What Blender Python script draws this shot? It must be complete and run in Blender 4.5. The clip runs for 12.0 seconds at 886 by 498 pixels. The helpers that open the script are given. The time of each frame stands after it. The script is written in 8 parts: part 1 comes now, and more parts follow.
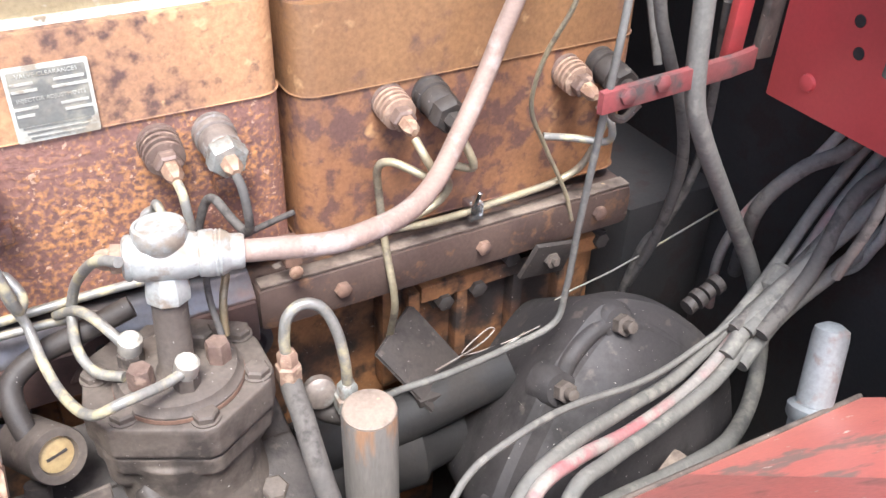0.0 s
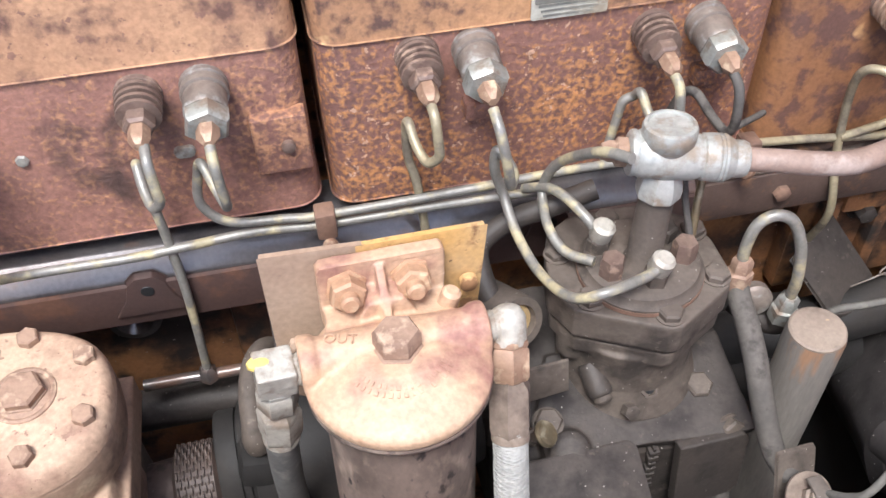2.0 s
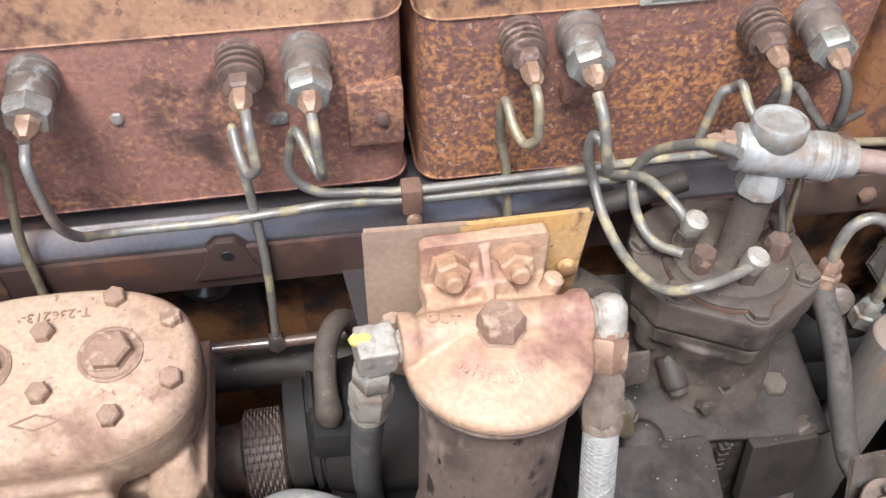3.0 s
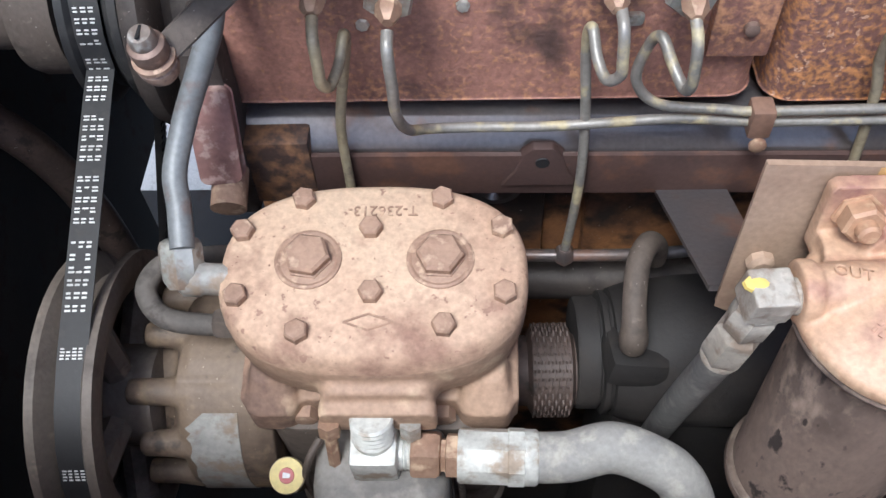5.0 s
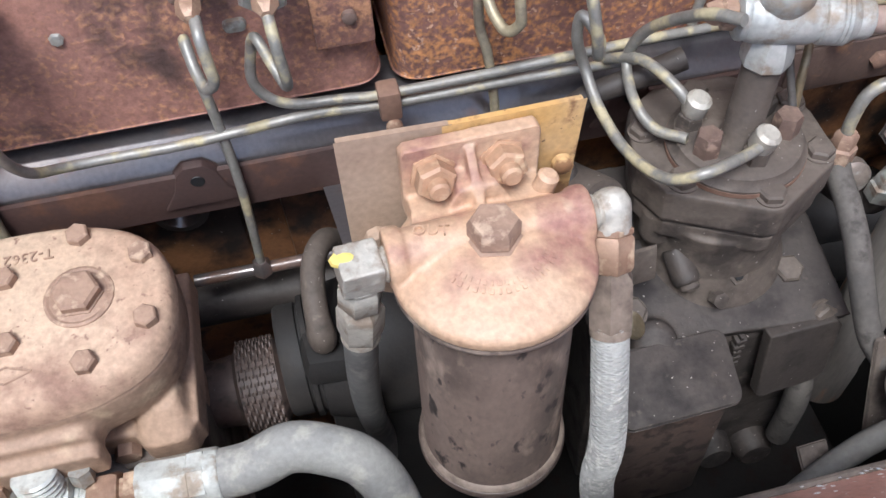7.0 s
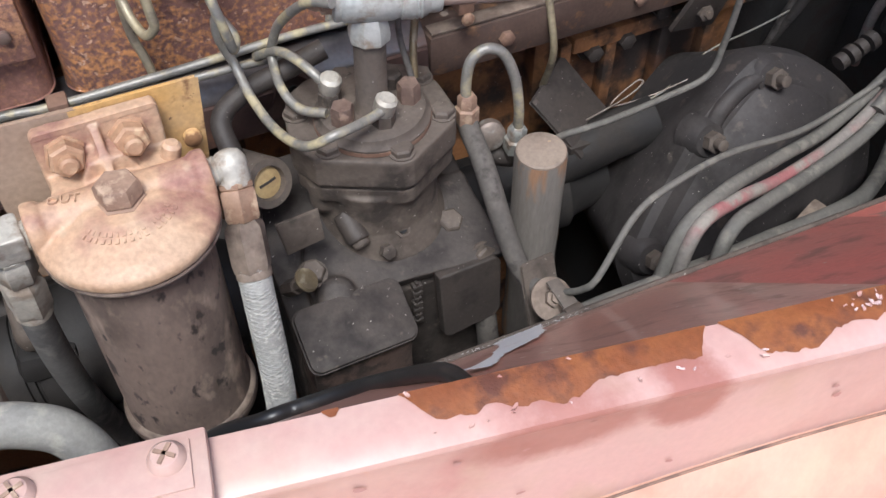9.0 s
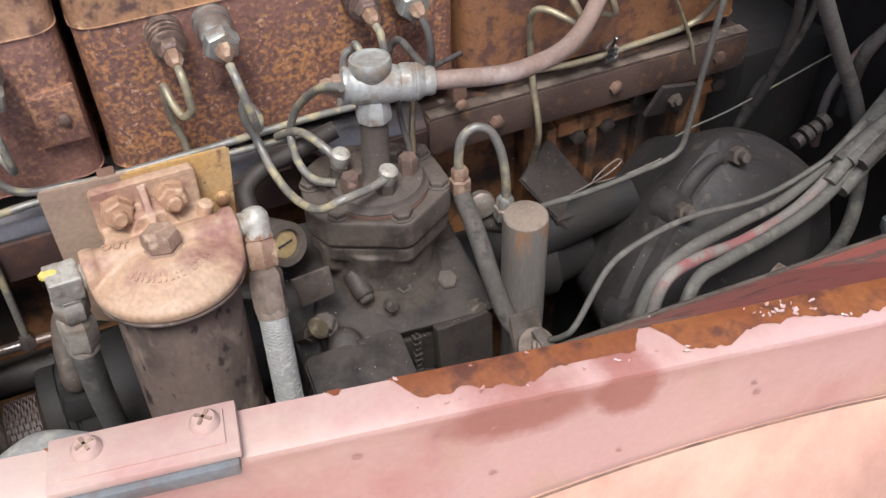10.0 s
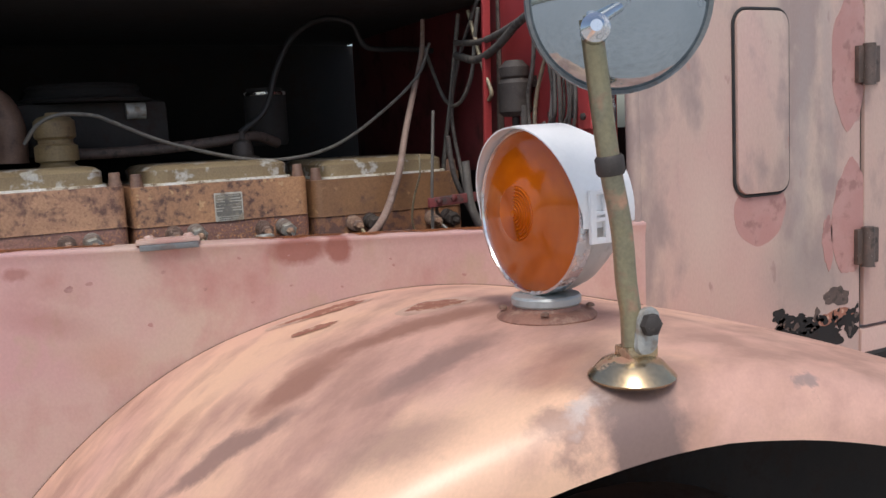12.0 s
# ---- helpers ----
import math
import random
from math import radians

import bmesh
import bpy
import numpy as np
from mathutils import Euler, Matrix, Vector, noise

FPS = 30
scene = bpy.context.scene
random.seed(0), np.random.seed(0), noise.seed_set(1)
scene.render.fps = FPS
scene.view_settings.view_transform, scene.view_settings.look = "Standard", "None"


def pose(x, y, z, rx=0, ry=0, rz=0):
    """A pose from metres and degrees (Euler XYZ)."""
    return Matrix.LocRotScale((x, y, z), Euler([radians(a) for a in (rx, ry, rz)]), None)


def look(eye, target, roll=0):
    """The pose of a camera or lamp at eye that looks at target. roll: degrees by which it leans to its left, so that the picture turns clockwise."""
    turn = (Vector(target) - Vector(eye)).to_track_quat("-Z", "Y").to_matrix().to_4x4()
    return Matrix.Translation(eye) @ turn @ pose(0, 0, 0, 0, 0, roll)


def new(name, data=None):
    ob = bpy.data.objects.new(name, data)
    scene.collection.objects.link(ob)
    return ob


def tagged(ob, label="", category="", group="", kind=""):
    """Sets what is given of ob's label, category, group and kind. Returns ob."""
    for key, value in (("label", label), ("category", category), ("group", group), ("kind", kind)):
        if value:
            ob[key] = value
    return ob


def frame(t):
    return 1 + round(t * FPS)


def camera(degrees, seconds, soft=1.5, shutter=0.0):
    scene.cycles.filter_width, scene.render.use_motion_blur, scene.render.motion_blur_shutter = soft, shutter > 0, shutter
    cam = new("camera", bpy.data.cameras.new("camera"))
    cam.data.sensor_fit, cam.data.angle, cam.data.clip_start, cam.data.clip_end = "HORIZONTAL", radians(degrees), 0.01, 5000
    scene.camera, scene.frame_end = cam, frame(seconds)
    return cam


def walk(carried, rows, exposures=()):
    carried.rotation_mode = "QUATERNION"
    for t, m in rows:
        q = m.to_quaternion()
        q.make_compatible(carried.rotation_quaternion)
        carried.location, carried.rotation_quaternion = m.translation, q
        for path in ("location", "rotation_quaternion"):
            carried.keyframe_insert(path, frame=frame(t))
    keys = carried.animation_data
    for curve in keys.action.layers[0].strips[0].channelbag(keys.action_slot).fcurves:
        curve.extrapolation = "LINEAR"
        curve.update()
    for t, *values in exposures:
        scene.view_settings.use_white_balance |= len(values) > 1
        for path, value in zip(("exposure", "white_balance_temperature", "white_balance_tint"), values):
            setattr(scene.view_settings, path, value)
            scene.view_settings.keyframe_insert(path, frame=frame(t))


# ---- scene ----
cam = camera(52.3, 12.0)
PATH = [
    (0, (0.0078, -0.1049, 1.6923), (1.0139, 1.6339, 0.2825), 2.1),
    (0.5, (-0.0239, -0.0544, 1.7181), (0.8522, 1.6199, 0.1524), 2.9),
    (1, (-0.0932, -0.0173, 1.7291), (0.5743, 1.6328, 0.0408), 1.6),
    (1.5, (-0.1528, 0.003, 1.7328), (0.3326, 1.6706, -0.0009), -0.2),
    (2, (-0.1654, 0.0022, 1.7267), (0.1567, 1.6893, -0.0267), -1.9),
    (2.5, (-0.1913, 0.0078, 1.7304), (0.1321, 1.6806, -0.0353), 0.3),
    (4.3, (-0.3209, 0.0717, 1.7007), (-0.3122, 1.5798, -0.2301), -2.6),
    (4.5, (-0.3376, 0.0765, 1.7006), (-0.3809, 1.5620, -0.2472), -3.4),
    (5, (-0.3742, 0.0851, 1.6972), (-0.4770, 1.5256, -0.2819), -3.7),
    (5.5, (-0.3880, 0.0927, 1.6931), (-0.4872, 1.5259, -0.2915), -2.6),
    (6, (-0.3551, 0.0896, 1.6910), (-0.3762, 1.5253, -0.2941), -2.1),
    (6.5, (-0.2820, 0.0809, 1.6870), (-0.1986, 1.5268, -0.2891), -4.5),
    (7, (-0.2111, 0.0540, 1.6842), (0.0316, 1.5096, -0.2715), -4.1),
    (7.5, (-0.1464, 0.0263, 1.6859), (0.2307, 1.4430, -0.2771), -5.4),
    (9.5, (-0.1026, -0.1569, 1.7353), (0.5912, 1.3406, -0.0795), -0.2),
    (10, (-0.1311, -0.2194, 1.7623), (0.5711, 1.4209, 0.0776), -1.7),
    (10.5, (-0.2445, -0.4087, 1.7721), (0.6121, 1.487, 0.4702), -0.8),
    (11, (-0.407, -0.7295, 1.696), (0.5174, 1.3283, 0.7304), -1.0),
    (11.5, (-0.4847, -1.0377, 1.5905), (0.5343, 1.1244, 1.0347), -1.0),
    (12, (-0.4399, -1.4112, 1.5021), (0.6685, 0.7559, 1.1966), -3.0),
]
walk(cam, [(t, look(eye, target, roll)) for t, eye, target, roll in PATH],
     [(0, 2.05, 6000, 9), (0.5, 1.85, 6000, 9), (1, 1.62, 6020, 9), (1.5, 1.44, 6050, 9), (2.5, 1.27, 6080, 9), (4.5, 0.95, 5880, 8), (6, 1.03, 5850, 8), (7, 0.98, 5820, 8), (7.5, 1.14, 5800, 9), (9.5, 0.74, 6100, 8), (10.5, 0.70, 6250, 9), (11, 0.33, 6350, 10), (11.5, 0.06, 6420, 10), (12, 0.03, 6450, 10)])

# ---- world and light ----
SUN_ELEV, SUN_AZ = 63.0, 205.0
world = bpy.data.worlds.new("sky")
scene.world = world
world.use_nodes = True
wn = world.node_tree
sky = wn.nodes.new("ShaderNodeTexSky")
sky.sky_type = "NISHITA"
sky.sun_disc = False
sky.sun_elevation = radians(SUN_ELEV)
sky.sun_rotation = radians(SUN_AZ)
sky.dust_density = 3.0
wn.links.new(sky.outputs[0], wn.nodes["Background"].inputs[0])
wn.nodes["Background"].inputs[1].default_value = 0.15
sun = new("sun", bpy.data.lights.new("sun", "SUN"))
sun.data.energy = 1.75
sun.data.angle = radians(20)
sun.data.color = (1.0, 0.985, 0.955)
az = radians(SUN_AZ)
sun_from = Vector((math.sin(az) * math.cos(radians(SUN_ELEV)), math.cos(az) * math.cos(radians(SUN_ELEV)), math.sin(radians(SUN_ELEV))))
sun.matrix_world = look(sun_from * 20, (0, 0, 0))


# ---- materials ----
def aged(c, dust=0.24):
    """A colour greyed by dust and weather."""
    g = 0.3 * c[0] + 0.59 * c[1] + 0.11 * c[2]
    return tuple(v + (g * k - v) * dust for v, k in zip(c, (1.0, 1.0, 0.98)))


def surface(name, base, other, patch, scale=9.0, mix=(0.42, 0.62), thr=(0.58, 0.66), pscale=30.0, grain=0.25, rough=0.6, metal=0.0,
            bump=0.3, spot=None, spot_thr=(0.68, 0.72), spot_scale=55.0, stretch=(1, 1, 1), coat=0.0, rough_patch=None, detail=6.0, patch_metal=0.0, dust=0.24, fleck=None, turn=0.0, blots=(), blot_wander=0.04):
    base, other, patch = aged(base, dust), aged(other, dust), aged(patch, dust)
    spot = aged(spot, dust) if spot else None
    m = bpy.data.materials.new(name)
    m.use_nodes = True
    nt = m.node_tree
    n, l = nt.nodes, nt.links
    b = n["Principled BSDF"]
    tc = n.new("ShaderNodeTexCoord")
    mp = n.new("ShaderNodeMapping")
    if turn:
        mp.vector_type = "TEXTURE"
        mp.inputs["Rotation"].default_value = (0, 0, turn)
        stretch = tuple(1 / v for v in stretch)
    mp.inputs["Scale"].default_value = stretch
    l.new(tc.outputs["Object"], mp.inputs[0])

    def noise_of(sc, det, off):
        t = n.new("ShaderNodeTexNoise")
        t.inputs["Scale"].default_value = sc
        t.inputs["Detail"].default_value = det
        t.inputs["Roughness"].default_value = 0.56
        a = n.new("ShaderNodeVectorMath")
        a.inputs[1].default_value = (off, off * 1.7, -off)
        l.new(mp.outputs[0], a.inputs[0])
        l.new(a.outputs[0], t.inputs["Vector"])
        return t

    def ramp(src, lo, hi):
        r = n.new("ShaderNodeMapRange")
        r.inputs[1].default_value, r.inputs[2].default_value = lo, hi
        l.new(src, r.inputs[0])
        return r.outputs[0]

    def blend(fac, a, c):
        x = n.new("ShaderNodeMix")
        x.data_type = "RGBA"
        l.new(fac, x.inputs[0])
        for k, v in ((6, a), (7, c)):
            if isinstance(v, tuple):
                x.inputs[k].default_value = (*v, 1)
            else:
                l.new(v, x.inputs[k])
        return x.outputs[2]

    big = noise_of(scale, detail, 1.3)
    col = blend(ramp(big.outputs[0], *mix), base, other)
    pn = noise_of(pscale, 8.0, 5.1)
    both = n.new("ShaderNodeMath")
    both.operation = "MULTIPLY_ADD"
    l.new(big.outputs[0], both.inputs[0])
    both.inputs[1].default_value = 0.45
    half = n.new("ShaderNodeMath")
    half.operation = "MULTIPLY"
    l.new(pn.outputs[0], half.inputs[0])
    half.inputs[1].default_value = 0.65
    l.new(half.outputs[0], both.inputs[2])
    pf = ramp(both.outputs[0], *thr)
    col = blend(pf, col, patch)
    if spot:
        sn = noise_of(spot_scale, 3.0, 9.7)
        col = blend(ramp(sn.outputs[0], *spot_thr), col, spot)
    if fleck:
        # scattered pale grit
        fn = noise_of(330.0, 1.0, 14.3)
        col = blend(ramp(fn.outputs[0], 0.765, 0.785), col, fleck)
    if blots:
        # old stains with soft ragged borders: centre, half sizes, turns, colour, strength
        dn = n.new("ShaderNodeTexNoise")
        dn.inputs["Scale"].default_value = 0.7 / blot_wander
        dn.inputs["Detail"].default_value = 8.0
        dn.inputs["Roughness"].default_value = 0.66
        l.new(tc.outputs["Object"], dn.inputs["Vector"])
        off = n.new("ShaderNodeVectorMath")
        off.operation = "MULTIPLY_ADD"
        off.inputs[1].default_value = (blot_wander * 2,) * 3
        l.new(dn.outputs["Color"], off.inputs[0])
        sh = n.new("ShaderNodeVectorMath")
        sh.inputs[1].default_value = (-blot_wander,) * 3
        l.new(tc.outputs["Object"], sh.inputs[0])
        l.new(sh.outputs[0], off.inputs[2])
        for at, half, tilt, tint, much, soft in blots:
            bm_ = n.new("ShaderNodeMapping")
            bm_.vector_type = "TEXTURE"
            bm_.inputs["Location"].default_value = at
            bm_.inputs["Rotation"].default_value = tilt
            bm_.inputs["Scale"].default_value = half
            l.new(off.outputs[0], bm_.inputs[0])
            ln = n.new("ShaderNodeVectorMath")
            ln.operation = "LENGTH"
            l.new(bm_.outputs[0], ln.inputs[0])
            mask = n.new("ShaderNodeMapRange")
            mask.inputs[1].default_value, mask.inputs[2].default_value = 1.0 + soft * 0.5, 1.0 - soft * 0.5
            mask.inputs[3].default_value, mask.inputs[4].default_value = 0.0, much
            l.new(ln.outputs["Value"], mask.inputs[0])
            col = blend(mask.outputs[0], col, aged(tint, dust))
    fine = noise_of(220.0, 4.0, 2.2)
    g = n.new("ShaderNodeMapRange")
    g.inputs[1].default_value, g.inputs[2].default_value = 0.3, 0.7
    g.inputs[3].default_value, g.inputs[4].default_value = 1 - 0.5 * grain, 1 + 0.5 * grain
    l.new(fine.outputs[0], g.inputs[0])
    hs = n.new("ShaderNodeHueSaturation")
    l.new(g.outputs[0], hs.inputs["Value"])
    l.new(col, hs.inputs["Color"])
    l.new(hs.outputs[0], b.inputs["Base Color"])
    rr = n.new("ShaderNodeMapRange")
    rr.inputs[1].default_value, rr.inputs[2].default_value = 0.0, 1.0
    rr.inputs[3].default_value, rr.inputs[4].default_value = rough, rough_patch if rough_patch is not None else min(1, rough + 0.15)
    l.new(pf, rr.inputs[0])
    l.new(rr.outputs[0], b.inputs["Roughness"])
    if patch_metal != metal:
        mm = n.new("ShaderNodeMapRange")
        mm.inputs[3].default_value, mm.inputs[4].default_value = metal, patch_metal
        l.new(pf, mm.inputs[0])
        l.new(mm.outputs[0], b.inputs["Metallic"])
    else:
        b.inputs["Metallic"].default_value = metal
    b.inputs["Coat Weight"].default_value = coat
    if bump:
        h = n.new("ShaderNodeMath")
        h.operation = "MULTIPLY_ADD"
        l.new(fine.outputs[0], h.inputs[0])
        h.inputs[1].default_value = 0.35
        l.new(both.outputs[0], h.inputs[2])
        bp = n.new("ShaderNodeBump")
        bp.inputs["Strength"].default_value = bump
        bp.inputs["Distance"].default_value = 0.0025
        l.new(h.outputs[0], bp.inputs["Height"])
        l.new(bp.outputs[0], b.inputs["Normal"])
    return m


M_HEAD_TOP = surface("worn_orange_paint", (0.44, 0.21, 0.078), (0.29, 0.135, 0.062), (0.10, 0.048, 0.036), 7, mix=(0.36, 0.64), pscale=70, thr=(0.555, 0.67), spot=(0.52, 0.30, 0.12), spot_thr=(0.64, 0.70), spot_scale=34, grain=0.4, rough=0.5, bump=0.5, dust=0.18)
M_HEAD_LOW = surface("rusted_maroon_paint", (0.23, 0.10, 0.07), (0.125, 0.058, 0.048), (0.47, 0.19, 0.045), 8, mix=(0.36, 0.62), pscale=190, thr=(0.53, 0.66), spot=(0.46, 0.26, 0.16), spot_thr=(0.645, 0.685), spot_scale=140, grain=0.45, rough=0.5, bump=0.9, dust=0.15)
M_HEAD_C = surface("faded_orange_paint", (0.235, 0.105, 0.028), (0.17, 0.07, 0.024), (0.12, 0.055, 0.036), 5, mix=(0.34, 0.66), pscale=34, thr=(0.58, 0.68), spot=(0.36, 0.185, 0.06), spot_thr=(0.64, 0.72), spot_scale=40, grain=0.35, rough=0.5, bump=0.45, dust=0.2)
M_HEAD_C_LOW = surface("orange_paint_with_rust", (0.29, 0.115, 0.03), (0.19, 0.075, 0.028), (0.12, 0.05, 0.034), 6, mix=(0.36, 0.66), pscale=50, thr=(0.54, 0.61), spot=(0.40, 0.20, 0.06), spot_thr=(0.64, 0.71), spot_scale=24, grain=0.35, rough=0.5, bump=0.5, dust=0.2)
M_HEAD_A = surface("red_brown_rusted_paint", (0.35, 0.15, 0.10), (0.20, 0.088, 0.067), (0.45, 0.20, 0.08), 9, mix=(0.38, 0.6), pscale=190, thr=(0.56, 0.68), spot=(0.085, 0.046, 0.038), spot_thr=(0.58, 0.7), spot_scale=14, grain=0.45, rough=0.36, bump=0.8, dust=0.2)
M_HEAD_A_TOP = surface("faded_tan_orange_paint", (0.50, 0.255, 0.115), (0.39, 0.185, 0.088), (0.15, 0.068, 0.046), 6, mix=(0.36, 0.62), pscale=55, thr=(0.555, 0.68), spot=(0.24, 0.11, 0.07), spot_thr=(0.63, 0.68), spot_scale=120, grain=0.35, rough=0.5, bump=0.5, dust=0.2)
M_COVER = surface("flaking_silver_gold_cover", (0.33, 0.235, 0.105), (0.24, 0.155, 0.06), (0.62, 0.60, 0.53), 9, pscale=32, thr=(0.575, 0.635), rough=0.5, metal=0.2, bump=0.6, patch_metal=0.5, rough_patch=0.4)
M_LIP = surface("ragged_silver_lip", (0.74, 0.72, 0.66), (0.56, 0.5, 0.36), (0.26, 0.18, 0.1), 26, pscale=90, thr=(0.58, 0.66), rough=0.45, metal=0.4, bump=0.5)
M_BLOCK = surface("oily_orange_block", (0.42, 0.16, 0.03), (0.09, 0.04, 0.022), (0.035, 0.025, 0.022), 8, pscale=26, thr=(0.53, 0.64), rough=0.45, bump=0.4, fleck=(0.42, 0.39, 0.35))
M_RAIL_ENG = surface("dark_oily_steel", (0.13, 0.12, 0.125), (0.145, 0.118, 0.11), (0.16, 0.08, 0.05), 9, pscale=24, thr=(0.61, 0.70), rough=0.28, metal=0.45, bump=0.2, coat=0.4)
M_DECK_BROWN = surface("brown_rusty_steel", (0.20, 0.10, 0.06), (0.28, 0.15, 0.09), (0.09, 0.05, 0.04), 9, pscale=24, thr=(0.56, 0.68), rough=0.55, bump=0.35)
M_TAN = surface("dusty_tan_casting", (0.56, 0.39, 0.250), (0.45, 0.26, 0.16), (0.27, 0.145, 0.095), 6, mix=(0.32, 0.68), pscale=26, thr=(0.55, 0.68), spot=(0.30, 0.165, 0.11), spot_thr=(0.645, 0.69), spot_scale=110, grain=0.32, rough=0.7, bump=0.6, dust=0.18, fleck=(0.17, 0.095, 0.065))
M_TAN_DARK = surface("brown_dusty_casting", (0.28, 0.21, 0.155), (0.19, 0.135, 0.10), (0.11, 0.075, 0.055), 9, pscale=30, thr=(0.55, 0.66), spot=(0.44, 0.29, 0.15), spot_thr=(0.70, 0.74), rough=0.72, bump=0.5, dust=0.18)
M_TAN_BOLT = surface("dusty_rusted_bolt", (0.35, 0.215, 0.14), (0.25, 0.145, 0.095), (0.47, 0.32, 0.21), 40, pscale=110, rough=0.65, bump=0.35, dust=0.14)
M_FILTER = surface("rust_stained_filter_cap", (0.54, 0.37, 0.235), (0.50, 0.26, 0.13), (0.31, 0.135, 0.10), 7, mix=(0.34, 0.66), pscale=24, thr=(0.545, 0.66), grain=0.3, spot=(0.62, 0.47, 0.30), spot_thr=(0.60, 0.70), spot_scale=18, rough=0.52, bump=0.6, dust=0.16)
M_CAN = surface("brown_spotted_can", (0.165, 0.112, 0.086), (0.088, 0.06, 0.047), (0.25, 0.175, 0.128), 14, mix=(0.40, 0.60), pscale=60, thr=(0.57, 0.68), spot=(0.035, 0.025, 0.022), spot_thr=(0.60, 0.68), spot_scale=80, rough=0.5, bump=0.35, stretch=(1, 1, 0.55))
M_BRACKET = surface("rusty_yellowed_bracket", (0.62, 0.34, 0.085), (0.56, 0.35, 0.15), (0.24, 0.115, 0.045), 9, pscale=45, thr=(0.585, 0.64), spot=(0.12, 0.06, 0.035), spot_thr=(0.66, 0.68), spot_scale=120, rough=0.6, bump=0.35, dust=0.08)
M_GREY_DUST = surface("dusty_grey_casting", (0.092, 0.070, 0.055), (0.135, 0.105, 0.083), (0.048, 0.036, 0.029), 10, pscale=30, thr=(0.55, 0.68), spot=(0.16, 0.125, 0.095), spot_thr=(0.64, 0.72), spot_scale=60, rough=0.7, bump=0.5, dust=0.12, fleck=(0.42, 0.39, 0.35))
M_DARK_DUST = surface("dusty_dark_casting", (0.043, 0.034, 0.029), (0.064, 0.050, 0.041), (0.024, 0.018, 0.016), 9, pscale=28, thr=(0.54, 0.68), spot=(0.085, 0.066, 0.052), spot_thr=(0.64, 0.72), spot_scale=70, rough=0.62, bump=0.5, dust=0.12, fleck=(0.42, 0.39, 0.35))
M_STEEL = surface("dull_plated_fitting", (0.46, 0.455, 0.415), (0.34, 0.335, 0.305), (0.27, 0.20, 0.135), 30, pscale=60, thr=(0.545, 0.66), rough=0.45, metal=0.35, bump=0.35)
M_LINE = surface("oxidised_steel_line", (0.28, 0.26, 0.225), (0.22, 0.205, 0.175), (0.43, 0.35, 0.18), 24, pscale=45, thr=(0.56, 0.64), rough=0.42, metal=0.3, bump=0.15)
M_LINE_Y = surface("yellow_stained_line", (0.40, 0.32, 0.17), (0.30, 0.25, 0.16), (0.18, 0.14, 0.09), 24, pscale=45, thr=(0.57, 0.66), rough=0.45, metal=0.3, bump=0.15)
M_PLUG = surface("rusty_plug_body", (0.24, 0.15, 0.11), (0.17, 0.10, 0.075), (0.34, 0.21, 0.14), 40, pscale=90, rough=0.5, metal=0.35, bump=0.3)
M_PLUG_NUT = surface("greenish_plated_nut", (0.42, 0.42, 0.375), (0.31, 0.31, 0.27), (0.22, 0.15, 0.1), 40, pscale=80, thr=(0.55, 0.66), rough=0.4, metal=0.5, bump=0.25)
M_PLUG_GREY = surface("grey_plug_body", (0.27, 0.21, 0.17), (0.20, 0.15, 0.12), (0.30, 0.28, 0.25), 40, pscale=90, rough=0.5, metal=0.4, bump=0.3)
M_HOSE_GREY = surface("dusty_grey_rubber_hose", (0.30, 0.29, 0.26), (0.25, 0.245, 0.23), (0.38, 0.36, 0.31), 18, pscale=60, rough=0.8, bump=0.35)
M_HOSE_DARK = surface("dusty_dark_hose", (0.088, 0.076, 0.066), (0.12, 0.102, 0.086), (0.06, 0.05, 0.044), 18, pscale=60, rough=0.8, bump=0.3)
M_HOSE_PINK = surface("faded_pinkish_hose", (0.31, 0.195, 0.145), (0.25, 0.155, 0.115), (0.35, 0.25, 0.205), 18, pscale=50, rough=0.7, bump=0.2)
M_HOSE_BRAID = surface("pale_braided_hose", (0.34, 0.335, 0.31), (0.28, 0.27, 0.25), (0.42, 0.40, 0.36), 25, pscale=200, rough=0.75, bump=0.5)
M_CABLE = surface("dusty_cable_jacket", (0.150, 0.138, 0.117), (0.112, 0.104, 0.089), (0.195, 0.177, 0.145), 20, pscale=60, rough=0.75, bump=0.2)
M_CABLE_RED = surface("faded_red_cable", (0.22, 0.19, 0.165), (0.36, 0.11, 0.11), (0.28, 0.24, 0.20), 7, mix=(0.48, 0.60), pscale=40, rough=0.65, bump=0.1)
M_BLACK = surface("black_rubber", (0.014, 0.014, 0.015), (0.020, 0.020, 0.020), (0.035, 0.032, 0.030), 20, pscale=60, rough=0.6, bump=0.15)
M_RUBBER = surface("glossy_black_rubber", (0.014, 0.014, 0.015), (0.020, 0.020, 0.020), (0.035, 0.032, 0.030), 20, pscale=60, rough=0.34, bump=0.1)
M_WHITE_MARK = surface("white_belt_print", (0.62, 0.62, 0.58), (0.5, 0.5, 0.47), (0.4, 0.4, 0.38), 40, rough=0.7, bump=0.0)
M_BRASS = surface("tarnished_brass", (0.24, 0.175, 0.085), (0.17, 0.13, 0.07), (0.30, 0.25, 0.15), 30, pscale=70, rough=0.45, metal=0.5, bump=0.2)
M_COPPER = surface("copper_coloured_nut", (0.36, 0.22, 0.14), (0.28, 0.155, 0.095), (0.50, 0.35, 0.22), 40, pscale=80, rough=0.5, metal=0.25, bump=0.25, dust=0.12)
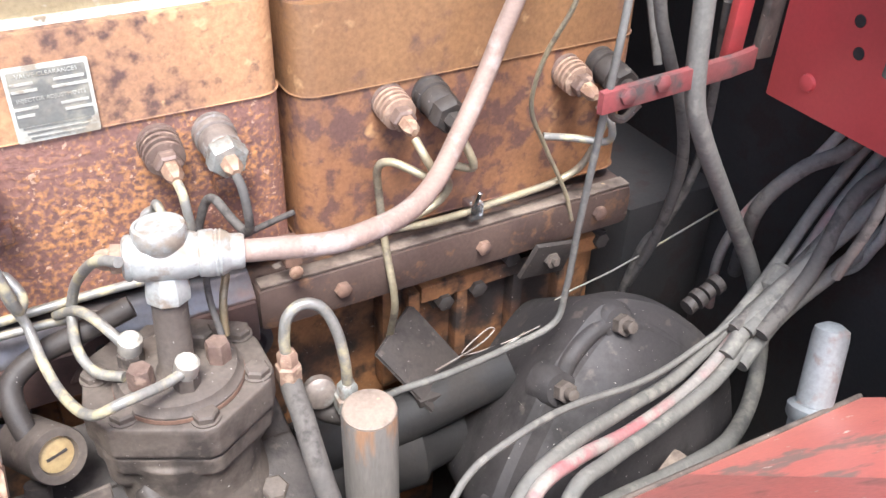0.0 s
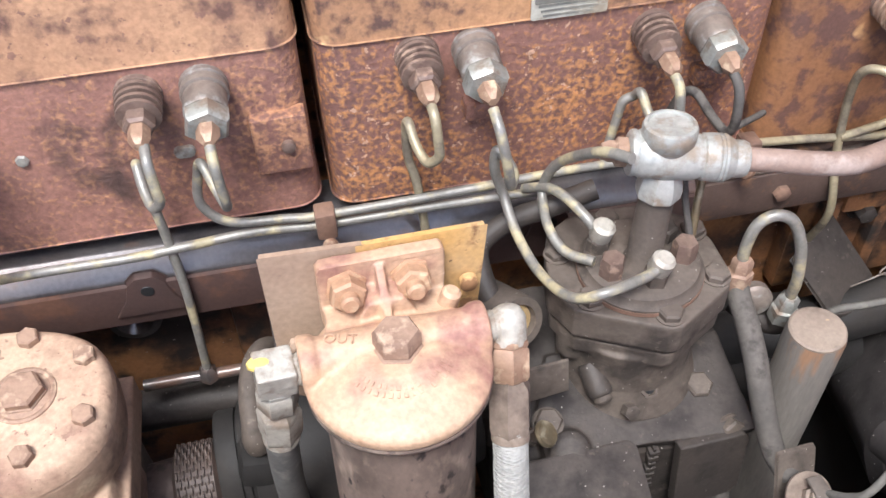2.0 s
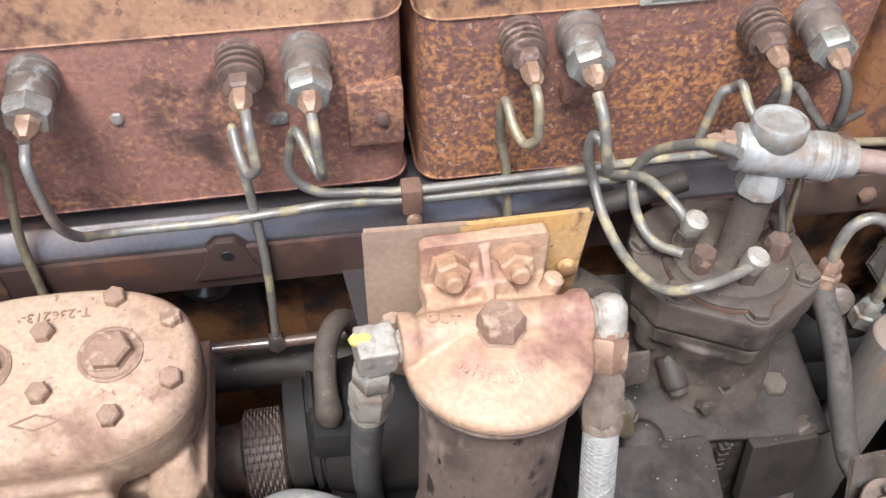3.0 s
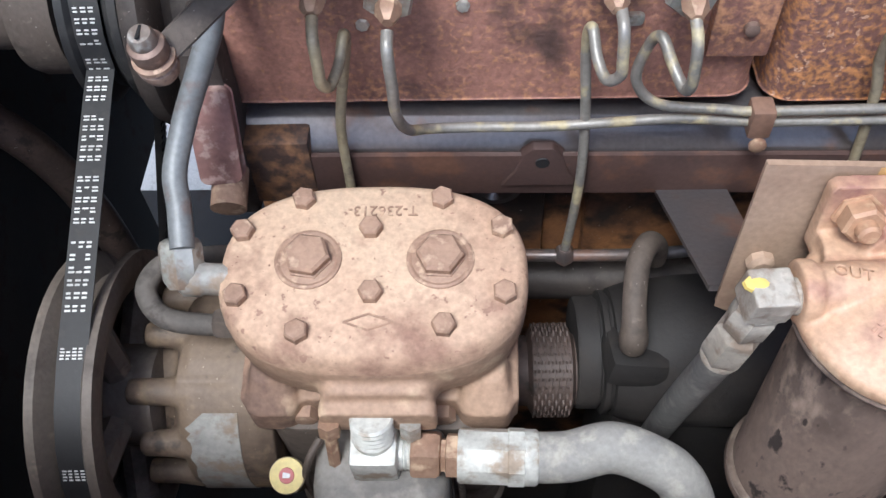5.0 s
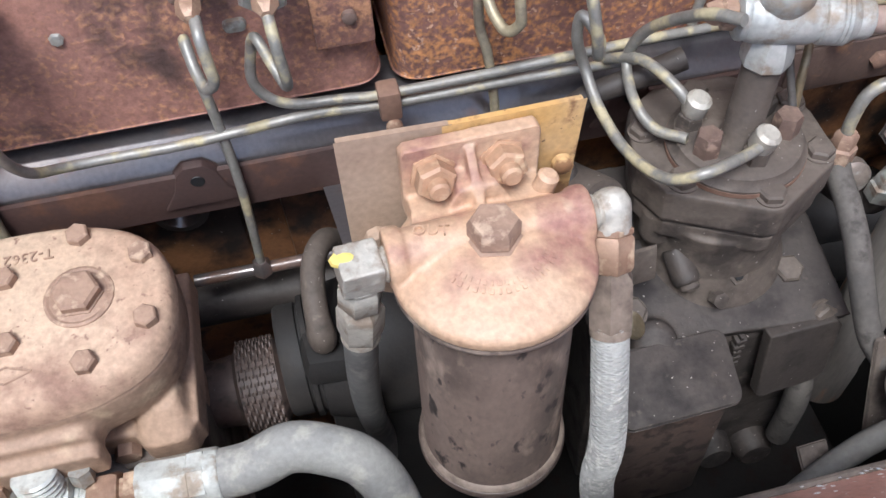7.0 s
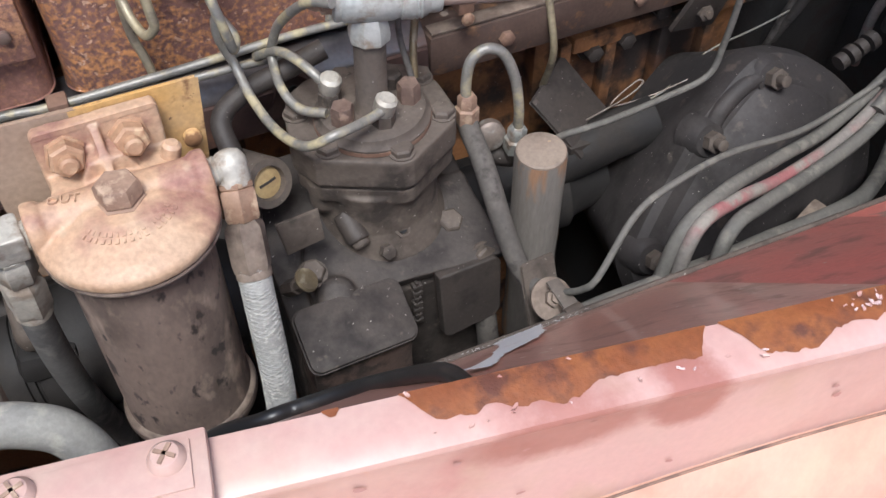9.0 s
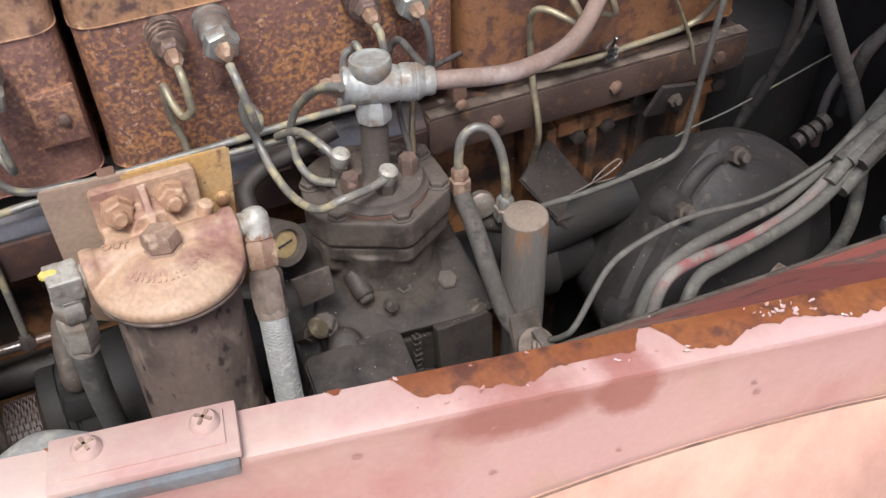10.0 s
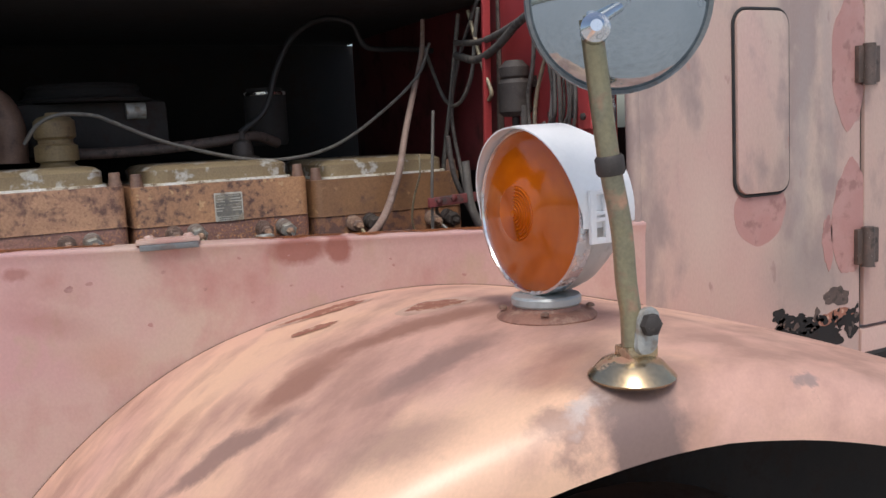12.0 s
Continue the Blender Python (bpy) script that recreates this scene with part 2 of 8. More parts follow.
M_PLATE = surface("aluminium_data_plate", (0.58, 0.56, 0.47), (0.48, 0.45, 0.36), (0.34, 0.27, 0.18), 30, pscale=70, rough=0.5, metal=0.25, bump=0.1)
M_PLATE_DARK = surface("dark_plate_print", (0.19, 0.185, 0.16), (0.24, 0.22, 0.18), (0.3, 0.27, 0.2), 50, rough=0.5, metal=0.2, bump=0.0)
M_RED = surface("bright_red_paint", (0.5, 0.024, 0.027), (0.42, 0.02, 0.023), (0.34, 0.03, 0.03), 6, pscale=20, thr=(0.66, 0.74), grain=0.1, rough=0.35, bump=0.08, coat=0.2)
M_RED_DULL = surface("dirty_red_paint", (0.54, 0.105, 0.075), (0.45, 0.125, 0.092), (0.27, 0.11, 0.09), 8, pscale=25, thr=(0.56, 0.66), spot=(0.5, 0.4, 0.34), spot_thr=(0.71, 0.73), spot_scale=130, rough=0.42, bump=0.25)
STAIN_BLOT = (0.36, 0.115, 0.08)
PANEL_BLOTS = [
    ((0.036, 0.07, 1.322), (0.046, 5, 0.024), (0, 0, 0), STAIN_BLOT, 0.9, 0.5),
    ((0.104, 0.06, 1.320), (0.021, 5, 0.028), (0, -0.35, 0), STAIN_BLOT, 0.95, 0.4),
    ((-0.40, 0.14, 1.322), (0.018, 5, 0.010), (0, 0, 0), STAIN_BLOT, 0.6, 0.6),
    ((-0.36, 0.13, 1.24), (0.06, 5, 0.02), (0, 0.3, 0), STAIN_BLOT, 0.35, 1.2),
    ((-0.28, 0.12, 1.17), (0.05, 5, 0.03), (0, 0.3, 0), (0.52, 0.27, 0.18), 0.5, 1.2),
]
M_FADED = surface("faded_pink_red_paint", (0.58, 0.300, 0.275), (0.56, 0.375, 0.29), (0.50, 0.23, 0.19), 3.2, mix=(0.40, 0.62), pscale=8, thr=(0.55, 0.68), grain=0.08, spot=(0.52, 0.32, 0.225), spot_thr=(0.60, 0.72), spot_scale=12, rough=0.30, bump=0.05, stretch=(1, 1, 0.8), dust=0.2, blots=PANEL_BLOTS, blot_wander=0.008)
BROWN_BLOT, GREY_BLOT = (0.35, 0.155, 0.10), (0.31, 0.17, 0.13)
FENDER_BLOTS = [
    ((-0.205, -0.352, 1.13), (0.085, 0.022, 5), (0, 0, -0.32), GREY_BLOT, 0.95, 0.7),
    ((-0.095, -0.300, 1.19), (0.065, 0.036, 5), (0, 0, 0.40), BROWN_BLOT, 0.95, 0.7),
    ((0.085, -0.275, 1.24), (0.155, 0.030, 5), (0, 0, -0.10), BROWN_BLOT, 0.95, 0.7),
    ((0.045, -0.438, 1.23), (0.095, 0.034, 5), (0, 0, 0.20), GREY_BLOT, 0.9, 0.7),
    ((0.140, -0.570, 1.24), (0.080, 0.035, 5), (0, 0, 0.58), BROWN_BLOT, 0.6, 1.0),
    ((-0.085, -0.570, 1.18), (0.065, 0.040, 5), (0, 0, -0.5), GREY_BLOT, 0.6, 1.0),
    ((-0.30, -0.20, 1.06), (0.10, 0.022, 5), (0, 0, 0.3), BROWN_BLOT, 0.7, 1.0),
    ((0.172, -0.650, 1.24), (0.066, 0.062, 5), (0, 0, 0), GREY_BLOT, 0.7, 0.5),
    ((0.070, -0.672, 1.20), (0.036, 0.016, 5), (0, 0, -0.3), GREY_BLOT, 0.7, 0.7),
    ((0.100, -0.668, 1.21), (0.030, 0.010, 5), (0, 0, 0.2), (0.60, 0.52, 0.48), 0.6, 0.9),
    ((0.150, -0.700, 1.20), (0.040, 0.050, 5), (0, 0, 0.3), (0.22, 0.13, 0.105), 1.0, 0.5),
    ((0.370, -0.715, 1.20), (0.018, 0.010, 5), (0, 0, 0.2), (0.30, 0.20, 0.17), 0.85, 0.5),
]
M_FENDER = surface("oxidised_primer_fender", (0.80, 0.455, 0.265), (0.70, 0.37, 0.27), (0.46, 0.235, 0.165), 2.6, mix=(0.40, 0.60), pscale=8, thr=(0.51, 0.68), grain=0.08, spot=(0.58, 0.30, 0.20), spot_thr=(0.58, 0.74), spot_scale=9, rough=0.34, bump=0.05, stretch=(0.7, 1.35, 1), turn=0.5, detail=5.0, dust=0.18, blots=FENDER_BLOTS, blot_wander=0.035)
CAB_BLOTS = [
    ((1.15, 0, 1.16), (0.11, 5, 0.09), (0, 0, 0), (0.30, 0.235, 0.21), 0.7, 1.2),
    ((1.135, 0, 1.45), (0.022, 5, 0.24), (0, 0.05, 0), (0.36, 0.29, 0.265), 0.6, 1.0),
    ((1.215, 0, 1.60), (0.018, 5, 0.20), (0, -0.04, 0), (0.38, 0.30, 0.27), 0.5, 1.0),
    ((0.86, 0, 1.30), (0.05, 5, 0.10), (0, 0, 0), (0.60, 0.42, 0.33), 0.6, 1.2),
]
M_CAB = surface("blotched_faded_cab_paint", (0.55, 0.335, 0.275), (0.52, 0.385, 0.295), (0.35, 0.245, 0.215), 3.4, mix=(0.38, 0.6), pscale=10, thr=(0.54, 0.64), grain=0.09, spot=(0.40, 0.22, 0.18), spot_thr=(0.68, 0.72), spot_scale=22, rough=0.45, bump=0.06, stretch=(1, 1, 0.45), blots=CAB_BLOTS, blot_wander=0.03)
M_RUST_EDGE = surface("bare_rust_edge", (0.225, 0.066, 0.018), (0.29, 0.095, 0.024), (0.115, 0.036, 0.018), 24, pscale=60, thr=(0.55, 0.66), rough=0.36, bump=0.5, dust=0.08)
M_RUST_PATCH = surface("scabby_rust_patch", (0.30, 0.105, 0.058), (0.37, 0.145, 0.085), (0.56, 0.33, 0.22), 40, pscale=80, thr=(0.60, 0.64), rough=0.7, bump=0.6, dust=0.12)
M_CHROME = surface("chromed_metal", (0.72, 0.73, 0.74), (0.66, 0.67, 0.68), (0.5, 0.5, 0.5), 20, rough=0.16, metal=1.0, bump=0.0, grain=0.03)
M_WHITE = surface("white_enamel", (0.86, 0.86, 0.85), (0.82, 0.82, 0.81), (0.7, 0.69, 0.66), 12, thr=(0.66, 0.75), grain=0.04, rough=0.3, bump=0.03, dust=0.0)
M_MIRROR = surface("blue_grey_mirror_back", (0.40, 0.48, 0.53), (0.34, 0.42, 0.47), (0.28, 0.33, 0.36), 8, thr=(0.62, 0.76), grain=0.03, rough=0.06, metal=0.9, bump=0.0)
M_GOLD = surface("worn_brass_tube", (0.36, 0.30, 0.15), (0.28, 0.25, 0.15), (0.40, 0.20, 0.10), 14, pscale=40, thr=(0.58, 0.68), rough=0.35, metal=0.7, bump=0.1)
M_GOLD_BASE = surface("golden_plated_base", (0.60, 0.42, 0.20), (0.52, 0.38, 0.20), (0.40, 0.18, 0.09), 14, pscale=30, thr=(0.60, 0.68), rough=0.22, metal=0.9, bump=0.05)
# near-black for holes and for sheets whose shade is put into the colour
M_SHADE_BLACK = surface("hole_and_shade_black", (0.012, 0.011, 0.011), (0.018, 0.015, 0.014), (0.022, 0.014, 0.012), 6, rough=0.9, bump=0.1)
# darker copy of the bulkhead red, with the bay's shade in its colour
M_SHADED_RED = surface("shaded_red_paint", (0.15, 0.010, 0.014), (0.10, 0.009, 0.012), (0.05, 0.010, 0.010), 5, pscale=16, thr=(0.58, 0.7), rough=0.5, bump=0.1)
M_ASPHALT = surface("pale_concrete", (0.45, 0.44, 0.42), (0.40, 0.39, 0.37), (0.33, 0.32, 0.30), 3, pscale=60, rough=0.9, bump=0.4)
M_YELLOW = surface("yellow_enamel", (0.62, 0.48, 0.06), (0.55, 0.40, 0.05), (0.4, 0.3, 0.1), 30, rough=0.4, bump=0.05)
M_YELLOW_PAINT = surface("yellow_paint_daub", (0.75, 0.55, 0.03), (0.7, 0.5, 0.03), (0.5, 0.36, 0.1), 30, rough=0.5, bump=0.1)

M_AMBER = bpy.data.materials.new("amber_lens")
M_AMBER.use_nodes = True
_b = M_AMBER.node_tree.nodes["Principled BSDF"]
_b.inputs["Base Color"].default_value = (0.85, 0.20, 0.005, 1)
_b.inputs["Roughness"].default_value = 0.12
_b.inputs["Subsurface Weight"].default_value = 0.0
_b.inputs["Coat Weight"].default_value = 0.25
_b.inputs["Coat Roughness"].default_value = 0.05
_t = M_AMBER.node_tree.nodes.new("ShaderNodeTexNoise")
_t.inputs["Scale"].default_value = 7
_r = M_AMBER.node_tree.nodes.new("ShaderNodeMix")
_r.data_type = "RGBA"
_r.inputs[6].default_value = (0.42, 0.078, 0.003, 1)
_r.inputs[7].default_value = (0.58, 0.130, 0.004, 1)
M_AMBER.node_tree.links.new(_t.outputs[0], _r.inputs[0])
M_AMBER.node_tree.links.new(_r.outputs[2], _b.inputs["Base Color"])

M_CORAL = surface("coral_red_paint", (0.74, 0.16, 0.105), (0.66, 0.13, 0.09), (0.30, 0.17, 0.13), 7, pscale=14, thr=(0.60, 0.64), spot=(0.75, 0.6, 0.5), spot_thr=(0.70, 0.72), spot_scale=90, grain=0.12, rough=0.45, bump=0.15)
M_RED_BAR = surface("scuffed_red_bar", (0.25, 0.036, 0.036), (0.16, 0.042, 0.038), (0.07, 0.052, 0.047), 14, pscale=40, thr=(0.57, 0.66), rough=0.5, bump=0.25)
M_LUG = surface("mottled_red_lug", (0.28, 0.125, 0.105), (0.19, 0.085, 0.07), (0.40, 0.25, 0.21), 26, pscale=70, thr=(0.58, 0.64), rough=0.6, bump=0.5)
M_BROWN_DARK = surface("dark_brown_rust", (0.085, 0.055, 0.043), (0.125, 0.075, 0.055), (0.05, 0.036, 0.03), 24, pscale=60, rough=0.6, bump=0.4, fleck=(0.42, 0.39, 0.35))
M_BRACKET_PINK = surface("pinkish_brown_bracket", (0.42, 0.27, 0.165), (0.34, 0.205, 0.125), (0.38, 0.25, 0.15), 14, pscale=50, thr=(0.60, 0.66), rough=0.65, bump=0.35)
M_POST = surface("grey_post_with_rust", (0.19, 0.165, 0.14), (0.14, 0.12, 0.10), (0.30, 0.145, 0.06), 14, pscale=24, thr=(0.595, 0.66), rough=0.65, bump=0.3, stretch=(1.6, 1.6, 0.25))
M_SKIRT = surface("rust_brown_casting", (0.40, 0.25, 0.155), (0.27, 0.155, 0.10), (0.17, 0.10, 0.07), 8, mix=(0.36, 0.62), pscale=28, thr=(0.56, 0.67), spot=(0.52, 0.36, 0.22), spot_thr=(0.62, 0.70), spot_scale=22, grain=0.32, rough=0.66, bump=0.55, dust=0.18)
M_SIDE_RAIL = surface("oily_brown_rail", (0.11, 0.064, 0.046), (0.065, 0.037, 0.03), (0.27, 0.12, 0.04), 12, pscale=60, thr=(0.57, 0.70), spot=(0.36, 0.28, 0.22), spot_thr=(0.68, 0.72), spot_scale=40, rough=0.5, bump=0.4)
# slightly lighter near-black for the lower bay, shade put into the colour
M_BAY_SHADE = surface("bay_shade_black", (0.024, 0.022, 0.021), (0.034, 0.028, 0.026), (0.04, 0.026, 0.022), 6, rough=0.85, bump=0.1)
M_GOLD_DUST = surface("dusty_gold_plug", (0.55, 0.37, 0.12), (0.45, 0.28, 0.09), (0.30, 0.2, 0.1), 30, rough=0.5, metal=0.3, bump=0.2)
M_BLUEGREY = surface("weathered_blue_grey_pipe", (0.19, 0.205, 0.21), (0.15, 0.16, 0.165), (0.15, 0.12, 0.11), 20, pscale=60, thr=(0.60, 0.68), rough=0.5, metal=0.2, bump=0.2)
M_BREATHER = surface("ochre_breather", (0.27, 0.18, 0.06), (0.20, 0.125, 0.045), (0.11, 0.07, 0.04), 14, pscale=40, thr=(0.58, 0.68), rough=0.5, bump=0.3)
M_RAIL_FACE = surface("maroon_oily_face", (0.065, 0.036, 0.031), (0.09, 0.045, 0.035), (0.15, 0.062, 0.033), 8, pscale=26, thr=(0.60, 0.68), rough=0.45, bump=0.25)
M_HALO = surface("greyed_smooth_paint", (0.56, 0.325, 0.225), (0.62, 0.36, 0.235), (0.50, 0.285, 0.2), 10, grain=0.06, rough=0.4, bump=0.03)
M_STAIN = surface("darker_old_paint", (0.46, 0.20, 0.17), (0.48, 0.235, 0.20), (0.34, 0.15, 0.13), 12, grain=0.08, rough=0.5, bump=0.04)
M_WHITE_FLAKE = surface("flaked_white_paint", (0.93, 0.93, 0.93), (0.91, 0.91, 0.91), (0.84, 0.82, 0.81), 20, thr=(0.66, 0.70), grain=0.03, rough=0.3, bump=0.05, dust=0.0)

M_CHANNEL = surface("brown_chipped_channel", (0.62, 0.30, 0.22), (0.52, 0.25, 0.185), (0.40, 0.22, 0.16), 9, pscale=30, thr=(0.58, 0.66), spot=(0.70, 0.60, 0.55), spot_thr=(0.69, 0.71), spot_scale=120, rough=0.30, bump=0.3, coat=0.3, dust=0.1)
M_ELBOW = surface("cream_stained_plating", (0.50, 0.455, 0.375), (0.40, 0.35, 0.28), (0.27, 0.20, 0.14), 34, pscale=70, thr=(0.55, 0.66), rough=0.45, metal=0.25, bump=0.35)
M_PALE = surface("pale_greenish_plating", (0.60, 0.61, 0.55), (0.48, 0.485, 0.44), (0.33, 0.25, 0.17), 30, pscale=60, thr=(0.56, 0.66), rough=0.5, metal=0.15, bump=0.4)
M_NUT = surface("orange_rusted_nut", (0.46, 0.265, 0.145), (0.37, 0.19, 0.10), (0.56, 0.38, 0.22), 40, pscale=80, rough=0.6, bump=0.3, dust=0.12)
M_BOWL = surface("grey_green_enamel", (0.46, 0.50, 0.49), (0.40, 0.44, 0.43), (0.33, 0.35, 0.33), 9, grain=0.05, rough=0.3, metal=0.25, bump=0.04)
M_RUST_PLATE = surface("dark_brown_rust_plate", (0.33, 0.15, 0.095), (0.24, 0.105, 0.07), (0.42, 0.24, 0.16), 22, pscale=60, thr=(0.58, 0.66), rough=0.5, bump=0.4, dust=0.1)
M_FLAKE = surface("glossy_lifted_paint", (0.66, 0.42, 0.38), (0.74, 0.56, 0.52), (0.55, 0.30, 0.26), 40, grain=0.05, rough=0.12, bump=0.1, coat=0.6)
# darker copy of the grey hose rubber, with shade in its colour
M_HOSE_SHADE = surface("shaded_grey_hose", (0.15, 0.145, 0.135), (0.11, 0.105, 0.10), (0.21, 0.20, 0.18), 18, pscale=60, rough=0.7, bump=0.3)
M_BELL = surface("dusty_brown_bell", (0.031, 0.026, 0.0255), (0.046, 0.038, 0.035), (0.022, 0.018, 0.016), 8, pscale=24, thr=(0.55, 0.68), spot=(0.075, 0.058, 0.048), spot_thr=(0.63, 0.72), spot_scale=50, rough=0.68, bump=0.5, dust=0.15, fleck=(0.42, 0.39, 0.35))
M_GOV = surface("dusty_grey_canister", (0.26, 0.24, 0.21), (0.18, 0.165, 0.145), (0.33, 0.30, 0.25), 14, pscale=40, thr=(0.58, 0.68), spot=(0.12, 0.10, 0.085), spot_thr=(0.64, 0.70), spot_scale=60, rough=0.6, bump=0.35)
M_COVER_BROWN = surface("oily_brown_cover", (0.185, 0.128, 0.082), (0.095, 0.066, 0.047), (0.29, 0.20, 0.115), 9, mix=(0.40, 0.60), pscale=26, thr=(0.57, 0.68), spot=(0.05, 0.036, 0.028), spot_thr=(0.60, 0.70), spot_scale=45, rough=0.6, bump=0.5, dust=0.15, fleck=(0.40, 0.33, 0.24))
M_PULLEY = surface("brown_dusty_pulley", (0.115, 0.09, 0.07), (0.16, 0.125, 0.096), (0.06, 0.046, 0.037), 10, pscale=26, thr=(0.56, 0.68), spot=(0.22, 0.165, 0.12), spot_thr=(0.63, 0.72), spot_scale=40, rough=0.6, bump=0.4)
M_OILY_DARK = surface("oily_dark_drum", (0.015, 0.013, 0.012), (0.023, 0.019, 0.0165), (0.034, 0.027, 0.022), 10, pscale=28, thr=(0.57, 0.7), rough=0.72, bump=0.45)

# ---- building helpers ----
def thing(name, at, label, category, group="", kind=""):
    ob = new(name)
    ob.empty_display_size = 0.02
    ob.location = at
    return tagged(ob, label, category, group, kind)


def finish(bm, name, mat, sharp=38, bev=0.0):
    bmesh.ops.remove_doubles(bm, verts=bm.verts, dist=1e-6)
    if bev:
        es = [e for e in bm.edges if len(e.link_faces) == 2 and e.calc_face_angle(0) > radians(35)]
        bmesh.ops.bevel(bm, geom=es, offset=bev, segments=2, profile=0.6, affect="EDGES", clamp_overlap=True)
    bmesh.ops.recalc_face_normals(bm, faces=bm.faces)
    me = bpy.data.meshes.new(name)
    bm.to_mesh(me)
    bm.free()
    me.materials.append(mat)
    for p in me.polygons:
        p.use_smooth = True
    me.set_sharp_from_angle(angle=radians(sharp))
    return me


def part(name, bm, mat, parent, label="", bev=0.0, sharp=38):
    """One mesh as a part of a thing, built in world coordinates."""
    ob = new(name, finish(bm, name, mat, sharp, bev))
    if parent is not None:
        ob.parent = parent
        if parent.parent is None and parent.data is None:
            ob.matrix_parent_inverse = Matrix.Translation(-parent.location)
    if label:
        ob["label"] = label
    return ob


def cast(name, bm, mat, parent, label="", voxel=0.0016, smooth=6):
    """Closed lumps fused into one casting with soft inner corners."""
    bmesh.ops.recalc_face_normals(bm, faces=bm.faces)
    me = bpy.data.meshes.new(name)
    bm.to_mesh(me)
    bm.free()
    tmp = new("lumps", me)
    fuse = tmp.modifiers.new("fuse", "REMESH")
    fuse.mode, fuse.voxel_size, fuse.use_smooth_shade = "VOXEL", voxel, True
    soften = tmp.modifiers.new("soften", "SMOOTH")
    soften.factor, soften.iterations = 0.5, smooth
    made = bpy.data.meshes.new_from_object(tmp.evaluated_get(bpy.context.evaluated_depsgraph_get()))
    bpy.data.objects.remove(tmp)
    bpy.data.meshes.remove(me)
    made.name = name
    made.materials.clear()
    made.materials.append(mat)
    ob = new(name, made)
    ob.parent = parent
    if parent.parent is None and parent.data is None:
        ob.matrix_parent_inverse = Matrix.Translation(-parent.location)
    if label:
        ob["label"] = label
    return ob


def solid(name, bm, mat, label, category, kind="", bev=0.0, group="", sharp=38):
    """A thing of one mesh."""
    return tagged(part(name, bm, mat, None, "", bev, sharp), label, category, group, kind)


def B():
    return bmesh.new()


def box(bm, lo, hi, m=None):
    vs = [bm.verts.new((x, y, z)) for x in (lo[0], hi[0]) for y in (lo[1], hi[1]) for z in (lo[2], hi[2])]
    for f in ((0, 1, 3, 2), (4, 6, 7, 5), (0, 4, 5, 1), (2, 3, 7, 6), (0, 2, 6, 4), (1, 5, 7, 3)):
        bm.faces.new([vs[i] for i in f])
    if m is not None:
        bmesh.ops.transform(bm, matrix=m, verts=vs)
    return bm


def basis(axis):
    a = Vector(axis).normalized()
    u = a.cross(Vector((0, 0, 1)) if abs(a.z) < 0.9 else Vector((1, 0, 0))).normalized()
    return a, u, a.cross(u)


def lathe(bm, at, axis, prof, n=28, turn=0.0, squash=1.0):
    """Turned shape: (radius, height) pairs along the axis."""
    a, u, v = basis(axis)
    at = Vector(at)
    rings = []
    for r, h in prof:
        if r < 1e-5:
            rings.append([bm.verts.new(at + a * h)])
        else:
            rings.append([bm.verts.new(at + a * h + (u * math.cos(k) + v * math.sin(k) * squash) * r) for k in (turn + 2 * math.pi * i / n for i in range(n))])
    for p, q in zip(rings, rings[1:]):
        for i in range(n):
            j = (i + 1) % n
            if len(p) == 1 and len(q) == 1:
                continue
            if len(p) == 1:
                bm.faces.new((p[0], q[i], q[j]))
            elif len(q) == 1:
                bm.faces.new((p[i], p[j], q[0]))
            else:
                bm.faces.new((p[i], p[j], q[j], q[i]))
    for r in (rings[0], rings[-1]):
        if len(r) > 2:
            bm.faces.new(r)
    return bm


def cyl(bm, p, q, r, r2=None, n=24, turn=0.0):
    d = Vector(q) - Vector(p)
    return lathe(bm, p, d, [(r, 0), (r if r2 is None else r2, d.length)], n, turn)


def smooth_path(pts, per=8):
    P = [Vector(p) for p in pts]
    P = [P[0] * 2 - P[1]] + P + [P[-1] * 2 - P[-2]]
    out = []
    for i in range(1, len(P) - 2):
        a, b, c, d = P[i - 1:i + 3]
        for k in range(per):
            t = k / per
            out.append(0.5 * ((2 * b) + (c - a) * t + (2 * a - 5 * b + 4 * c - d) * t * t + (3 * b - a - 3 * c + d) * t ** 3))
    out.append(P[-2])
    return out


def tube(bm, pts, r, n=10, per=8, raw=False):
    path = [Vector(p) for p in pts] if raw else smooth_path(pts, per)
    u = None
    rings = []
    for i, p in enumerate(path):
        d = (path[min(i + 1, len(path) - 1)] - path[max(i - 1, 0)]).normalized()
        if u is None:
            u = basis(d)[1]
        u = (u - d * u.dot(d)).normalized()
        v = d.cross(u)
        rr = r(i / (len(path) - 1)) if callable(r) else r
        rings.append([bm.verts.new(p + (u * math.cos(k) + v * math.sin(k)) * rr) for k in (2 * math.pi * j / n for j in range(n))])
    for p, q in zip(rings, rings[1:]):
        for i in range(n):
            bm.faces.new((p[i], p[(i + 1) % n], q[(i + 1) % n], q[i]))
    bm.faces.new(rings[0])
    bm.faces.new(rings[-1])
    return bm


def slab(bm, outline, o, u, v, thick):
    """A plate: outline in (u, v) from o, pushed along u x v by thick."""
    o, u, v = Vector(o), Vector(u).normalized(), Vector(v).normalized()
    w = u.cross(v) * thick
    a = [bm.verts.new(o + u * x + v * y) for x, y in outline]
    b = [bm.verts.new(p.co + w) for p in a]
    bm.faces.new(a)
    bm.faces.new(b)
    for i in range(len(a)):
        j = (i + 1) % len(a)
        bm.faces.new((a[i], a[j], b[j], b[i]))
    return bm


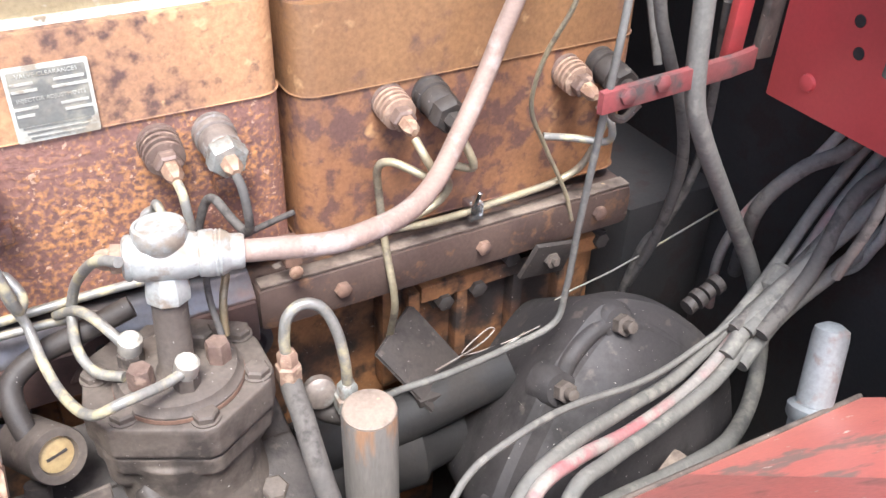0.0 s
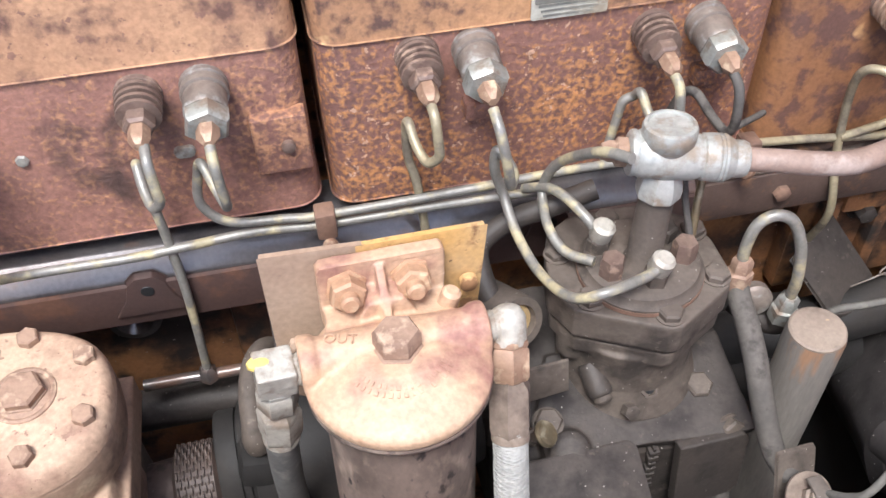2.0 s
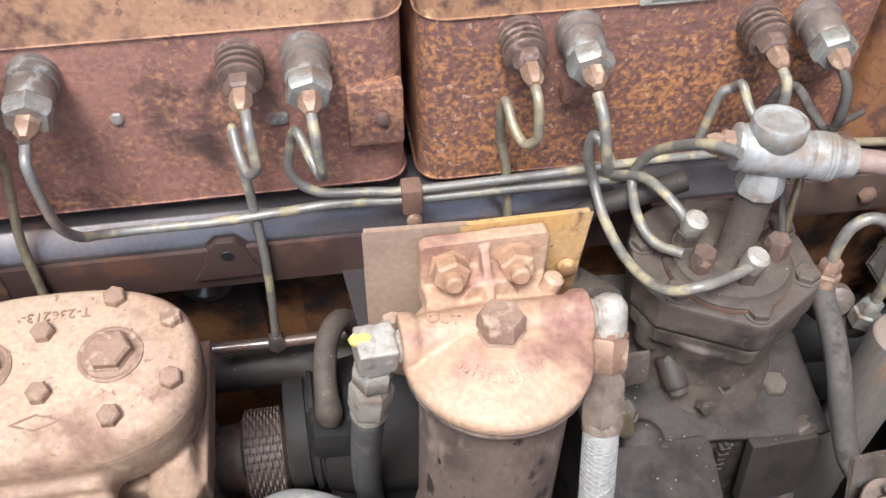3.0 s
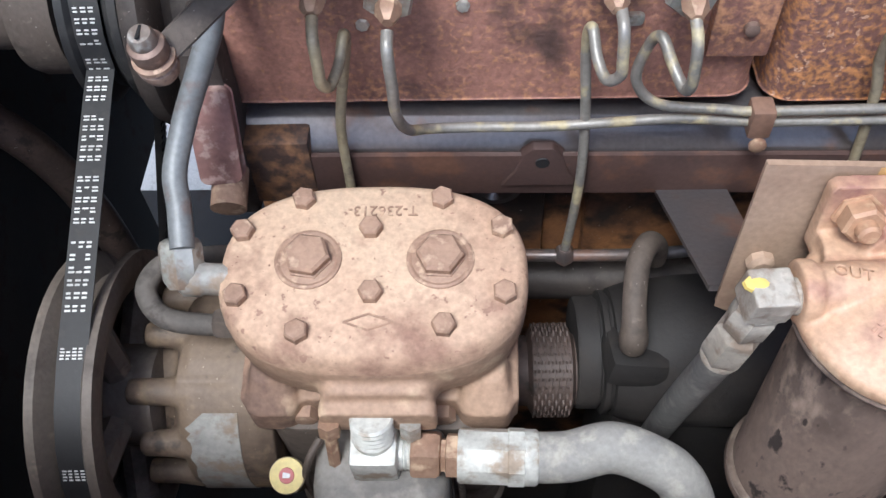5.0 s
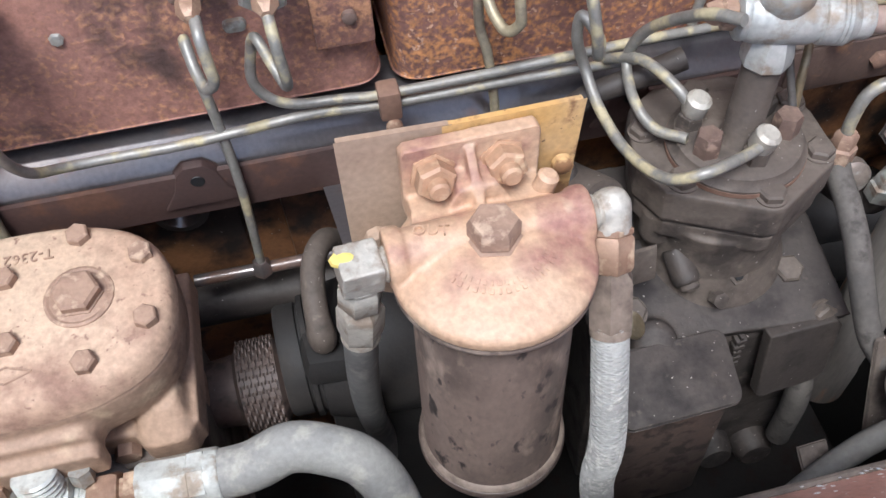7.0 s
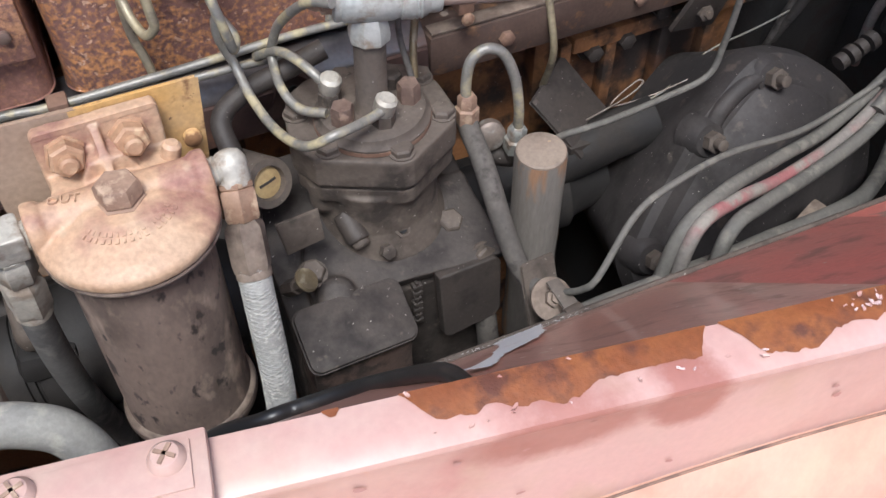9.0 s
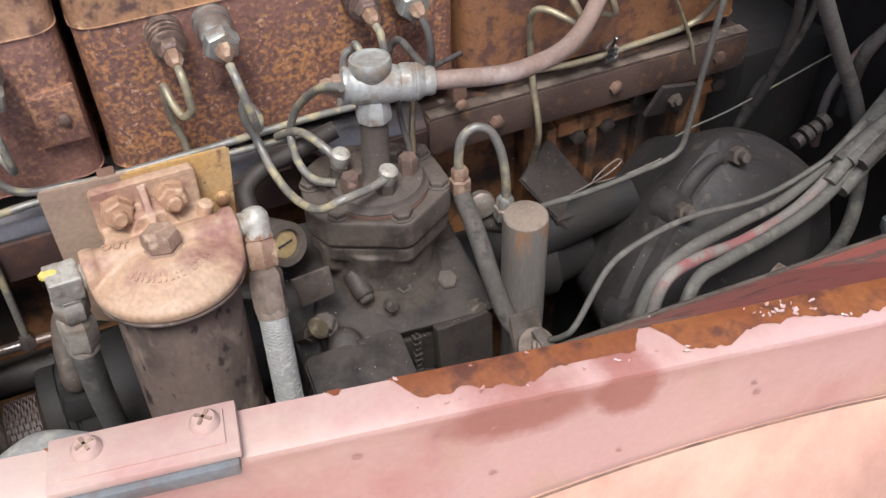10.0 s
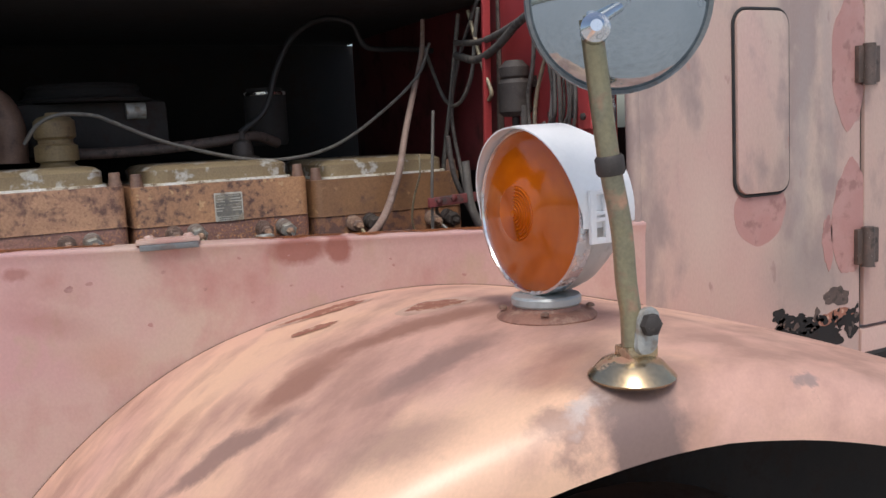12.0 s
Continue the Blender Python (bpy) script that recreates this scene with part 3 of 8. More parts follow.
def rounded(w, h, r, n=6, cx=0.0, cy=0.0):
    out = []
    for sx, sy, a0 in ((1, 1, 0), (-1, 1, 90), (-1, -1, 180), (1, -1, 270)):
        for k in range(n + 1):
            a = radians(a0 + 90 * k / n)
            out.append((cx + sx * (w / 2 - r) + r * math.cos(a), cy + sy * (h / 2 - r) + r * math.sin(a)))
    return out


def bolt(parent, p, axis, r, h, mat, turn=0.0, washer=0.0):
    a = Vector(axis).normalized()
    p = Vector(p)
    bm = B()
    if washer:
        lathe(bm, p, a, [(washer, -0.001), (washer, 0.0015), (washer * 0.8, 0.002)], 20)
    lathe(bm, p, a, [(r, -0.001), (r, h * 0.8), (r * 0.84, h), (r * 0.4, h * 1.04)], 6, turn)
    return part("bolt", bm, mat, parent)


# ---- setting ----
rng = random.Random(7)
solid("ground", box(B(), (-400, -400, -0.3), (400, 400, 0.0)), M_ASPHALT, "pale concrete ground under the truck", "ground", "structure")


def panel_y(x):
    return 0.077 - 0.16 * x


# hood side panel below the opening, with a rolled top edge
def hood_side():
    bm = B()
    xs = [-1.6 + 2.3 * i / 46 for i in range(47)]
    prof = [(-0.002, -1.0), (-0.005, -0.5), (-0.008, -0.12), (-0.0095, -0.05), (-0.0108, -0.026), (-0.0122, -0.016), (-0.0138, -0.0105), (-0.0145, -0.0075), (-0.0135, -0.0048), (-0.010, -0.0032), (-0.004, -0.0016), (0.006, 0.0), (0.016, 0.0), (0.018, -0.003), (0.0175, -0.012), (0.015, -0.04), (0.012, -0.2), (0.016, -1.0)]
    rows = []
    for x in xs:
        zt = 1.345 - 0.036 * x
        rows.append([bm.verts.new((x, panel_y(x) + dy, max(0.35, zt + dz))) for dy, dz in prof])
    for p, q in zip(rows, rows[1:]):
        for i in range(len(prof) - 1):
            bm.faces.new((p[i], p[i + 1], q[i + 1], q[i]))
    bm.faces.new(rows[0])
    bm.faces.new(rows[-1])
    return bm


hood_panel = thing("hood_side_panel", (0, 0.08, 0.4), "faded pink-red painted truck hood side panel with rusted top edge", "hood panel", kind="structure")
part("panel", hood_side(), M_FADED, hood_panel)


def edge_rust(x0, x1, seed, lo=-0.0095, hi=0.0165):
    """Bare rust showing on the rolled edge, with a ragged outer border."""
    r = random.Random(seed)
    bm = B()
    n = int((x1 - x0) / 0.0022)
    rows = []
    w = 0.5
    for i in range(n + 1):
        x = x0 + (x1 - x0) * i / n
        zt = 1.345 - 0.036 * x
        w += r.uniform(-0.16, 0.16)
        w = max(0.05, min(0.95, w))
        end = min(1, (x - x0) / 0.012, (x1 - x) / 0.012)
        o = hi + (lo + 0.011 * w - hi) * max(0.05, end)
        row = []
        for k in range(4):
            dy = o + (hi - o) * k / 3
            z = zt + 0.0008 - max(0.0, 0.006 - dy) * 0.2
            row.append(bm.verts.new((x, panel_y(x) + dy, z)))
        rows.append(row)
    for p, q in zip(rows, rows[1:]):
        for k in range(3):
            bm.faces.new((p[k], p[k + 1], q[k + 1], q[k]))
    return bm


for x0, x1, sd in ((-0.50, -0.245, 1), (-0.22, -0.19, 11), (-0.068, -0.060, 12), (-0.032, 0.124, 2), (0.131, 0.68, 13)):
    part("bare_edge", edge_rust(x0, x1, sd), M_RUST_EDGE, hood_panel, "bare orange rust along the rolled edge")


EDGE_FALL = ((-0.5, -0.005), (-0.12, -0.008), (-0.05, -0.0095), (-0.026, -0.0108), (-0.016, -0.0122), (-0.0105, -0.0138))


def panel_patch(cx, cz, w, h, seed, mat, label, n=30, rough=0.12, lift=0.0):
    """Old stain or rust chip lying on the hood side."""
    r = random.Random(seed)
    ph = [r.uniform(0, 6.28) for _ in range(3)]
    bm = B()
    pts = []
    for i in range(n):
        a = 2 * math.pi * i / n
        k = 1 + rough * (math.sin(2 * a + ph[0]) + 0.6 * math.sin(3 * a + ph[1]) + 0.5 * math.sin(7 * a + ph[2]) + 0.3 * math.sin(13 * a + 2 * ph[0]))
        x, z = cx + w / 2 * k * math.cos(a), cz + h / 2 * k * math.sin(a)
        z = min(z, 1.345 - 0.036 * x - 0.0108)
        dz = z - (1.345 - 0.036 * x)
        dy = 0.0
        for (h0, d0), (h1, d1) in zip(EDGE_FALL, EDGE_FALL[1:]):
            if h0 <= dz <= h1:
                dy = d0 + (d1 - d0) * (dz - h0) / (h1 - h0)
        pts.append(bm.verts.new((x, panel_y(x) + dy - 0.0008 - lift, z)))
    # inner rings follow the curve of the edge
    rings = [pts]
    for f in (0.75, 0.5, 0.25):
        row = []
        for v in pts:
            x, z = cx + (v.co.x - cx) * f, cz + (v.co.z - cz) * f
            z = min(z, 1.345 - 0.036 * x - 0.0108)
            dz = z - (1.345 - 0.036 * x)
            dy = 0.0
            for (h0, d0), (h1, d1) in zip(EDGE_FALL, EDGE_FALL[1:]):
                if h0 <= dz <= h1:
                    dy = d0 + (d1 - d0) * (dz - h0) / (h1 - h0)
            row.append(bm.verts.new((x, panel_y(x) + dy - 0.0008 - lift, z)))
        rings.append(row)
    for p, q in zip(rings, rings[1:]):
        for i in range(n):
            bm.faces.new((p[i], p[(i + 1) % n], q[(i + 1) % n], q[i]))
    bm.faces.new(rings[-1])
    return part("stain", bm, mat, hood_panel, label)


for k, (x, z, d) in enumerate(((-0.326, 1.291, 0.014), (-0.296, 1.297, 0.010), (-0.183, 1.305, 0.008), (-0.045, 1.24, 0.006), (0.20, 1.28, 0.006), (0.33, 1.25, 0.008), (-0.12, 1.27, 0.007), (-0.21, 1.22, 0.009), (0.02, 1.262, 0.005), (-0.063, 1.317, 0.007), (0.05, 1.331, 0.004), (-0.016, 1.318, 0.005), (0.019, 1.314, 0.004), (0.107, 1.251, 0.005), (0.195, 1.292, 0.005))):
    panel_patch(x, z, d, d * 0.7, 20 + k, M_STAIN, "small rust chip", 14, 0.18, 0.0003)
rf = random.Random(31)
for k in range(84):
    cluster = k % 3 == 0
    x = rf.gauss(0.219, 0.011) if cluster else rf.choice((rf.uniform(-0.5, -0.26), rf.uniform(-0.03, 0.19), rf.uniform(0.24, 0.6)))
    dy = rf.uniform(-0.002, 0.014) if cluster else rf.choice((rf.uniform(-0.008, -0.003), rf.uniform(-0.008, -0.003), rf.uniform(0.012, 0.016)))
    c = Vector((x, panel_y(x) + dy, 1.345 - 0.036 * x + 0.0012 - max(0.0, 0.006 - dy) * 0.2))
    rad = rf.uniform(0.0005, 0.0016)
    bm = B()
    turn = rf.uniform(0, 3)
    ring = []
    for i in range(9):
        a = 2 * math.pi * i / 9
        u, v = rad * rf.uniform(1.0, 2.2) * math.cos(a), rad * rf.uniform(0.5, 1.0) * math.sin(a)
        ring.append(bm.verts.new(c + Vector((u * math.cos(turn) - v * math.sin(turn), u * math.sin(turn) + v * math.cos(turn), rf.uniform(-0.0002, 0.0010)))))
    top = bm.verts.new(c + Vector((0, 0, -0.0002)))
    for i in range(9):
        bm.faces.new((top, ring[i], ring[(i + 1) % 9]))
    part("paint_fleck", bm, M_FLAKE if k % 2 else M_FADED, hood_panel)
# ---- fender, cab, hood ----
def fender_top(x):
    """Height of the fender's crown along the truck."""
    pts = [(-1.3, 0.30), (-0.9, 0.42), (-0.62, 0.70), (-0.5, 0.86), (-0.407, 0.965), (-0.32, 1.048), (-0.232, 1.112), (-0.16, 1.152), (-0.09, 1.18), (-0.03, 1.197), (0.054, 1.217),
           (0.13, 1.230), (0.205, 1.236), (0.30, 1.233), (0.40, 1.221), (0.54, 1.188), (0.707, 1.147), (0.853, 1.109), (0.946, 1.078), (1.06, 1.037), (1.183, 0.987), (1.41, 0.87), (1.7, 0.70)]
    for (a, za), (b, zb) in zip(pts, pts[1:]):
        if x <= b:
            t = (x - a) / (b - a)
            return za + (zb - za) * t
    return pts[-1][1]


def smooth_top(x):
    return sum(fender_top(x + d) for d in (-0.06, -0.03, 0, 0.03, 0.06)) / 5


def fender_section(x, s):
    """A point of the fender's cross-section, s from 0 at the hood to 1 at the wheel opening's lip."""
    y0 = panel_y(min(x, 0.69)) - 0.008
    zt = smooth_top(x)
    width = 0.86
    edge = 0.80
    zt -= 0.055 * max(0.0, x - 0.24) * min(1.0, s / edge)
    if s < edge:
        t = s / edge
        return (x, y0 - t * width * 0.79, zt + 0.003 + 0.001 * t + 0.012 * math.sin(math.pi * t))
    t = (s - edge) / (1 - edge)
    a = t * radians(92)
    return (x, y0 - width * 0.79 - 0.072 * math.sin(a), zt + 0.004 - 0.074 * (1 - math.cos(a)))


def fender_mesh():
    bm = B()
    xs = [-1.25 + 2.8 * i / 90 for i in range(91)]
    ss = [i / 30 for i in range(31)]
    g = [[bm.verts.new(fender_section(x, s)) for s in ss] for x in xs]
    for p, q in zip(g, g[1:]):
        for i in range(30):
            bm.faces.new((p[i], p[i + 1], q[i + 1], q[i]))
    # turned-in lip of the wheel opening
    for p, q in zip(g, g[1:]):
        a, b = p[-1], q[-1]
        c = bm.verts.new(b.co + Vector((0, 0.03, -0.004)))
        d = bm.verts.new(a.co + Vector((0, 0.03, -0.004)))
        bm.faces.new((a, d, c, b))
    bmesh.ops.remove_doubles(bm, verts=bm.verts, dist=1e-5)
    bmesh.ops.recalc_face_normals(bm, faces=bm.faces)
    bmesh.ops.solidify(bm, geom=bm.faces, thickness=0.004)
    return bm


fender = thing("front_fender", (0.2, -0.3, 0.4), "oxidised salmon and tan front fender with rust scabs and grey stains", "fender")
part("shell", fender_mesh(), M_FENDER, fender, sharp=60)


def on_fender(x, y):
    y0 = panel_y(x)
    s = 0.80 * (y0 - y) / (0.86 * 0.79)
    return Vector(fender_section(x, max(0, min(1, s))))


def scab(cx, cy, w, d, seed, turn=0.0, lift=0.0012, ragged=1.0):
    """A thin flaking rust patch that lies on the fender."""
    r = random.Random(seed)
    bm = B()
    n = 56
    ring = []
    c = on_fender(cx, cy)
    centre = bm.verts.new(c + Vector((0, 0, 0.0006 + lift)))
    ph = [r.uniform(0, 6.28) for _ in range(5)]
    mid, out = [], []
    for i in range(n):
        a = 2 * math.pi * i / n
        k = 0.80 + 0.09 * math.sin(2 * a + ph[0]) + 0.05 * math.sin(5 * a + ph[1]) * ragged + 0.05 * math.sin(9 * a + ph[2]) * ragged + r.uniform(-0.07, 0.07) * ragged
        dx, dy = w * k * math.cos(a), d * k * math.sin(a)
        dx, dy = dx * math.cos(turn) - dy * math.sin(turn), dx * math.sin(turn) + dy * math.cos(turn)
        for lst, f, h in ((mid, 0.55, 0.0007 + lift), (out, 1.0, lift)):
            q = on_fender(cx + dx * f, cy + dy * f)
            lst.append(bm.verts.new(q + Vector((0, 0, h))))
    for i in range(n):
        j = (i + 1) % n
        bm.faces.new((centre, mid[i], mid[j]))
        bm.faces.new((mid[i], out[i], out[j], mid[j]))
    return bm


part("halo", scab(0.168, -0.186, 0.085, 0.052, 15, -0.2, 0.0005, 0.15), M_HALO, fender, "greyed paint round the rust")
part("halo", scab(0.045, 0.010, 0.105, 0.034, 16, -0.22, 0.0005, 0.15), M_HALO, fender, "greyed paint round the rust")
part("rust_patch", scab(0.064, 0.000, 0.060, 0.034, 3, -0.1), M_RUST_PATCH, fender, "scabby brown rust patch")
part("rust_patch", scab(0.012, 0.016, 0.046, 0.011, 23, -0.30), M_RUST_PATCH, fender, "scabby brown rust patch")
part("rust_patch", scab(0.000, -0.090, 0.040, 0.020, 4, -0.3), M_RUST_PATCH, fender, "scabby brown rust patch")
part("rust_patch", scab(0.165, -0.186, 0.058, 0.036, 5, -0.1), M_RUST_PATCH, fender, "scabby brown rust patch")
# dark wheel well under the fender
tyre = thing("road_wheel", (0.28, -0.45, 0.0), "black rubber front tyre in the dark wheel well", "wheel")
part("tyre", lathe(B(), (0.28, -0.62, 0.5), (0, 1, 0), [(0.26, 0.0), (0.42, -0.02), (0.48, 0.02), (0.5, 0.06), (0.5, 0.2), (0.48, 0.24), (0.42, 0.28), (0.26, 0.26)], 48), M_BLACK, tyre)
part("rim", lathe(B(), (0.28, -0.58, 0.5), (0, 1, 0), [(0.0, 0.06), (0.1, 0.04), (0.2, 0.08), (0.26, 0.0), (0.262, 0.2), (0.0, 0.2)], 36), M_DARK_DUST, tyre)
# black sheet in the wheel opening, painted in place of its shade
solid("wheel_well", box(B(), (0.0, -0.22, 0.3), (1.2, -0.20, 1.02)), M_SHADE_BLACK, "near-black sheet standing for shade in the wheel well", "wheel well", "structure")
bm = B()
xs = [-0.75 + 1.44 * i / 60 for i in range(61)]
tube(bm, [(x, panel_y(x) - 0.0105, smooth_top(x) + 0.0036) for x in xs], 0.0010, 6, raw=True)
part("seam_welt", bm, M_DECK_BROWN, fender, "dark rusty seam against the hood panel", sharp=80)

# cab side
CAB_Y = -0.04
cab = thing("cab", (1.4, -0.04, 0.5), "blotched faded pink cab side of an old truck", "cab")
part("side_panel", box(B(), (0.697, CAB_Y, 0.5), (1.322, CAB_Y + 0.04, 2.6)), M_CAB, cab, bev=0.006)
door = part("door", box(B(), (1.330, CAB_Y - 0.004, 1.02), (2.3, CAB_Y + 0.035, 2.6)), M_CAB, cab, "faded pink cab door", bev=0.006)
part("sill", box(B(), (1.326, CAB_Y - 0.002, 0.5), (2.3, CAB_Y + 0.035, 1.012)), M_CAB, cab, "faded pink panel below the door", bev=0.004)
part("corner_post", tube(B(), [(0.69, CAB_Y + 0.012, 1.28), (0.69, CAB_Y + 0.012, 2.6)], 0.014, 12), M_CAB, cab)
for z in (1.205, 1.61):
    bm = B()
    cyl(bm, (1.328, CAB_Y - 0.016, z - 0.045), (1.328, CAB_Y - 0.016, z + 0.045), 0.014, n=16)
    box(bm, (1.30, CAB_Y - 0.012, z - 0.04), (1.37, CAB_Y, z + 0.04))
    part("hinge", bm, M_BROWN_DARK, cab, "rust-stained door hinge", bev=0.002)
# recessed vent cover with a dark rubber gasket
vent = part("vent_cover", slab(B(), rounded(0.146, 0.372, 0.03), (1.015, CAB_Y - 0.001, 1.535), (1, 0, 0), (0, 0, 1), 0.009), M_CAB, cab, "rounded cab vent cover", bev=0.003)
bm = B()
loop = [Vector((1.015 + x, CAB_Y - 0.002, 1.535 + z)) for x, z in rounded(0.154, 0.38, 0.034, 8)]
tube(bm, loop + [loop[0]], 0.0034, 8, raw=True)
part("gasket", bm, M_BLACK, vent, "black rubber gasket")

# old paint and rust on the cab
def flat_patch(cx, cz, w, h, seed, mat, label, n=40, rough=0.12, off=0.0012):
    r = random.Random(seed)
    bm = B()
    ph = [r.uniform(0, 6.28) for _ in range(4)]
    pts = []
    for i in range(n):
        a = 2 * math.pi * i / n
        k = 1 + rough * (math.sin(2 * a + ph[0]) + 0.7 * math.sin(3 * a + ph[1]) + 0.5 * math.sin(7 * a + ph[2])) + r.uniform(-0.06, 0.06) * rough * 6
        pts.append((w / 2 * k * math.cos(a), h / 2 * k * math.sin(a)))
    slab(bm, pts, (cx, CAB_Y + 0.0005, cz), (1, 0, 0), (0, 0, 1), off)
    return part("stain", bm, mat, cab, label)


flat_patch(1.012, 1.31, 0.150, 0.14, 2, M_STAIN, "darker old paint below the vent", rough=0.03, off=0.0008)
for z, h in ((1.62, 0.30), (1.27, 0.26)):
    flat_patch(1.285, z, 0.11, h, int(z * 100), M_STAIN, "darker paint round the hinge", rough=0.06)
flat_patch(1.216, 1.225, 0.035, 0.11, 5, M_STAIN, "darker paint drip")
# strip set in the open door gap, black in place of its shade
part("door_seam", box(B(), (1.3225, CAB_Y + 0.006, 0.6), (1.3295, CAB_Y + 0.03, 2.6)), M_SHADE_BLACK, cab, "near-black strip standing for shade in the door gap")
flat_patch(1.245, 1.10, 0.07, 0.05, 71, M_BROWN_DARK, "brown rust lump", 26, 0.2, 0.0014)
flat_patch(1.225, 1.045, 0.15, 0.045, 72, M_RUST_PATCH, "scabby rust area", 40, 0.25, 0.0010)
for cx, cz, w, h, sd in ((1.075, 1.075, 0.06, 0.03, 81), (1.12, 1.045, 0.10, 0.05, 82), (1.20, 1.018, 0.13, 0.05, 83), (1.29, 1.03, 0.07, 0.04, 84)):
    flat_patch(cx, cz, w, h, sd, M_SHADE_BLACK, "rusted-through hole", 44, 0.3, 0.0013)
rr = random.Random(12)
for k in range(46):
    x = rr.uniform(1.06, 1.315)
    flat_patch(x, 1.055 - 0.08 * (x - 1.05) + rr.uniform(-0.03, 0.035) * (0.4 + 2.2 * (x - 1.0)), rr.uniform(0.006, 0.032), rr.uniform(0.005, 0.02), 50 + k, M_SHADE_BLACK if k % 4 else M_BROWN_DARK, "rusted-through spot", 12, 0.3, 0.0016)

# bulkhead and hood interior
bulk = thing("bulkhead", (0.72, 0.4, 1.3), "bright red painted steel cab bulkhead with drilled holes", "bulkhead", kind="structure")
part("panel", box(B(), (0.70, 0.05, 1.31), (0.716, 0.46, 2.5)), M_RED, bulk, bev=0.003)
# same red bulkhead deeper in the bay, its shade put into the paint
part("far_panel", box(B(), (0.702, 0.462, 1.41), (0.716, 1.4, 2.5)), M_SHADED_RED, bulk, "red inner panel with shade painted into its colour", bev=0.003)
# black sheet filling the gap below the red panels, standing for shade
part("lower_panel", box(B(), (0.86, -0.03, 0.3), (0.88, 1.4, 1.50)), M_BAY_SHADE, bulk)
for y, z in ((0.379, 1.414), (0.371, 1.387)):
    part("hole", lathe(B(), (0.6992, y, z), (-1, 0, 0), [(0.006, 0), (0.0055, 0.0006)], 14), M_SHADE_BLACK, bulk)
part("rivet", lathe(B(), (0.70, 0.414, 1.341), (-1, 0, 0), [(0.009, 0), (0.008, 0.003), (0.0, 0.006)], 16), M_RED, bulk)
post = thing("door_post", (0.69, 0.03, 1.3), "red cab corner strip with a worn metal seal", "post", kind="structure")
part("strip", box(B(), (0.672, 0.05, 1.33), (0.70, 0.095, 2.5)), M_RED, post, bev=0.003)
bm = B()
for k in range(26):
    z = 1.44 + k * 0.035
    box(bm, (0.672, 0.02 + 0.003 * (k % 2), z), (0.69, 0.034 + 0.004 * (k % 3), z + 0.036))
part("seal", bm, M_CHROME, post, "shiny crinkled metal seal", bev=0.003)
# unseen hood sheet: blocks light from above, painted as black as its shade
solid("hood_top", box(B(), (-1.6, 0.50, 1.82), (0.72, 1.55, 1.84)), M_SHADE_BLACK, "near-black hood sheet above the view, shading the engine", "hood", "structure")
# closing sheet behind the engine, the bay's deep shade painted as near-black
solid("hood_far_side", box(box(B(), (-0.62, 1.5, 0.35), (0.86, 1.52, 1.82)), (-1.04, 1.5, 0.46), (-0.62, 1.52, 1.82)), M_SHADE_BLACK, "near-black sheet closing the far side of the engine bay", "hood", "structure")
# extended shroud sheet keeps daylight out of the bay's front
solid("radiator_shroud", box(box(B(), (-1.04, 0.20, 0.0), (-1.0, 1.14, 1.82)), (-1.04, 1.14, 0.44), (-1.0, 1.5, 1.82)), M_BAY_SHADE, "black radiator shroud ahead of the belts", "shroud", "structure")
# bottom sheet of the bay, painted near-black for the shade down there
solid("bay_floor", box(B(), (-0.60, 0.12, 0.33), (0.86, 1.5, 0.36)), M_BAY_SHADE, "near-black sheet closing the bottom of the engine bay", "floor", "structure")

# ---- engine ----
engine = thing("engine_block", (0.05, 0.8, 0.4), "oil-blackened orange truck engine block with a dark side rail", "engine")
part("crankcase", box(B(), (-0.60, 0.665, 0.4), (0.69, 1.15, 1.10)), M_BLOCK, engine, bev=0.01)
HEADS = ((-0.583, -0.158, M_HEAD_A_TOP, M_HEAD_A, "red-brown"), (-0.146, 0.251, M_HEAD_TOP, M_HEAD_LOW, "orange and maroon"), (0.263, 0.660, M_HEAD_C, M_HEAD_C_LOW, "faded orange"))


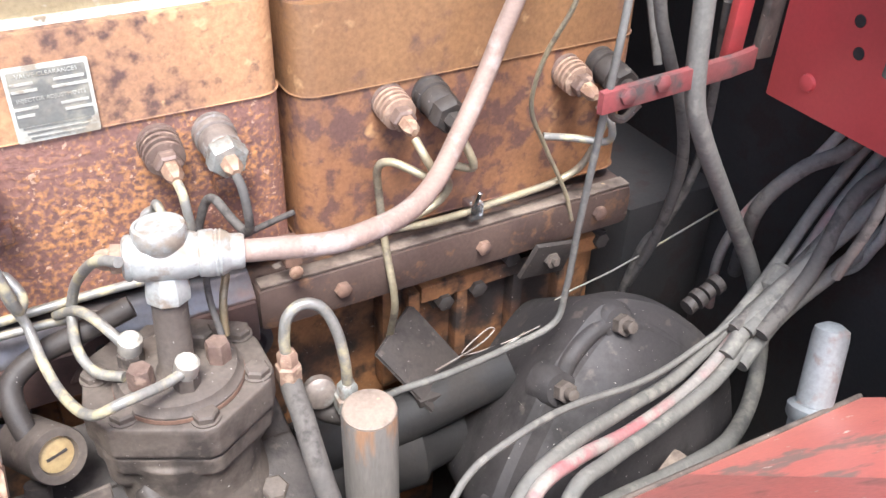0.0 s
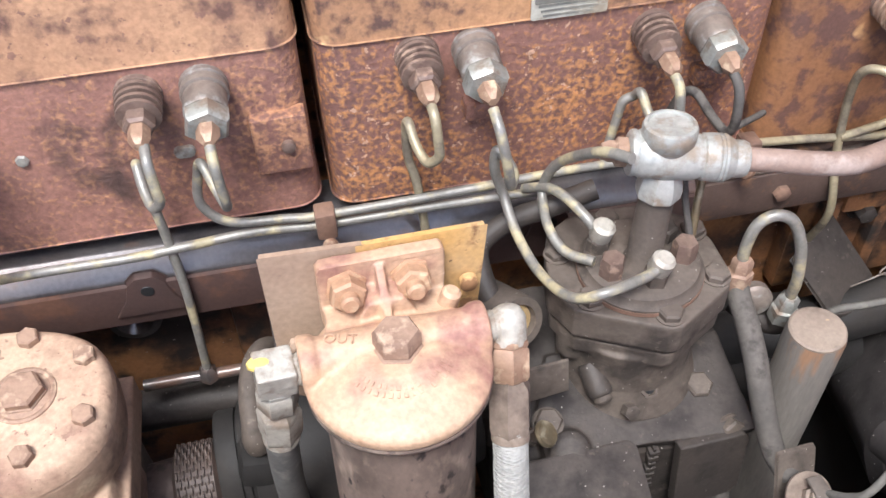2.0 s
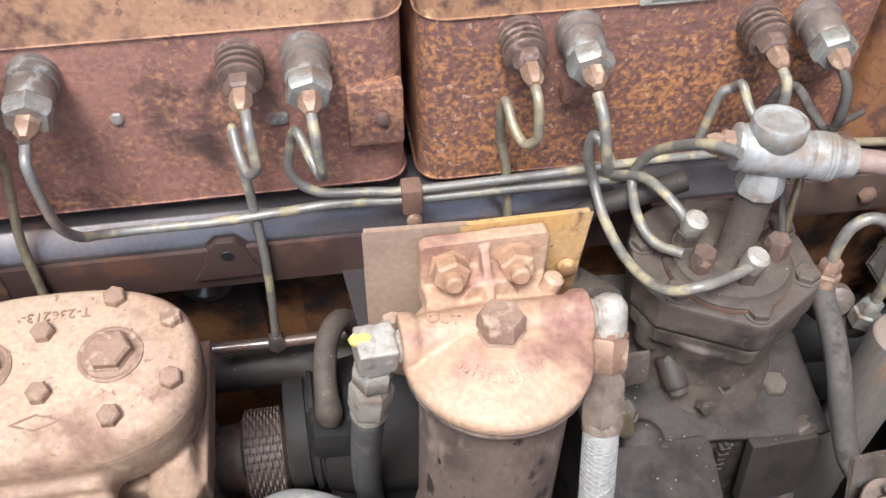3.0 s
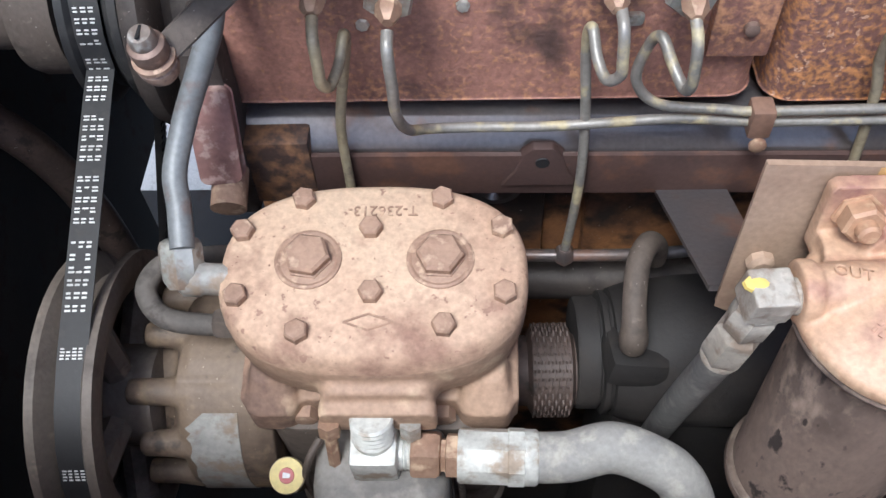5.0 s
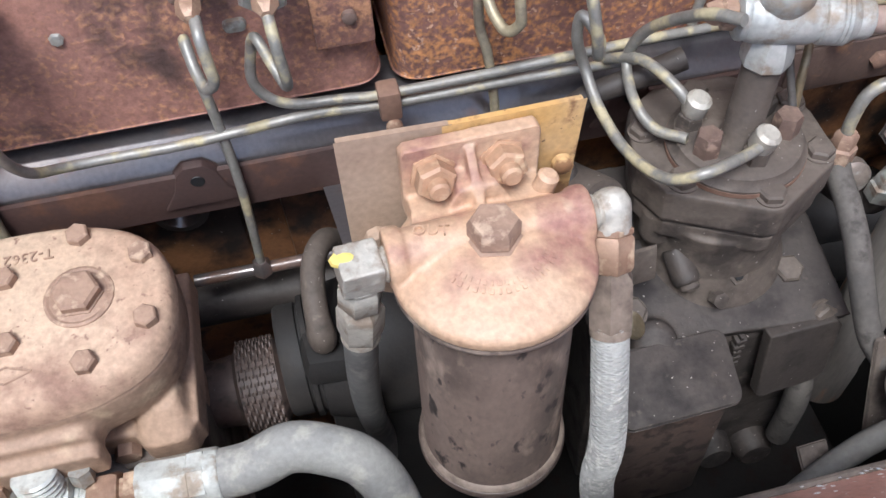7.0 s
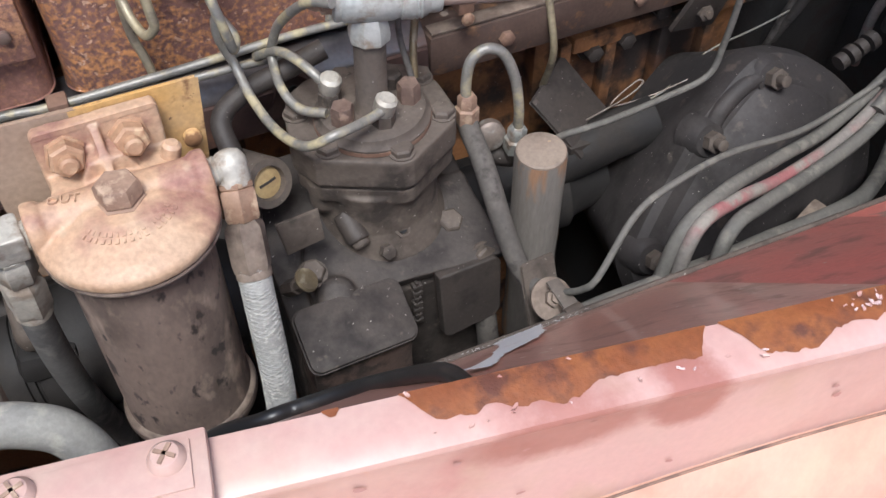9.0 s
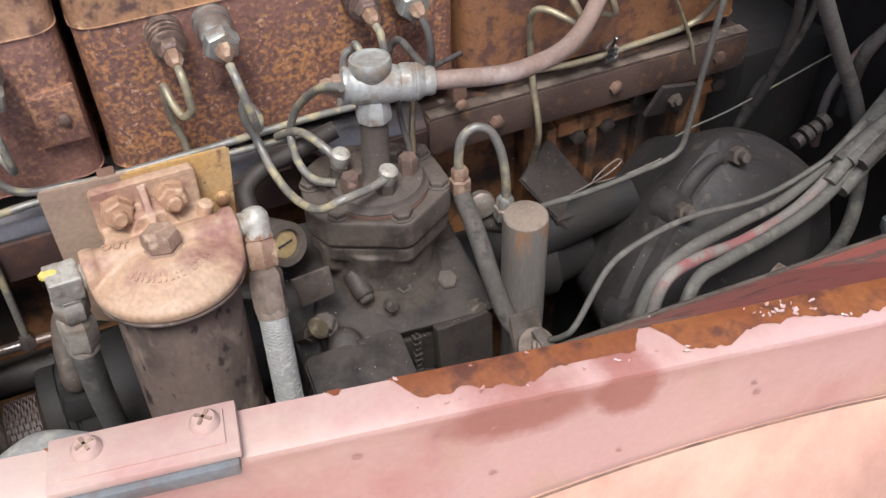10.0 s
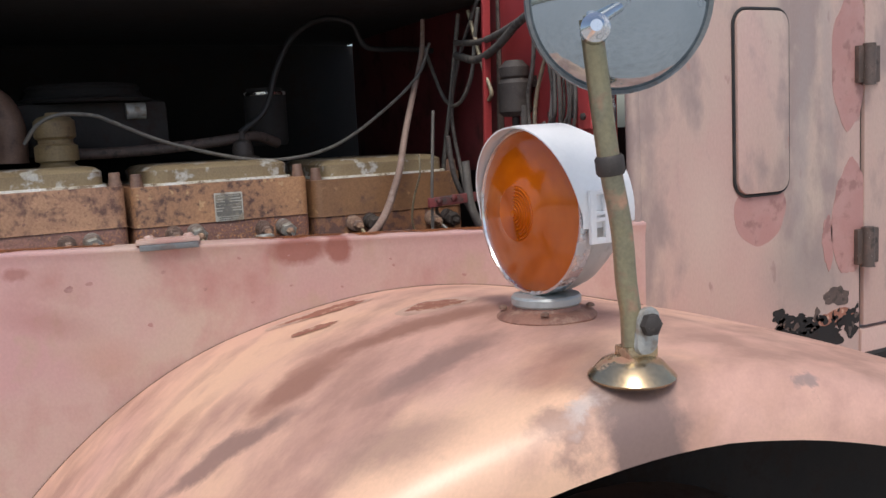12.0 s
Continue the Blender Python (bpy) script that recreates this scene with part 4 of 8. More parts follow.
def cyl_head(x0, x1, m_top, m_low, hue, dz):
    h = thing("cylinder_head", ((x0 + x1) / 2, 0.8, 1.175), f"{hue} flaking painted cylinder head with injector plugs", "cylinder head", "cylinder heads in a row")
    zb, zs, zt = 1.173 + dz, 1.337 + dz, 1.425 + dz
    cx, w = (x0 + x1) / 2, x1 - x0
    # lower casting: rounded plan
    bm = B()
    slab(bm, rounded(w, 0.40, 0.022), (cx, 0.613 + 0.20, zb), (1, 0, 0), (0, 1, 0), zs - zb)
    part("lower_casting", bm, m_low, h, bev=0.0022)
    bm = B()
    slab(bm, rounded(w, 0.4002, 0.023), (cx, 0.613 + 0.20, zs + 0.0006), (1, 0, 0), (0, 1, 0), zt - zs - 0.0006)
    part("upper_casting", bm, m_top, h, bev=0.0022)
    # corner bosses with studs
    for sx in (x0 + 0.016, x1 - 0.016):
        bm = B()
        lathe(bm, (sx, 0.64, zt - 0.002), (0, 0, 1), [(0.015, 0), (0.0135, 0.012), (0.012, 0.016), (0.012, 0.028), (0.010, 0.031)], 14)
        part("stud", bm, M_DECK_BROWN, h)
    # pressed valve cover with a sloping skirt
    bm = B()
    a = rounded(w - 0.062, 0.36, 0.03, 6)
    b = rounded(w - 0.075, 0.345, 0.035, 6)
    c = rounded(w - 0.10, 0.32, 0.04, 6)
    d = rounded(w - 0.14, 0.28, 0.04, 6)
    o = Vector((cx, 0.615 + 0.19, zt + 0.001))
    rings = [[bm.verts.new(o + Vector((x, y, z))) for x, y in ring] for ring, z in ((b, 0.003), (b, 0.032), (c, 0.042), (d, 0.045))]
    for p, q in zip(rings, rings[1:]):
        for i in range(len(p)):
            j = (i + 1) % len(p)
            bm.faces.new((p[i], p[j], q[j], q[i]))
    bm.faces.new(rings[0])
    bm.faces.new(rings[-1])
    part("valve_cover", bm, M_COVER, h, "flaking silver and gold valve cover", sharp=50)
    bm = B()
    slab(bm, a, (cx, 0.615 + 0.19, zt + 0.0005), (1, 0, 0), (0, 1, 0), 0.005)
    part("cover_lip", bm, M_LIP, h, "bright ragged silver lip", bev=0.0015)
    return h


head_things = []
for (x0, x1, mt, ml, hue), dz in zip(HEADS, (0.006, 0.0, -0.012)):
    head_things.append(cyl_head(x0, x1, mt, ml, hue, dz))


def lug(head, x, z, w, d, h, mat, screw=True):
    part("lug", box(B(), (x - w / 2, 0.613 - d, z - h / 2), (x + w / 2, 0.62, z + h / 2)), mat, head, bev=0.003)
    if screw:
        part("cap_screw", lathe(B(), (x + 0.005, 0.613 - d, z), (0, -1, 0), [(0.006, 0), (0.0055, 0.004), (0.003, 0.005)], 14), M_PLUG, head, "rusty cap screw")


lug(head_things[0], -0.183, 1.257, 0.046, 0.012, 0.056, M_HEAD_A)
for x, z in ((-0.386, 1.272), (-0.461, 1.256)):
    part("core_plug", lathe(B(), (x, 0.6135, z), (0, -1, 0), [(0.0058, 0), (0.0048, 0.003), (0.0, 0.004)], 7, x), M_PLUG_NUT, head_things[0], "dull metal core plug")
part("chipped_boss", slab(B(), rounded(0.017, 0.011, 0.004, 2), (-0.262, 0.6135, 1.258), (1, 0, 0), (0, 0, 1), 0.004), M_PLUG_NUT, head_things[0], "chipped bare metal boss", bev=0.002)
for x in (-0.04, 0.165):
    part("cast_ear", box(B(), (x + 0.012, 0.598, 1.255), (x + 0.046, 0.62, 1.272)), M_HEAD_LOW, head_things[1], bev=0.003)

# side rail below the heads
def deck_rail():
    bm = B()
    prof = [(0.665, 1.165), (0.612, 1.163), (0.600, 1.152), (0.592, 1.142), (0.590, 1.100), (0.594, 1.089), (0.612, 1.086), (0.665, 1.086)]
    rows = [[bm.verts.new((x, y, z - 0.010 * (x + 0.58))) for y, z in prof] for x in (-0.587, 0.20)]
    for i in range(len(prof)):
        j = (i + 1) % len(prof)
        bm.faces.new((rows[0][i], rows[0][j], rows[1][j], rows[1][i]))
    bm.faces.new(rows[0])
    bm.faces.new(rows[1])
    return bm


part("side_rail", deck_rail(), M_RAIL_ENG, engine, "dark oily side rail", bev=0.002)
bm = B()
slab(bm, [(-0.584, 1.141), (0.198, 1.133), (0.198, 1.085), (-0.584, 1.093)], (0, 0.5905, 0), (1, 0, 0), (0, 0, 1), 0.0045)
part("rail_face", bm, M_RAIL_FACE, engine, "dark maroon oily rail face", bev=0.001)
part("side_rail", box(B(), (0.20, 0.588, 1.088), (0.67, 0.665, 1.142)), M_SIDE_RAIL, engine, "brown rusty side rail", bev=0.012)
part("rail_top", box(B(), (0.205, 0.592, 1.1415), (0.665, 0.61, 1.1445)), M_TAN_DARK, engine, "dusty top of the rear rail", bev=0.001)
part("end_pad", box(B(), (-0.590, 0.584, 1.084), (-0.515, 0.62, 1.158)), M_SIDE_RAIL, engine, bev=0.003)
for x in (-0.323, 0.05):
    bm = B()
    slab(bm, [(-0.034, -0.03), (0.034, -0.03), (0.022, -0.012), (0.016, 0.008), (0.008, 0.016), (-0.008, 0.016), (-0.016, 0.008), (-0.022, -0.012)], (x, 0.5905, 1.134), (1, 0, 0), (0, 0, 1), 0.008)
    ear = part("rail_ear", bm, M_RAIL_FACE, engine, bev=0.002)
    part("hole", lathe(B(), (x, 0.5822, 1.134), (0, -1, 0), [(0.006, 0), (0.0055, 0.0008)], 16), M_BLACK, ear)
for x in (0.29, 0.46, 0.62):
    part("rail_bolt", lathe(B(), (x, 0.588, 1.118), (0, -1, 0), [(0.009, 0), (0.009, 0.006), (0.005, 0.008)], 6), M_DECK_BROWN, engine)
part("end_plate", slab(B(), [(-0.034, -0.020), (0.030, -0.030), (0.036, 0.018), (-0.02, 0.030)], (0.548, 0.588, 1.075), (1, 0, 0), (0, -0.25, 1), 0.006), M_DARK_DUST, engine, "dark bolted end plate", bev=0.001)
part("end_plate_bolt", lathe(B(), (0.552, 0.583, 1.075), (0, -1, 0.2), [(0.010, 0), (0.010, 0.008), (0.005, 0.009), (0.005, 0.014)], 6), M_GREY_DUST, engine)
# covers and studs on the crankcase
for x0, x1 in ((-0.55, -0.31), (-0.27, -0.03), (0.0, 0.24)):
    part("side_cover", box(B(), (x0, 0.650, 0.90), (x1, 0.668, 1.075)), M_BLOCK, engine, bev=0.008)
for x in (-0.36, -0.05, 0.2):
    part("boss", lathe(B(), (x, 0.652, 1.04), (0, -1, 0), [(0.028, 0), (0.026, 0.016), (0.018, 0.018), (0.010, 0.010), (0.0, 0.010)], 22), M_RAIL_ENG, engine)
part("oil_gallery", tube(B(), [(-0.36, 0.585, 1.0), (-0.22, 0.585, 1.0), (-0.1, 0.60, 0.998)], 0.006, 12), M_RAIL_ENG, engine)
part("lower_pipe", cyl(B(), (-0.5, 0.60, 0.94), (0.05, 0.60, 0.94), 0.022), M_DARK_DUST, engine)
# orange ribs at the rear of the block
part("rear_cover", box(B(), (0.36, 0.640, 0.90), (0.66, 0.668, 1.06)), M_BLOCK, engine, bev=0.006)
for x in (0.385, 0.45, 0.53, 0.60):
    part("rib", box(B(), (x, 0.622, 0.93), (x + 0.016, 0.645, 1.05)), M_BLOCK, engine, bev=0.004)
part("cross_rib", box(B(), (0.40, 0.618, 1.035), (0.66, 0.645, 1.058)), M_BLOCK, engine, bev=0.004)
for x, z in ((0.43, 1.03), (0.52, 1.065), (0.655, 1.05), (0.475, 1.035)):
    part("cap_bolt", lathe(B(), (x, 0.64, z), (0, -1, 0), [(0.018, 0), (0.018, 0.012), (0.011, 0.013), (0.011, 0.028), (0.008, 0.03)], 6), M_DARK_DUST, engine)
# added sheet: keeps the pale ground dark except at one gap
solid("ground_cover_sheet", box(B(), (-1.5, 0.12, 0.002), (-0.60, 1.49, 0.02)), M_SHADE_BLACK, "added near-black sheet hiding bright ground under the truck's front", "pan", "structure")
# ---- injector plugs ----
def ribbed_plug(x, z=1.313):
    p = thing("injector_plug", (x, 0.612, z), "rusty ribbed injector plug screwed into the cylinder head", "plug", "injector plugs")
    ax = Vector((0.0, -1.0, -0.14)).normalized()
    o = Vector((x, 0.616, z + 0.004))
    part("flange", lathe(B(), o, ax, [(0.0185, 0), (0.0185, 0.005), (0.0165, 0.006)], 26), M_PLUG, p)
    part("ribbed_body", lathe(B(), o, ax, [(0.0165, 0.006), (0.018, 0.0065), (0.018, 0.0095), (0.0125, 0.010), (0.0125, 0.0125), (0.018, 0.013), (0.018, 0.016), (0.0125, 0.0165), (0.0125, 0.019), (0.0178, 0.0195), (0.0178, 0.0225), (0.0125, 0.023), (0.0125, 0.0255), (0.017, 0.026), (0.017, 0.029), (0.013, 0.030)], 26), M_TAN_BOLT if x > 0.3 else M_PLUG, p)
    part("nut", lathe(B(), o, ax, [(0.012, 0.030), (0.0125, 0.032), (0.0125, 0.040), (0.010, 0.042)], 6), M_PLUG, p)
    part("line_nut", lathe(B(), o, ax, [(0.0085, 0.042), (0.0085, 0.053), (0.006, 0.058), (0.004, 0.060)], 6), M_COPPER, p)
    return p


def hex_plug(x, z=1.313, dark=False):
    p = thing("nozzle_holder", (x, 0.612, z), "brown nozzle holder with a corroded plated hex nut" if not dark else "dark greasy nozzle holder", "plug", "nozzle holders")
    ax = Vector((0.0, -1.0, -0.14)).normalized()
    o = Vector((x, 0.616, z + 0.004))
    body, nut = (M_DARK_DUST, M_DARK_DUST) if dark else (M_PLUG_GREY, M_PLUG_NUT)
    part("collar", lathe(B(), o, ax, [(0.019, 0), (0.019, 0.005), (0.0175, 0.006), (0.0175, 0.010), (0.019, 0.011), (0.019, 0.015), (0.017, 0.016)], 26), body, p)
    part("body", lathe(B(), o, ax, [(0.0165, 0.016), (0.0172, 0.018), (0.0172, 0.034), (0.016, 0.036)], 26), body, p)
    part("hex_nut", lathe(B(), o, ax, [(0.0175, 0.036), (0.0185, 0.038), (0.0185, 0.049), (0.016, 0.052)], 6, 0.3), nut, p)
    part("line_nut", lathe(B(), o, ax, [(0.009, 0.052), (0.009, 0.061), (0.006, 0.065), (0.004, 0.068)], 6), M_COPPER if not dark else M_DARK_DUST, p)
    return p


PLUG_X = ((-0.485, -0.434), (-0.284, -0.234), (-0.065, -0.018), (0.135, 0.183), (0.356, 0.400), (0.566, 0.610))
PLUG_Z = (1.316, 1.315, 1.315, 1.309, 1.303, 1.296)
for (xa, xb), z in zip(PLUG_X, PLUG_Z):
    ribbed_plug(xa, z)
    hex_plug(xb, z, xb > 0.3)


# ---- steel fuel lines ----
def line(pts, mat=None, r=0.0042, label="oxidised thin steel fuel line", name="fuel_line", cat="pipe", group="fuel lines", per=8):
    return solid(name, tube(B(), pts, r, 10, per), mat or M_LINE, label, cat, "", 0.0, group, 80)


def drop(x, z, s=1):
    """From a plug's tip down and round in a U."""
    return [(x, 0.562, z - 0.006), (x + 0.001, 0.548, z - 0.012), (x + 0.002, 0.543, z - 0.032), (x + 0.002, 0.543, z - 0.046), (x + 0.006 * s, 0.550, z - 0.056), (x + 0.012 * s, 0.566, z - 0.050), (x + 0.015 * s, 0.582, z - 0.038)]


def drop2(x, z):
    return [(x, 0.552, z - 0.008), (x + 0.001, 0.540, z - 0.016), (x + 0.002, 0.536, z - 0.034), (x + 0.003, 0.538, z - 0.054), (x + 0.001, 0.546, z - 0.063), (x - 0.006, 0.562, z - 0.056), (x - 0.014, 0.578, z - 0.044)]


def eased(pts):
    """The front head's lines sit a little nearer the middle head."""
    return [(x + 0.0125 * max(0.0, min(1.0, (-0.2 - x) / 0.22)), y - 0.006 * max(0.0, min(1.0, (-0.2 - x) / 0.22)), z) for x, y, z in pts]


LA = "oxidised steel return line with yellow stains"
# front head
line(eased(drop(-0.497, 1.316) + [(-0.483, 0.591, 1.262), (-0.489, 0.594, 1.23), (-0.497, 0.590, 1.18), (-0.497, 0.585, 1.13), (-0.494, 0.575, 1.06), (-0.49, 0.57, 0.95)]), M_LINE_Y, label=LA)
line(eased([(-0.447, 0.552, 1.306), (-0.447, 0.54, 1.298), (-0.446, 0.538, 1.27), (-0.446, 0.545, 1.235), (-0.440, 0.560, 1.205), (-0.425, 0.578, 1.187), (-0.39, 0.585, 1.180), (-0.33, 0.585, 1.178), (-0.28, 0.584, 1.181), (-0.22, 0.583, 1.184), (-0.158, 0.582, 1.180), (-0.05, 0.582, 1.180), (0.04, 0.578, 1.180), (0.056, 0.56, 1.185)]), M_LINE, label="long oxidised steel fuel line along the heads")
line(eased(drop(-0.286, 1.315, -1) + [(-0.303, 0.590, 1.266), (-0.302, 0.592, 1.24), (-0.298, 0.588, 1.19), (-0.296, 0.583, 1.13), (-0.298, 0.583, 1.07), (-0.302, 0.585, 1.005)]), M_LINE, label=LA)
line(eased(drop2(-0.236, 1.315) + [(-0.256, 0.588, 1.255), (-0.261, 0.588, 1.222), (-0.240, 0.586, 1.198), (-0.19, 0.583, 1.193), (-0.158, 0.582, 1.191), (-0.05, 0.582, 1.193), (0.05, 0.582, 1.197), (0.11, 0.584, 1.195)]), M_LINE, label="long oxidised steel fuel line along the heads")
# middle head
line(drop(-0.065, 1.315, -1) + [(-0.081, 0.591, 1.262), (-0.080, 0.594, 1.23), (-0.074, 0.590, 1.20), (-0.069, 0.585, 1.13), (-0.07, 0.58, 1.05)], M_LINE_Y, label=LA)
line([(-0.018, 0.548, 1.304), (-0.016, 0.532, 1.292), (-0.010, 0.528, 1.258), (-0.006, 0.532, 1.236), (-0.001, 0.545, 1.240), (-0.010, 0.56, 1.252), (-0.012, 0.562, 1.23), (-0.004, 0.560, 1.20), (0.000, 0.529, 1.182), (0.008, 0.487, 1.176), (0.022, 0.447, 1.185), (0.045, 0.433, 1.200), (0.078, 0.445, 1.194), (0.096, 0.452, 1.194)], M_LINE, 0.0045, "bent steel injector line to the pump")
line(drop(0.135, 1.309, -1) + [(0.118, 0.591, 1.262), (0.110, 0.594, 1.255), (0.106, 0.594, 1.235), (0.098, 0.592, 1.195)], M_LINE, label=LA)
line(drop2(0.183, 1.309) + [(0.164, 0.590, 1.258), (0.158, 0.594, 1.24), (0.155, 0.594, 1.225), (0.165, 0.592, 1.19)], M_HOSE_DARK, label=LA)
# rear head
line([(0.356, 0.556, 1.292), (0.358, 0.542, 1.282), (0.368, 0.54, 1.262), (0.372, 0.545, 1.250), (0.358, 0.556, 1.256), (0.340, 0.575, 1.262), (0.332, 0.588, 1.25), (0.338, 0.598, 1.21), (0.342, 0.592, 1.15), (0.344, 0.575, 1.09), (0.350, 0.60, 1.02)], M_LINE_Y, label=LA)
line([(0.400, 0.556, 1.292), (0.404, 0.54, 1.278), (0.412, 0.542, 1.255), (0.398, 0.565, 1.25), (0.40, 0.582, 1.235), (0.415, 0.592, 1.205), (0.395, 0.598, 1.18), (0.34, 0.594, 1.172)], M_LINE_Y, label=LA)
line([(0.566, 0.552, 1.285), (0.575, 0.54, 1.27), (0.585, 0.55, 1.24), (0.56, 0.58, 1.235), (0.53, 0.592, 1.238)], M_LINE, label=LA)
line([(0.598, 0.57, 1.26), (0.588, 0.585, 1.20), (0.565, 0.595, 1.175), (0.50, 0.597, 1.167), (0.40, 0.597, 1.163), (0.30, 0.597, 1.175), (0.2, 0.59, 1.19), (0.11, 0.584, 1.195)], M_LINE_Y, label="yellow-stained steel line along the rear head")
# clamps on the paired lines
for x, z in ((-0.158, 1.180), (0.235, 1.183)):
    c = thing("line_clamp", (x, 0.582, z), "small rusty clamp holding two fuel lines", "clamp", "line clamps")
    bm = B()
    box(bm, (x - 0.009, 0.572, z - 0.010), (x + 0.009, 0.592, z + 0.018))
    part("strap", bm, M_DECK_BROWN, c, bev=0.003)
    part("screw", lathe(B(), (x + 0.001, 0.573, z - 0.016), (0, -1, 0), [(0.007, 0), (0.007, 0.003), (0.004, 0.005)], 12), M_COPPER, c)
bm = B()
box(bm, (0.440, 0.585, 1.158), (0.456, 0.605, 1.178))
cyl(bm, (0.444, 0.59, 1.17), (0.444, 0.575, 1.20), 0.003, n=8)
solid("wire_clip", bm, M_CHROME, "bright plated clip on a thin line", "clip", bev=0.002)
tj = thing("return_tee", (-0.296, 0.582, 0.995), "dark small pipe tee on the crankcase", "fitting")
part("nut", lathe(B(), (-0.296, 0.582, 1.015), (0, 0, -1), [(0.006, 0), (0.009, 0.004), (0.009, 0.018)], 6), M_RAIL_ENG, tj)

# ---- data plate ----
plate = thing("data_plate", (0.06, 0.61, 1.369), "worn aluminium data plate with dark printed rows", "plate")
part("sheet", slab(B(), rounded(0.064, 0.064, 0.002, 2), (0.06, 0.6135, 1.369), (1, 0, 0), (0, 0, 1), 0.0012), M_PLATE, plate)
part("dark_field", slab(B(), rounded(0.058, 0.046, 0.001, 2), (0.06, 0.6122, 1.374), (1, 0, 0), (0, 0, 1), 0.0004), M_PLATE_DARK, plate)
FONT_ROWS = (("VALVE CLEARANCES", 0.392, 0.0050), ("INJECTOR ADJUSTMENTS", 0.372, 0.0046))
for text, z, size in FONT_ROWS:
    cu = bpy.data.curves.new("lettering", "FONT")
    cu.body = text
    cu.size = size
    cu.align_x = "CENTER"
    cu.extrude = 0.0002
    cu.resolution_u = 2
    tmp = bpy.data.objects.new("lettering", cu)
    me = bpy.data.meshes.new_from_object(tmp)
    bpy.data.objects.remove(tmp)
    me.transform(Matrix.Translation((0.06, 0.6114, 1.0 + z)) @ Matrix.Rotation(radians(90), 4, "X"))
    me.materials.append(M_PLATE)
    ob = new("lettering", me)
    ob.parent = plate
    ob.matrix_parent_inverse = Matrix.Translation(-plate.location)
for k, (z, a, b) in enumerate(((0.386, 0.03, 0.05), (0.380, 0.03, 0.052), (0.3655, 0.028, 0.05), (0.3595, 0.03, 0.046), (0.386, 0.062, 0.088), (0.380, 0.060, 0.09), (0.3655, 0.064, 0.088), (0.3595, 0.066, 0.09))):
    part("print_bar", box(B(), (a + 0.002, 0.6112, 1.0 + z), (b - 0.001, 0.6118, 1.0022 + z)), M_PLATE, plate)
for k in range(3):
    part("print_bar", box(B(), (0.034 + 0.002 * k, 0.6117, 1.3485 - 0.0045 * k), (0.086 - 0.003 * k, 0.6121, 1.3505 - 0.0045 * k)), M_PLATE_DARK, plate)

plate.location.y -= 0.0026

# ---- air compressor ----
COMP = Matrix.Translation((-0.4523, 0.4541, 1.1713)) @ Matrix.Rotation(radians(5.0), 4, "X") @ Matrix.Scale(0.9634, 4)
# seat of the belt drive and the shaft coupling ahead of the engine
FRONT_SEAT = Matrix(((0.9496, -0.0251, 0.0092, -0.0075), (0.0249, 0.9494, 0.0213, -0.0067), (-0.0097, -0.021, 0.9497, 0.0835), (0, 0, 0, 1)))


def seated(x, y, z):
    return FRONT_SEAT @ Vector((x, y, z))


def seat(*things):
    for ob in things:
        ob.matrix_basis = FRONT_SEAT @ Matrix.Translation(ob.location)


def C(x, y, z):
    return COMP @ Vector((x, y, z))


def cvec(x, y, z):
    return COMP.to_3x3() @ Vector((x, y, z))


def lobed(w, d, k=0.0):
    """Two-lobed head outline."""
    out = []
    n = 72
    for i in range(n):
        a = 2 * math.pi * i / n
        c, s = math.cos(a), math.sin(a)
        e = 2.55
        r = (abs(c / (w / 2)) ** e + abs(s / (d / 2)) ** e) ** (-1 / e)
        waist = 1.0 - k * math.exp(-((a - math.pi / 2) / 0.25) ** 2) - k * math.exp(-((a - 1.5 * math.pi) / 0.25) ** 2)
        out.append((r * c * 1.0, r * s * waist))
    return out


def ring_stack(bm, rings, m):
    vs = [[bm.verts.new(m @ Vector((x, y, z))) for x, y in ring] for ring, z in rings]
    for p, q in zip(vs, vs[1:]):
        for i in range(len(p)):
            j = (i + 1) % len(p)
            bm.faces.new((p[i], p[j], q[j], q[i]))
    bm.faces.new(vs[0])
    bm.faces.new(vs[-1])
    return bm


comp = thing("air_compressor", C(0, 0, -0.35), "dusty tan two-cylinder air compressor bolted beside the engine", "compressor")
part("head", ring_stack(B(), [(lobed(0.2335, 0.160), -0.020), (lobed(0.232, 0.155), -0.010), (lobed(0.226, 0.145), -0.003), (lobed(0.214, 0.134), 0.0)], COMP), M_TAN, comp, "dusty tan cast compressor head", sharp=50)
FRONT = COMP @ Matrix.Rotation(radians(90), 4, "X")
bm = ring_stack(B(), [(lobed(0.216, 0.142), -0.074), (lobed(0.228, 0.156), -0.064), (lobed(0.233, 0.162), -0.040), (lobed(0.2335, 0.160), -0.0205)], COMP)
ring_stack(bm, [(lobed(0.20, 0.125), -0.19), (lobed(0.20, 0.125), -0.10), (lobed(0.205, 0.132), -0.07), (lobed(0.20, 0.125), -0.05)], COMP)
slab(bm, [(-0.106, -0.070), (0.106, -0.070), (0.108, 0.062), (-0.108, 0.062)], C(0, 0, -0.120), cvec(1, 0, 0), cvec(0, 1, 0), 0.034)
for x in (-0.084, 0.084):
    ring_stack(bm, [(rounded(0.044, 0.050, 0.012, 5, x, -0.060), -0.121), (rounded(0.044, 0.050, 0.012, 5, x, -0.060), -0.088), (rounded(0.030, 0.030, 0.010, 5, x, -0.050), -0.066)], COMP)
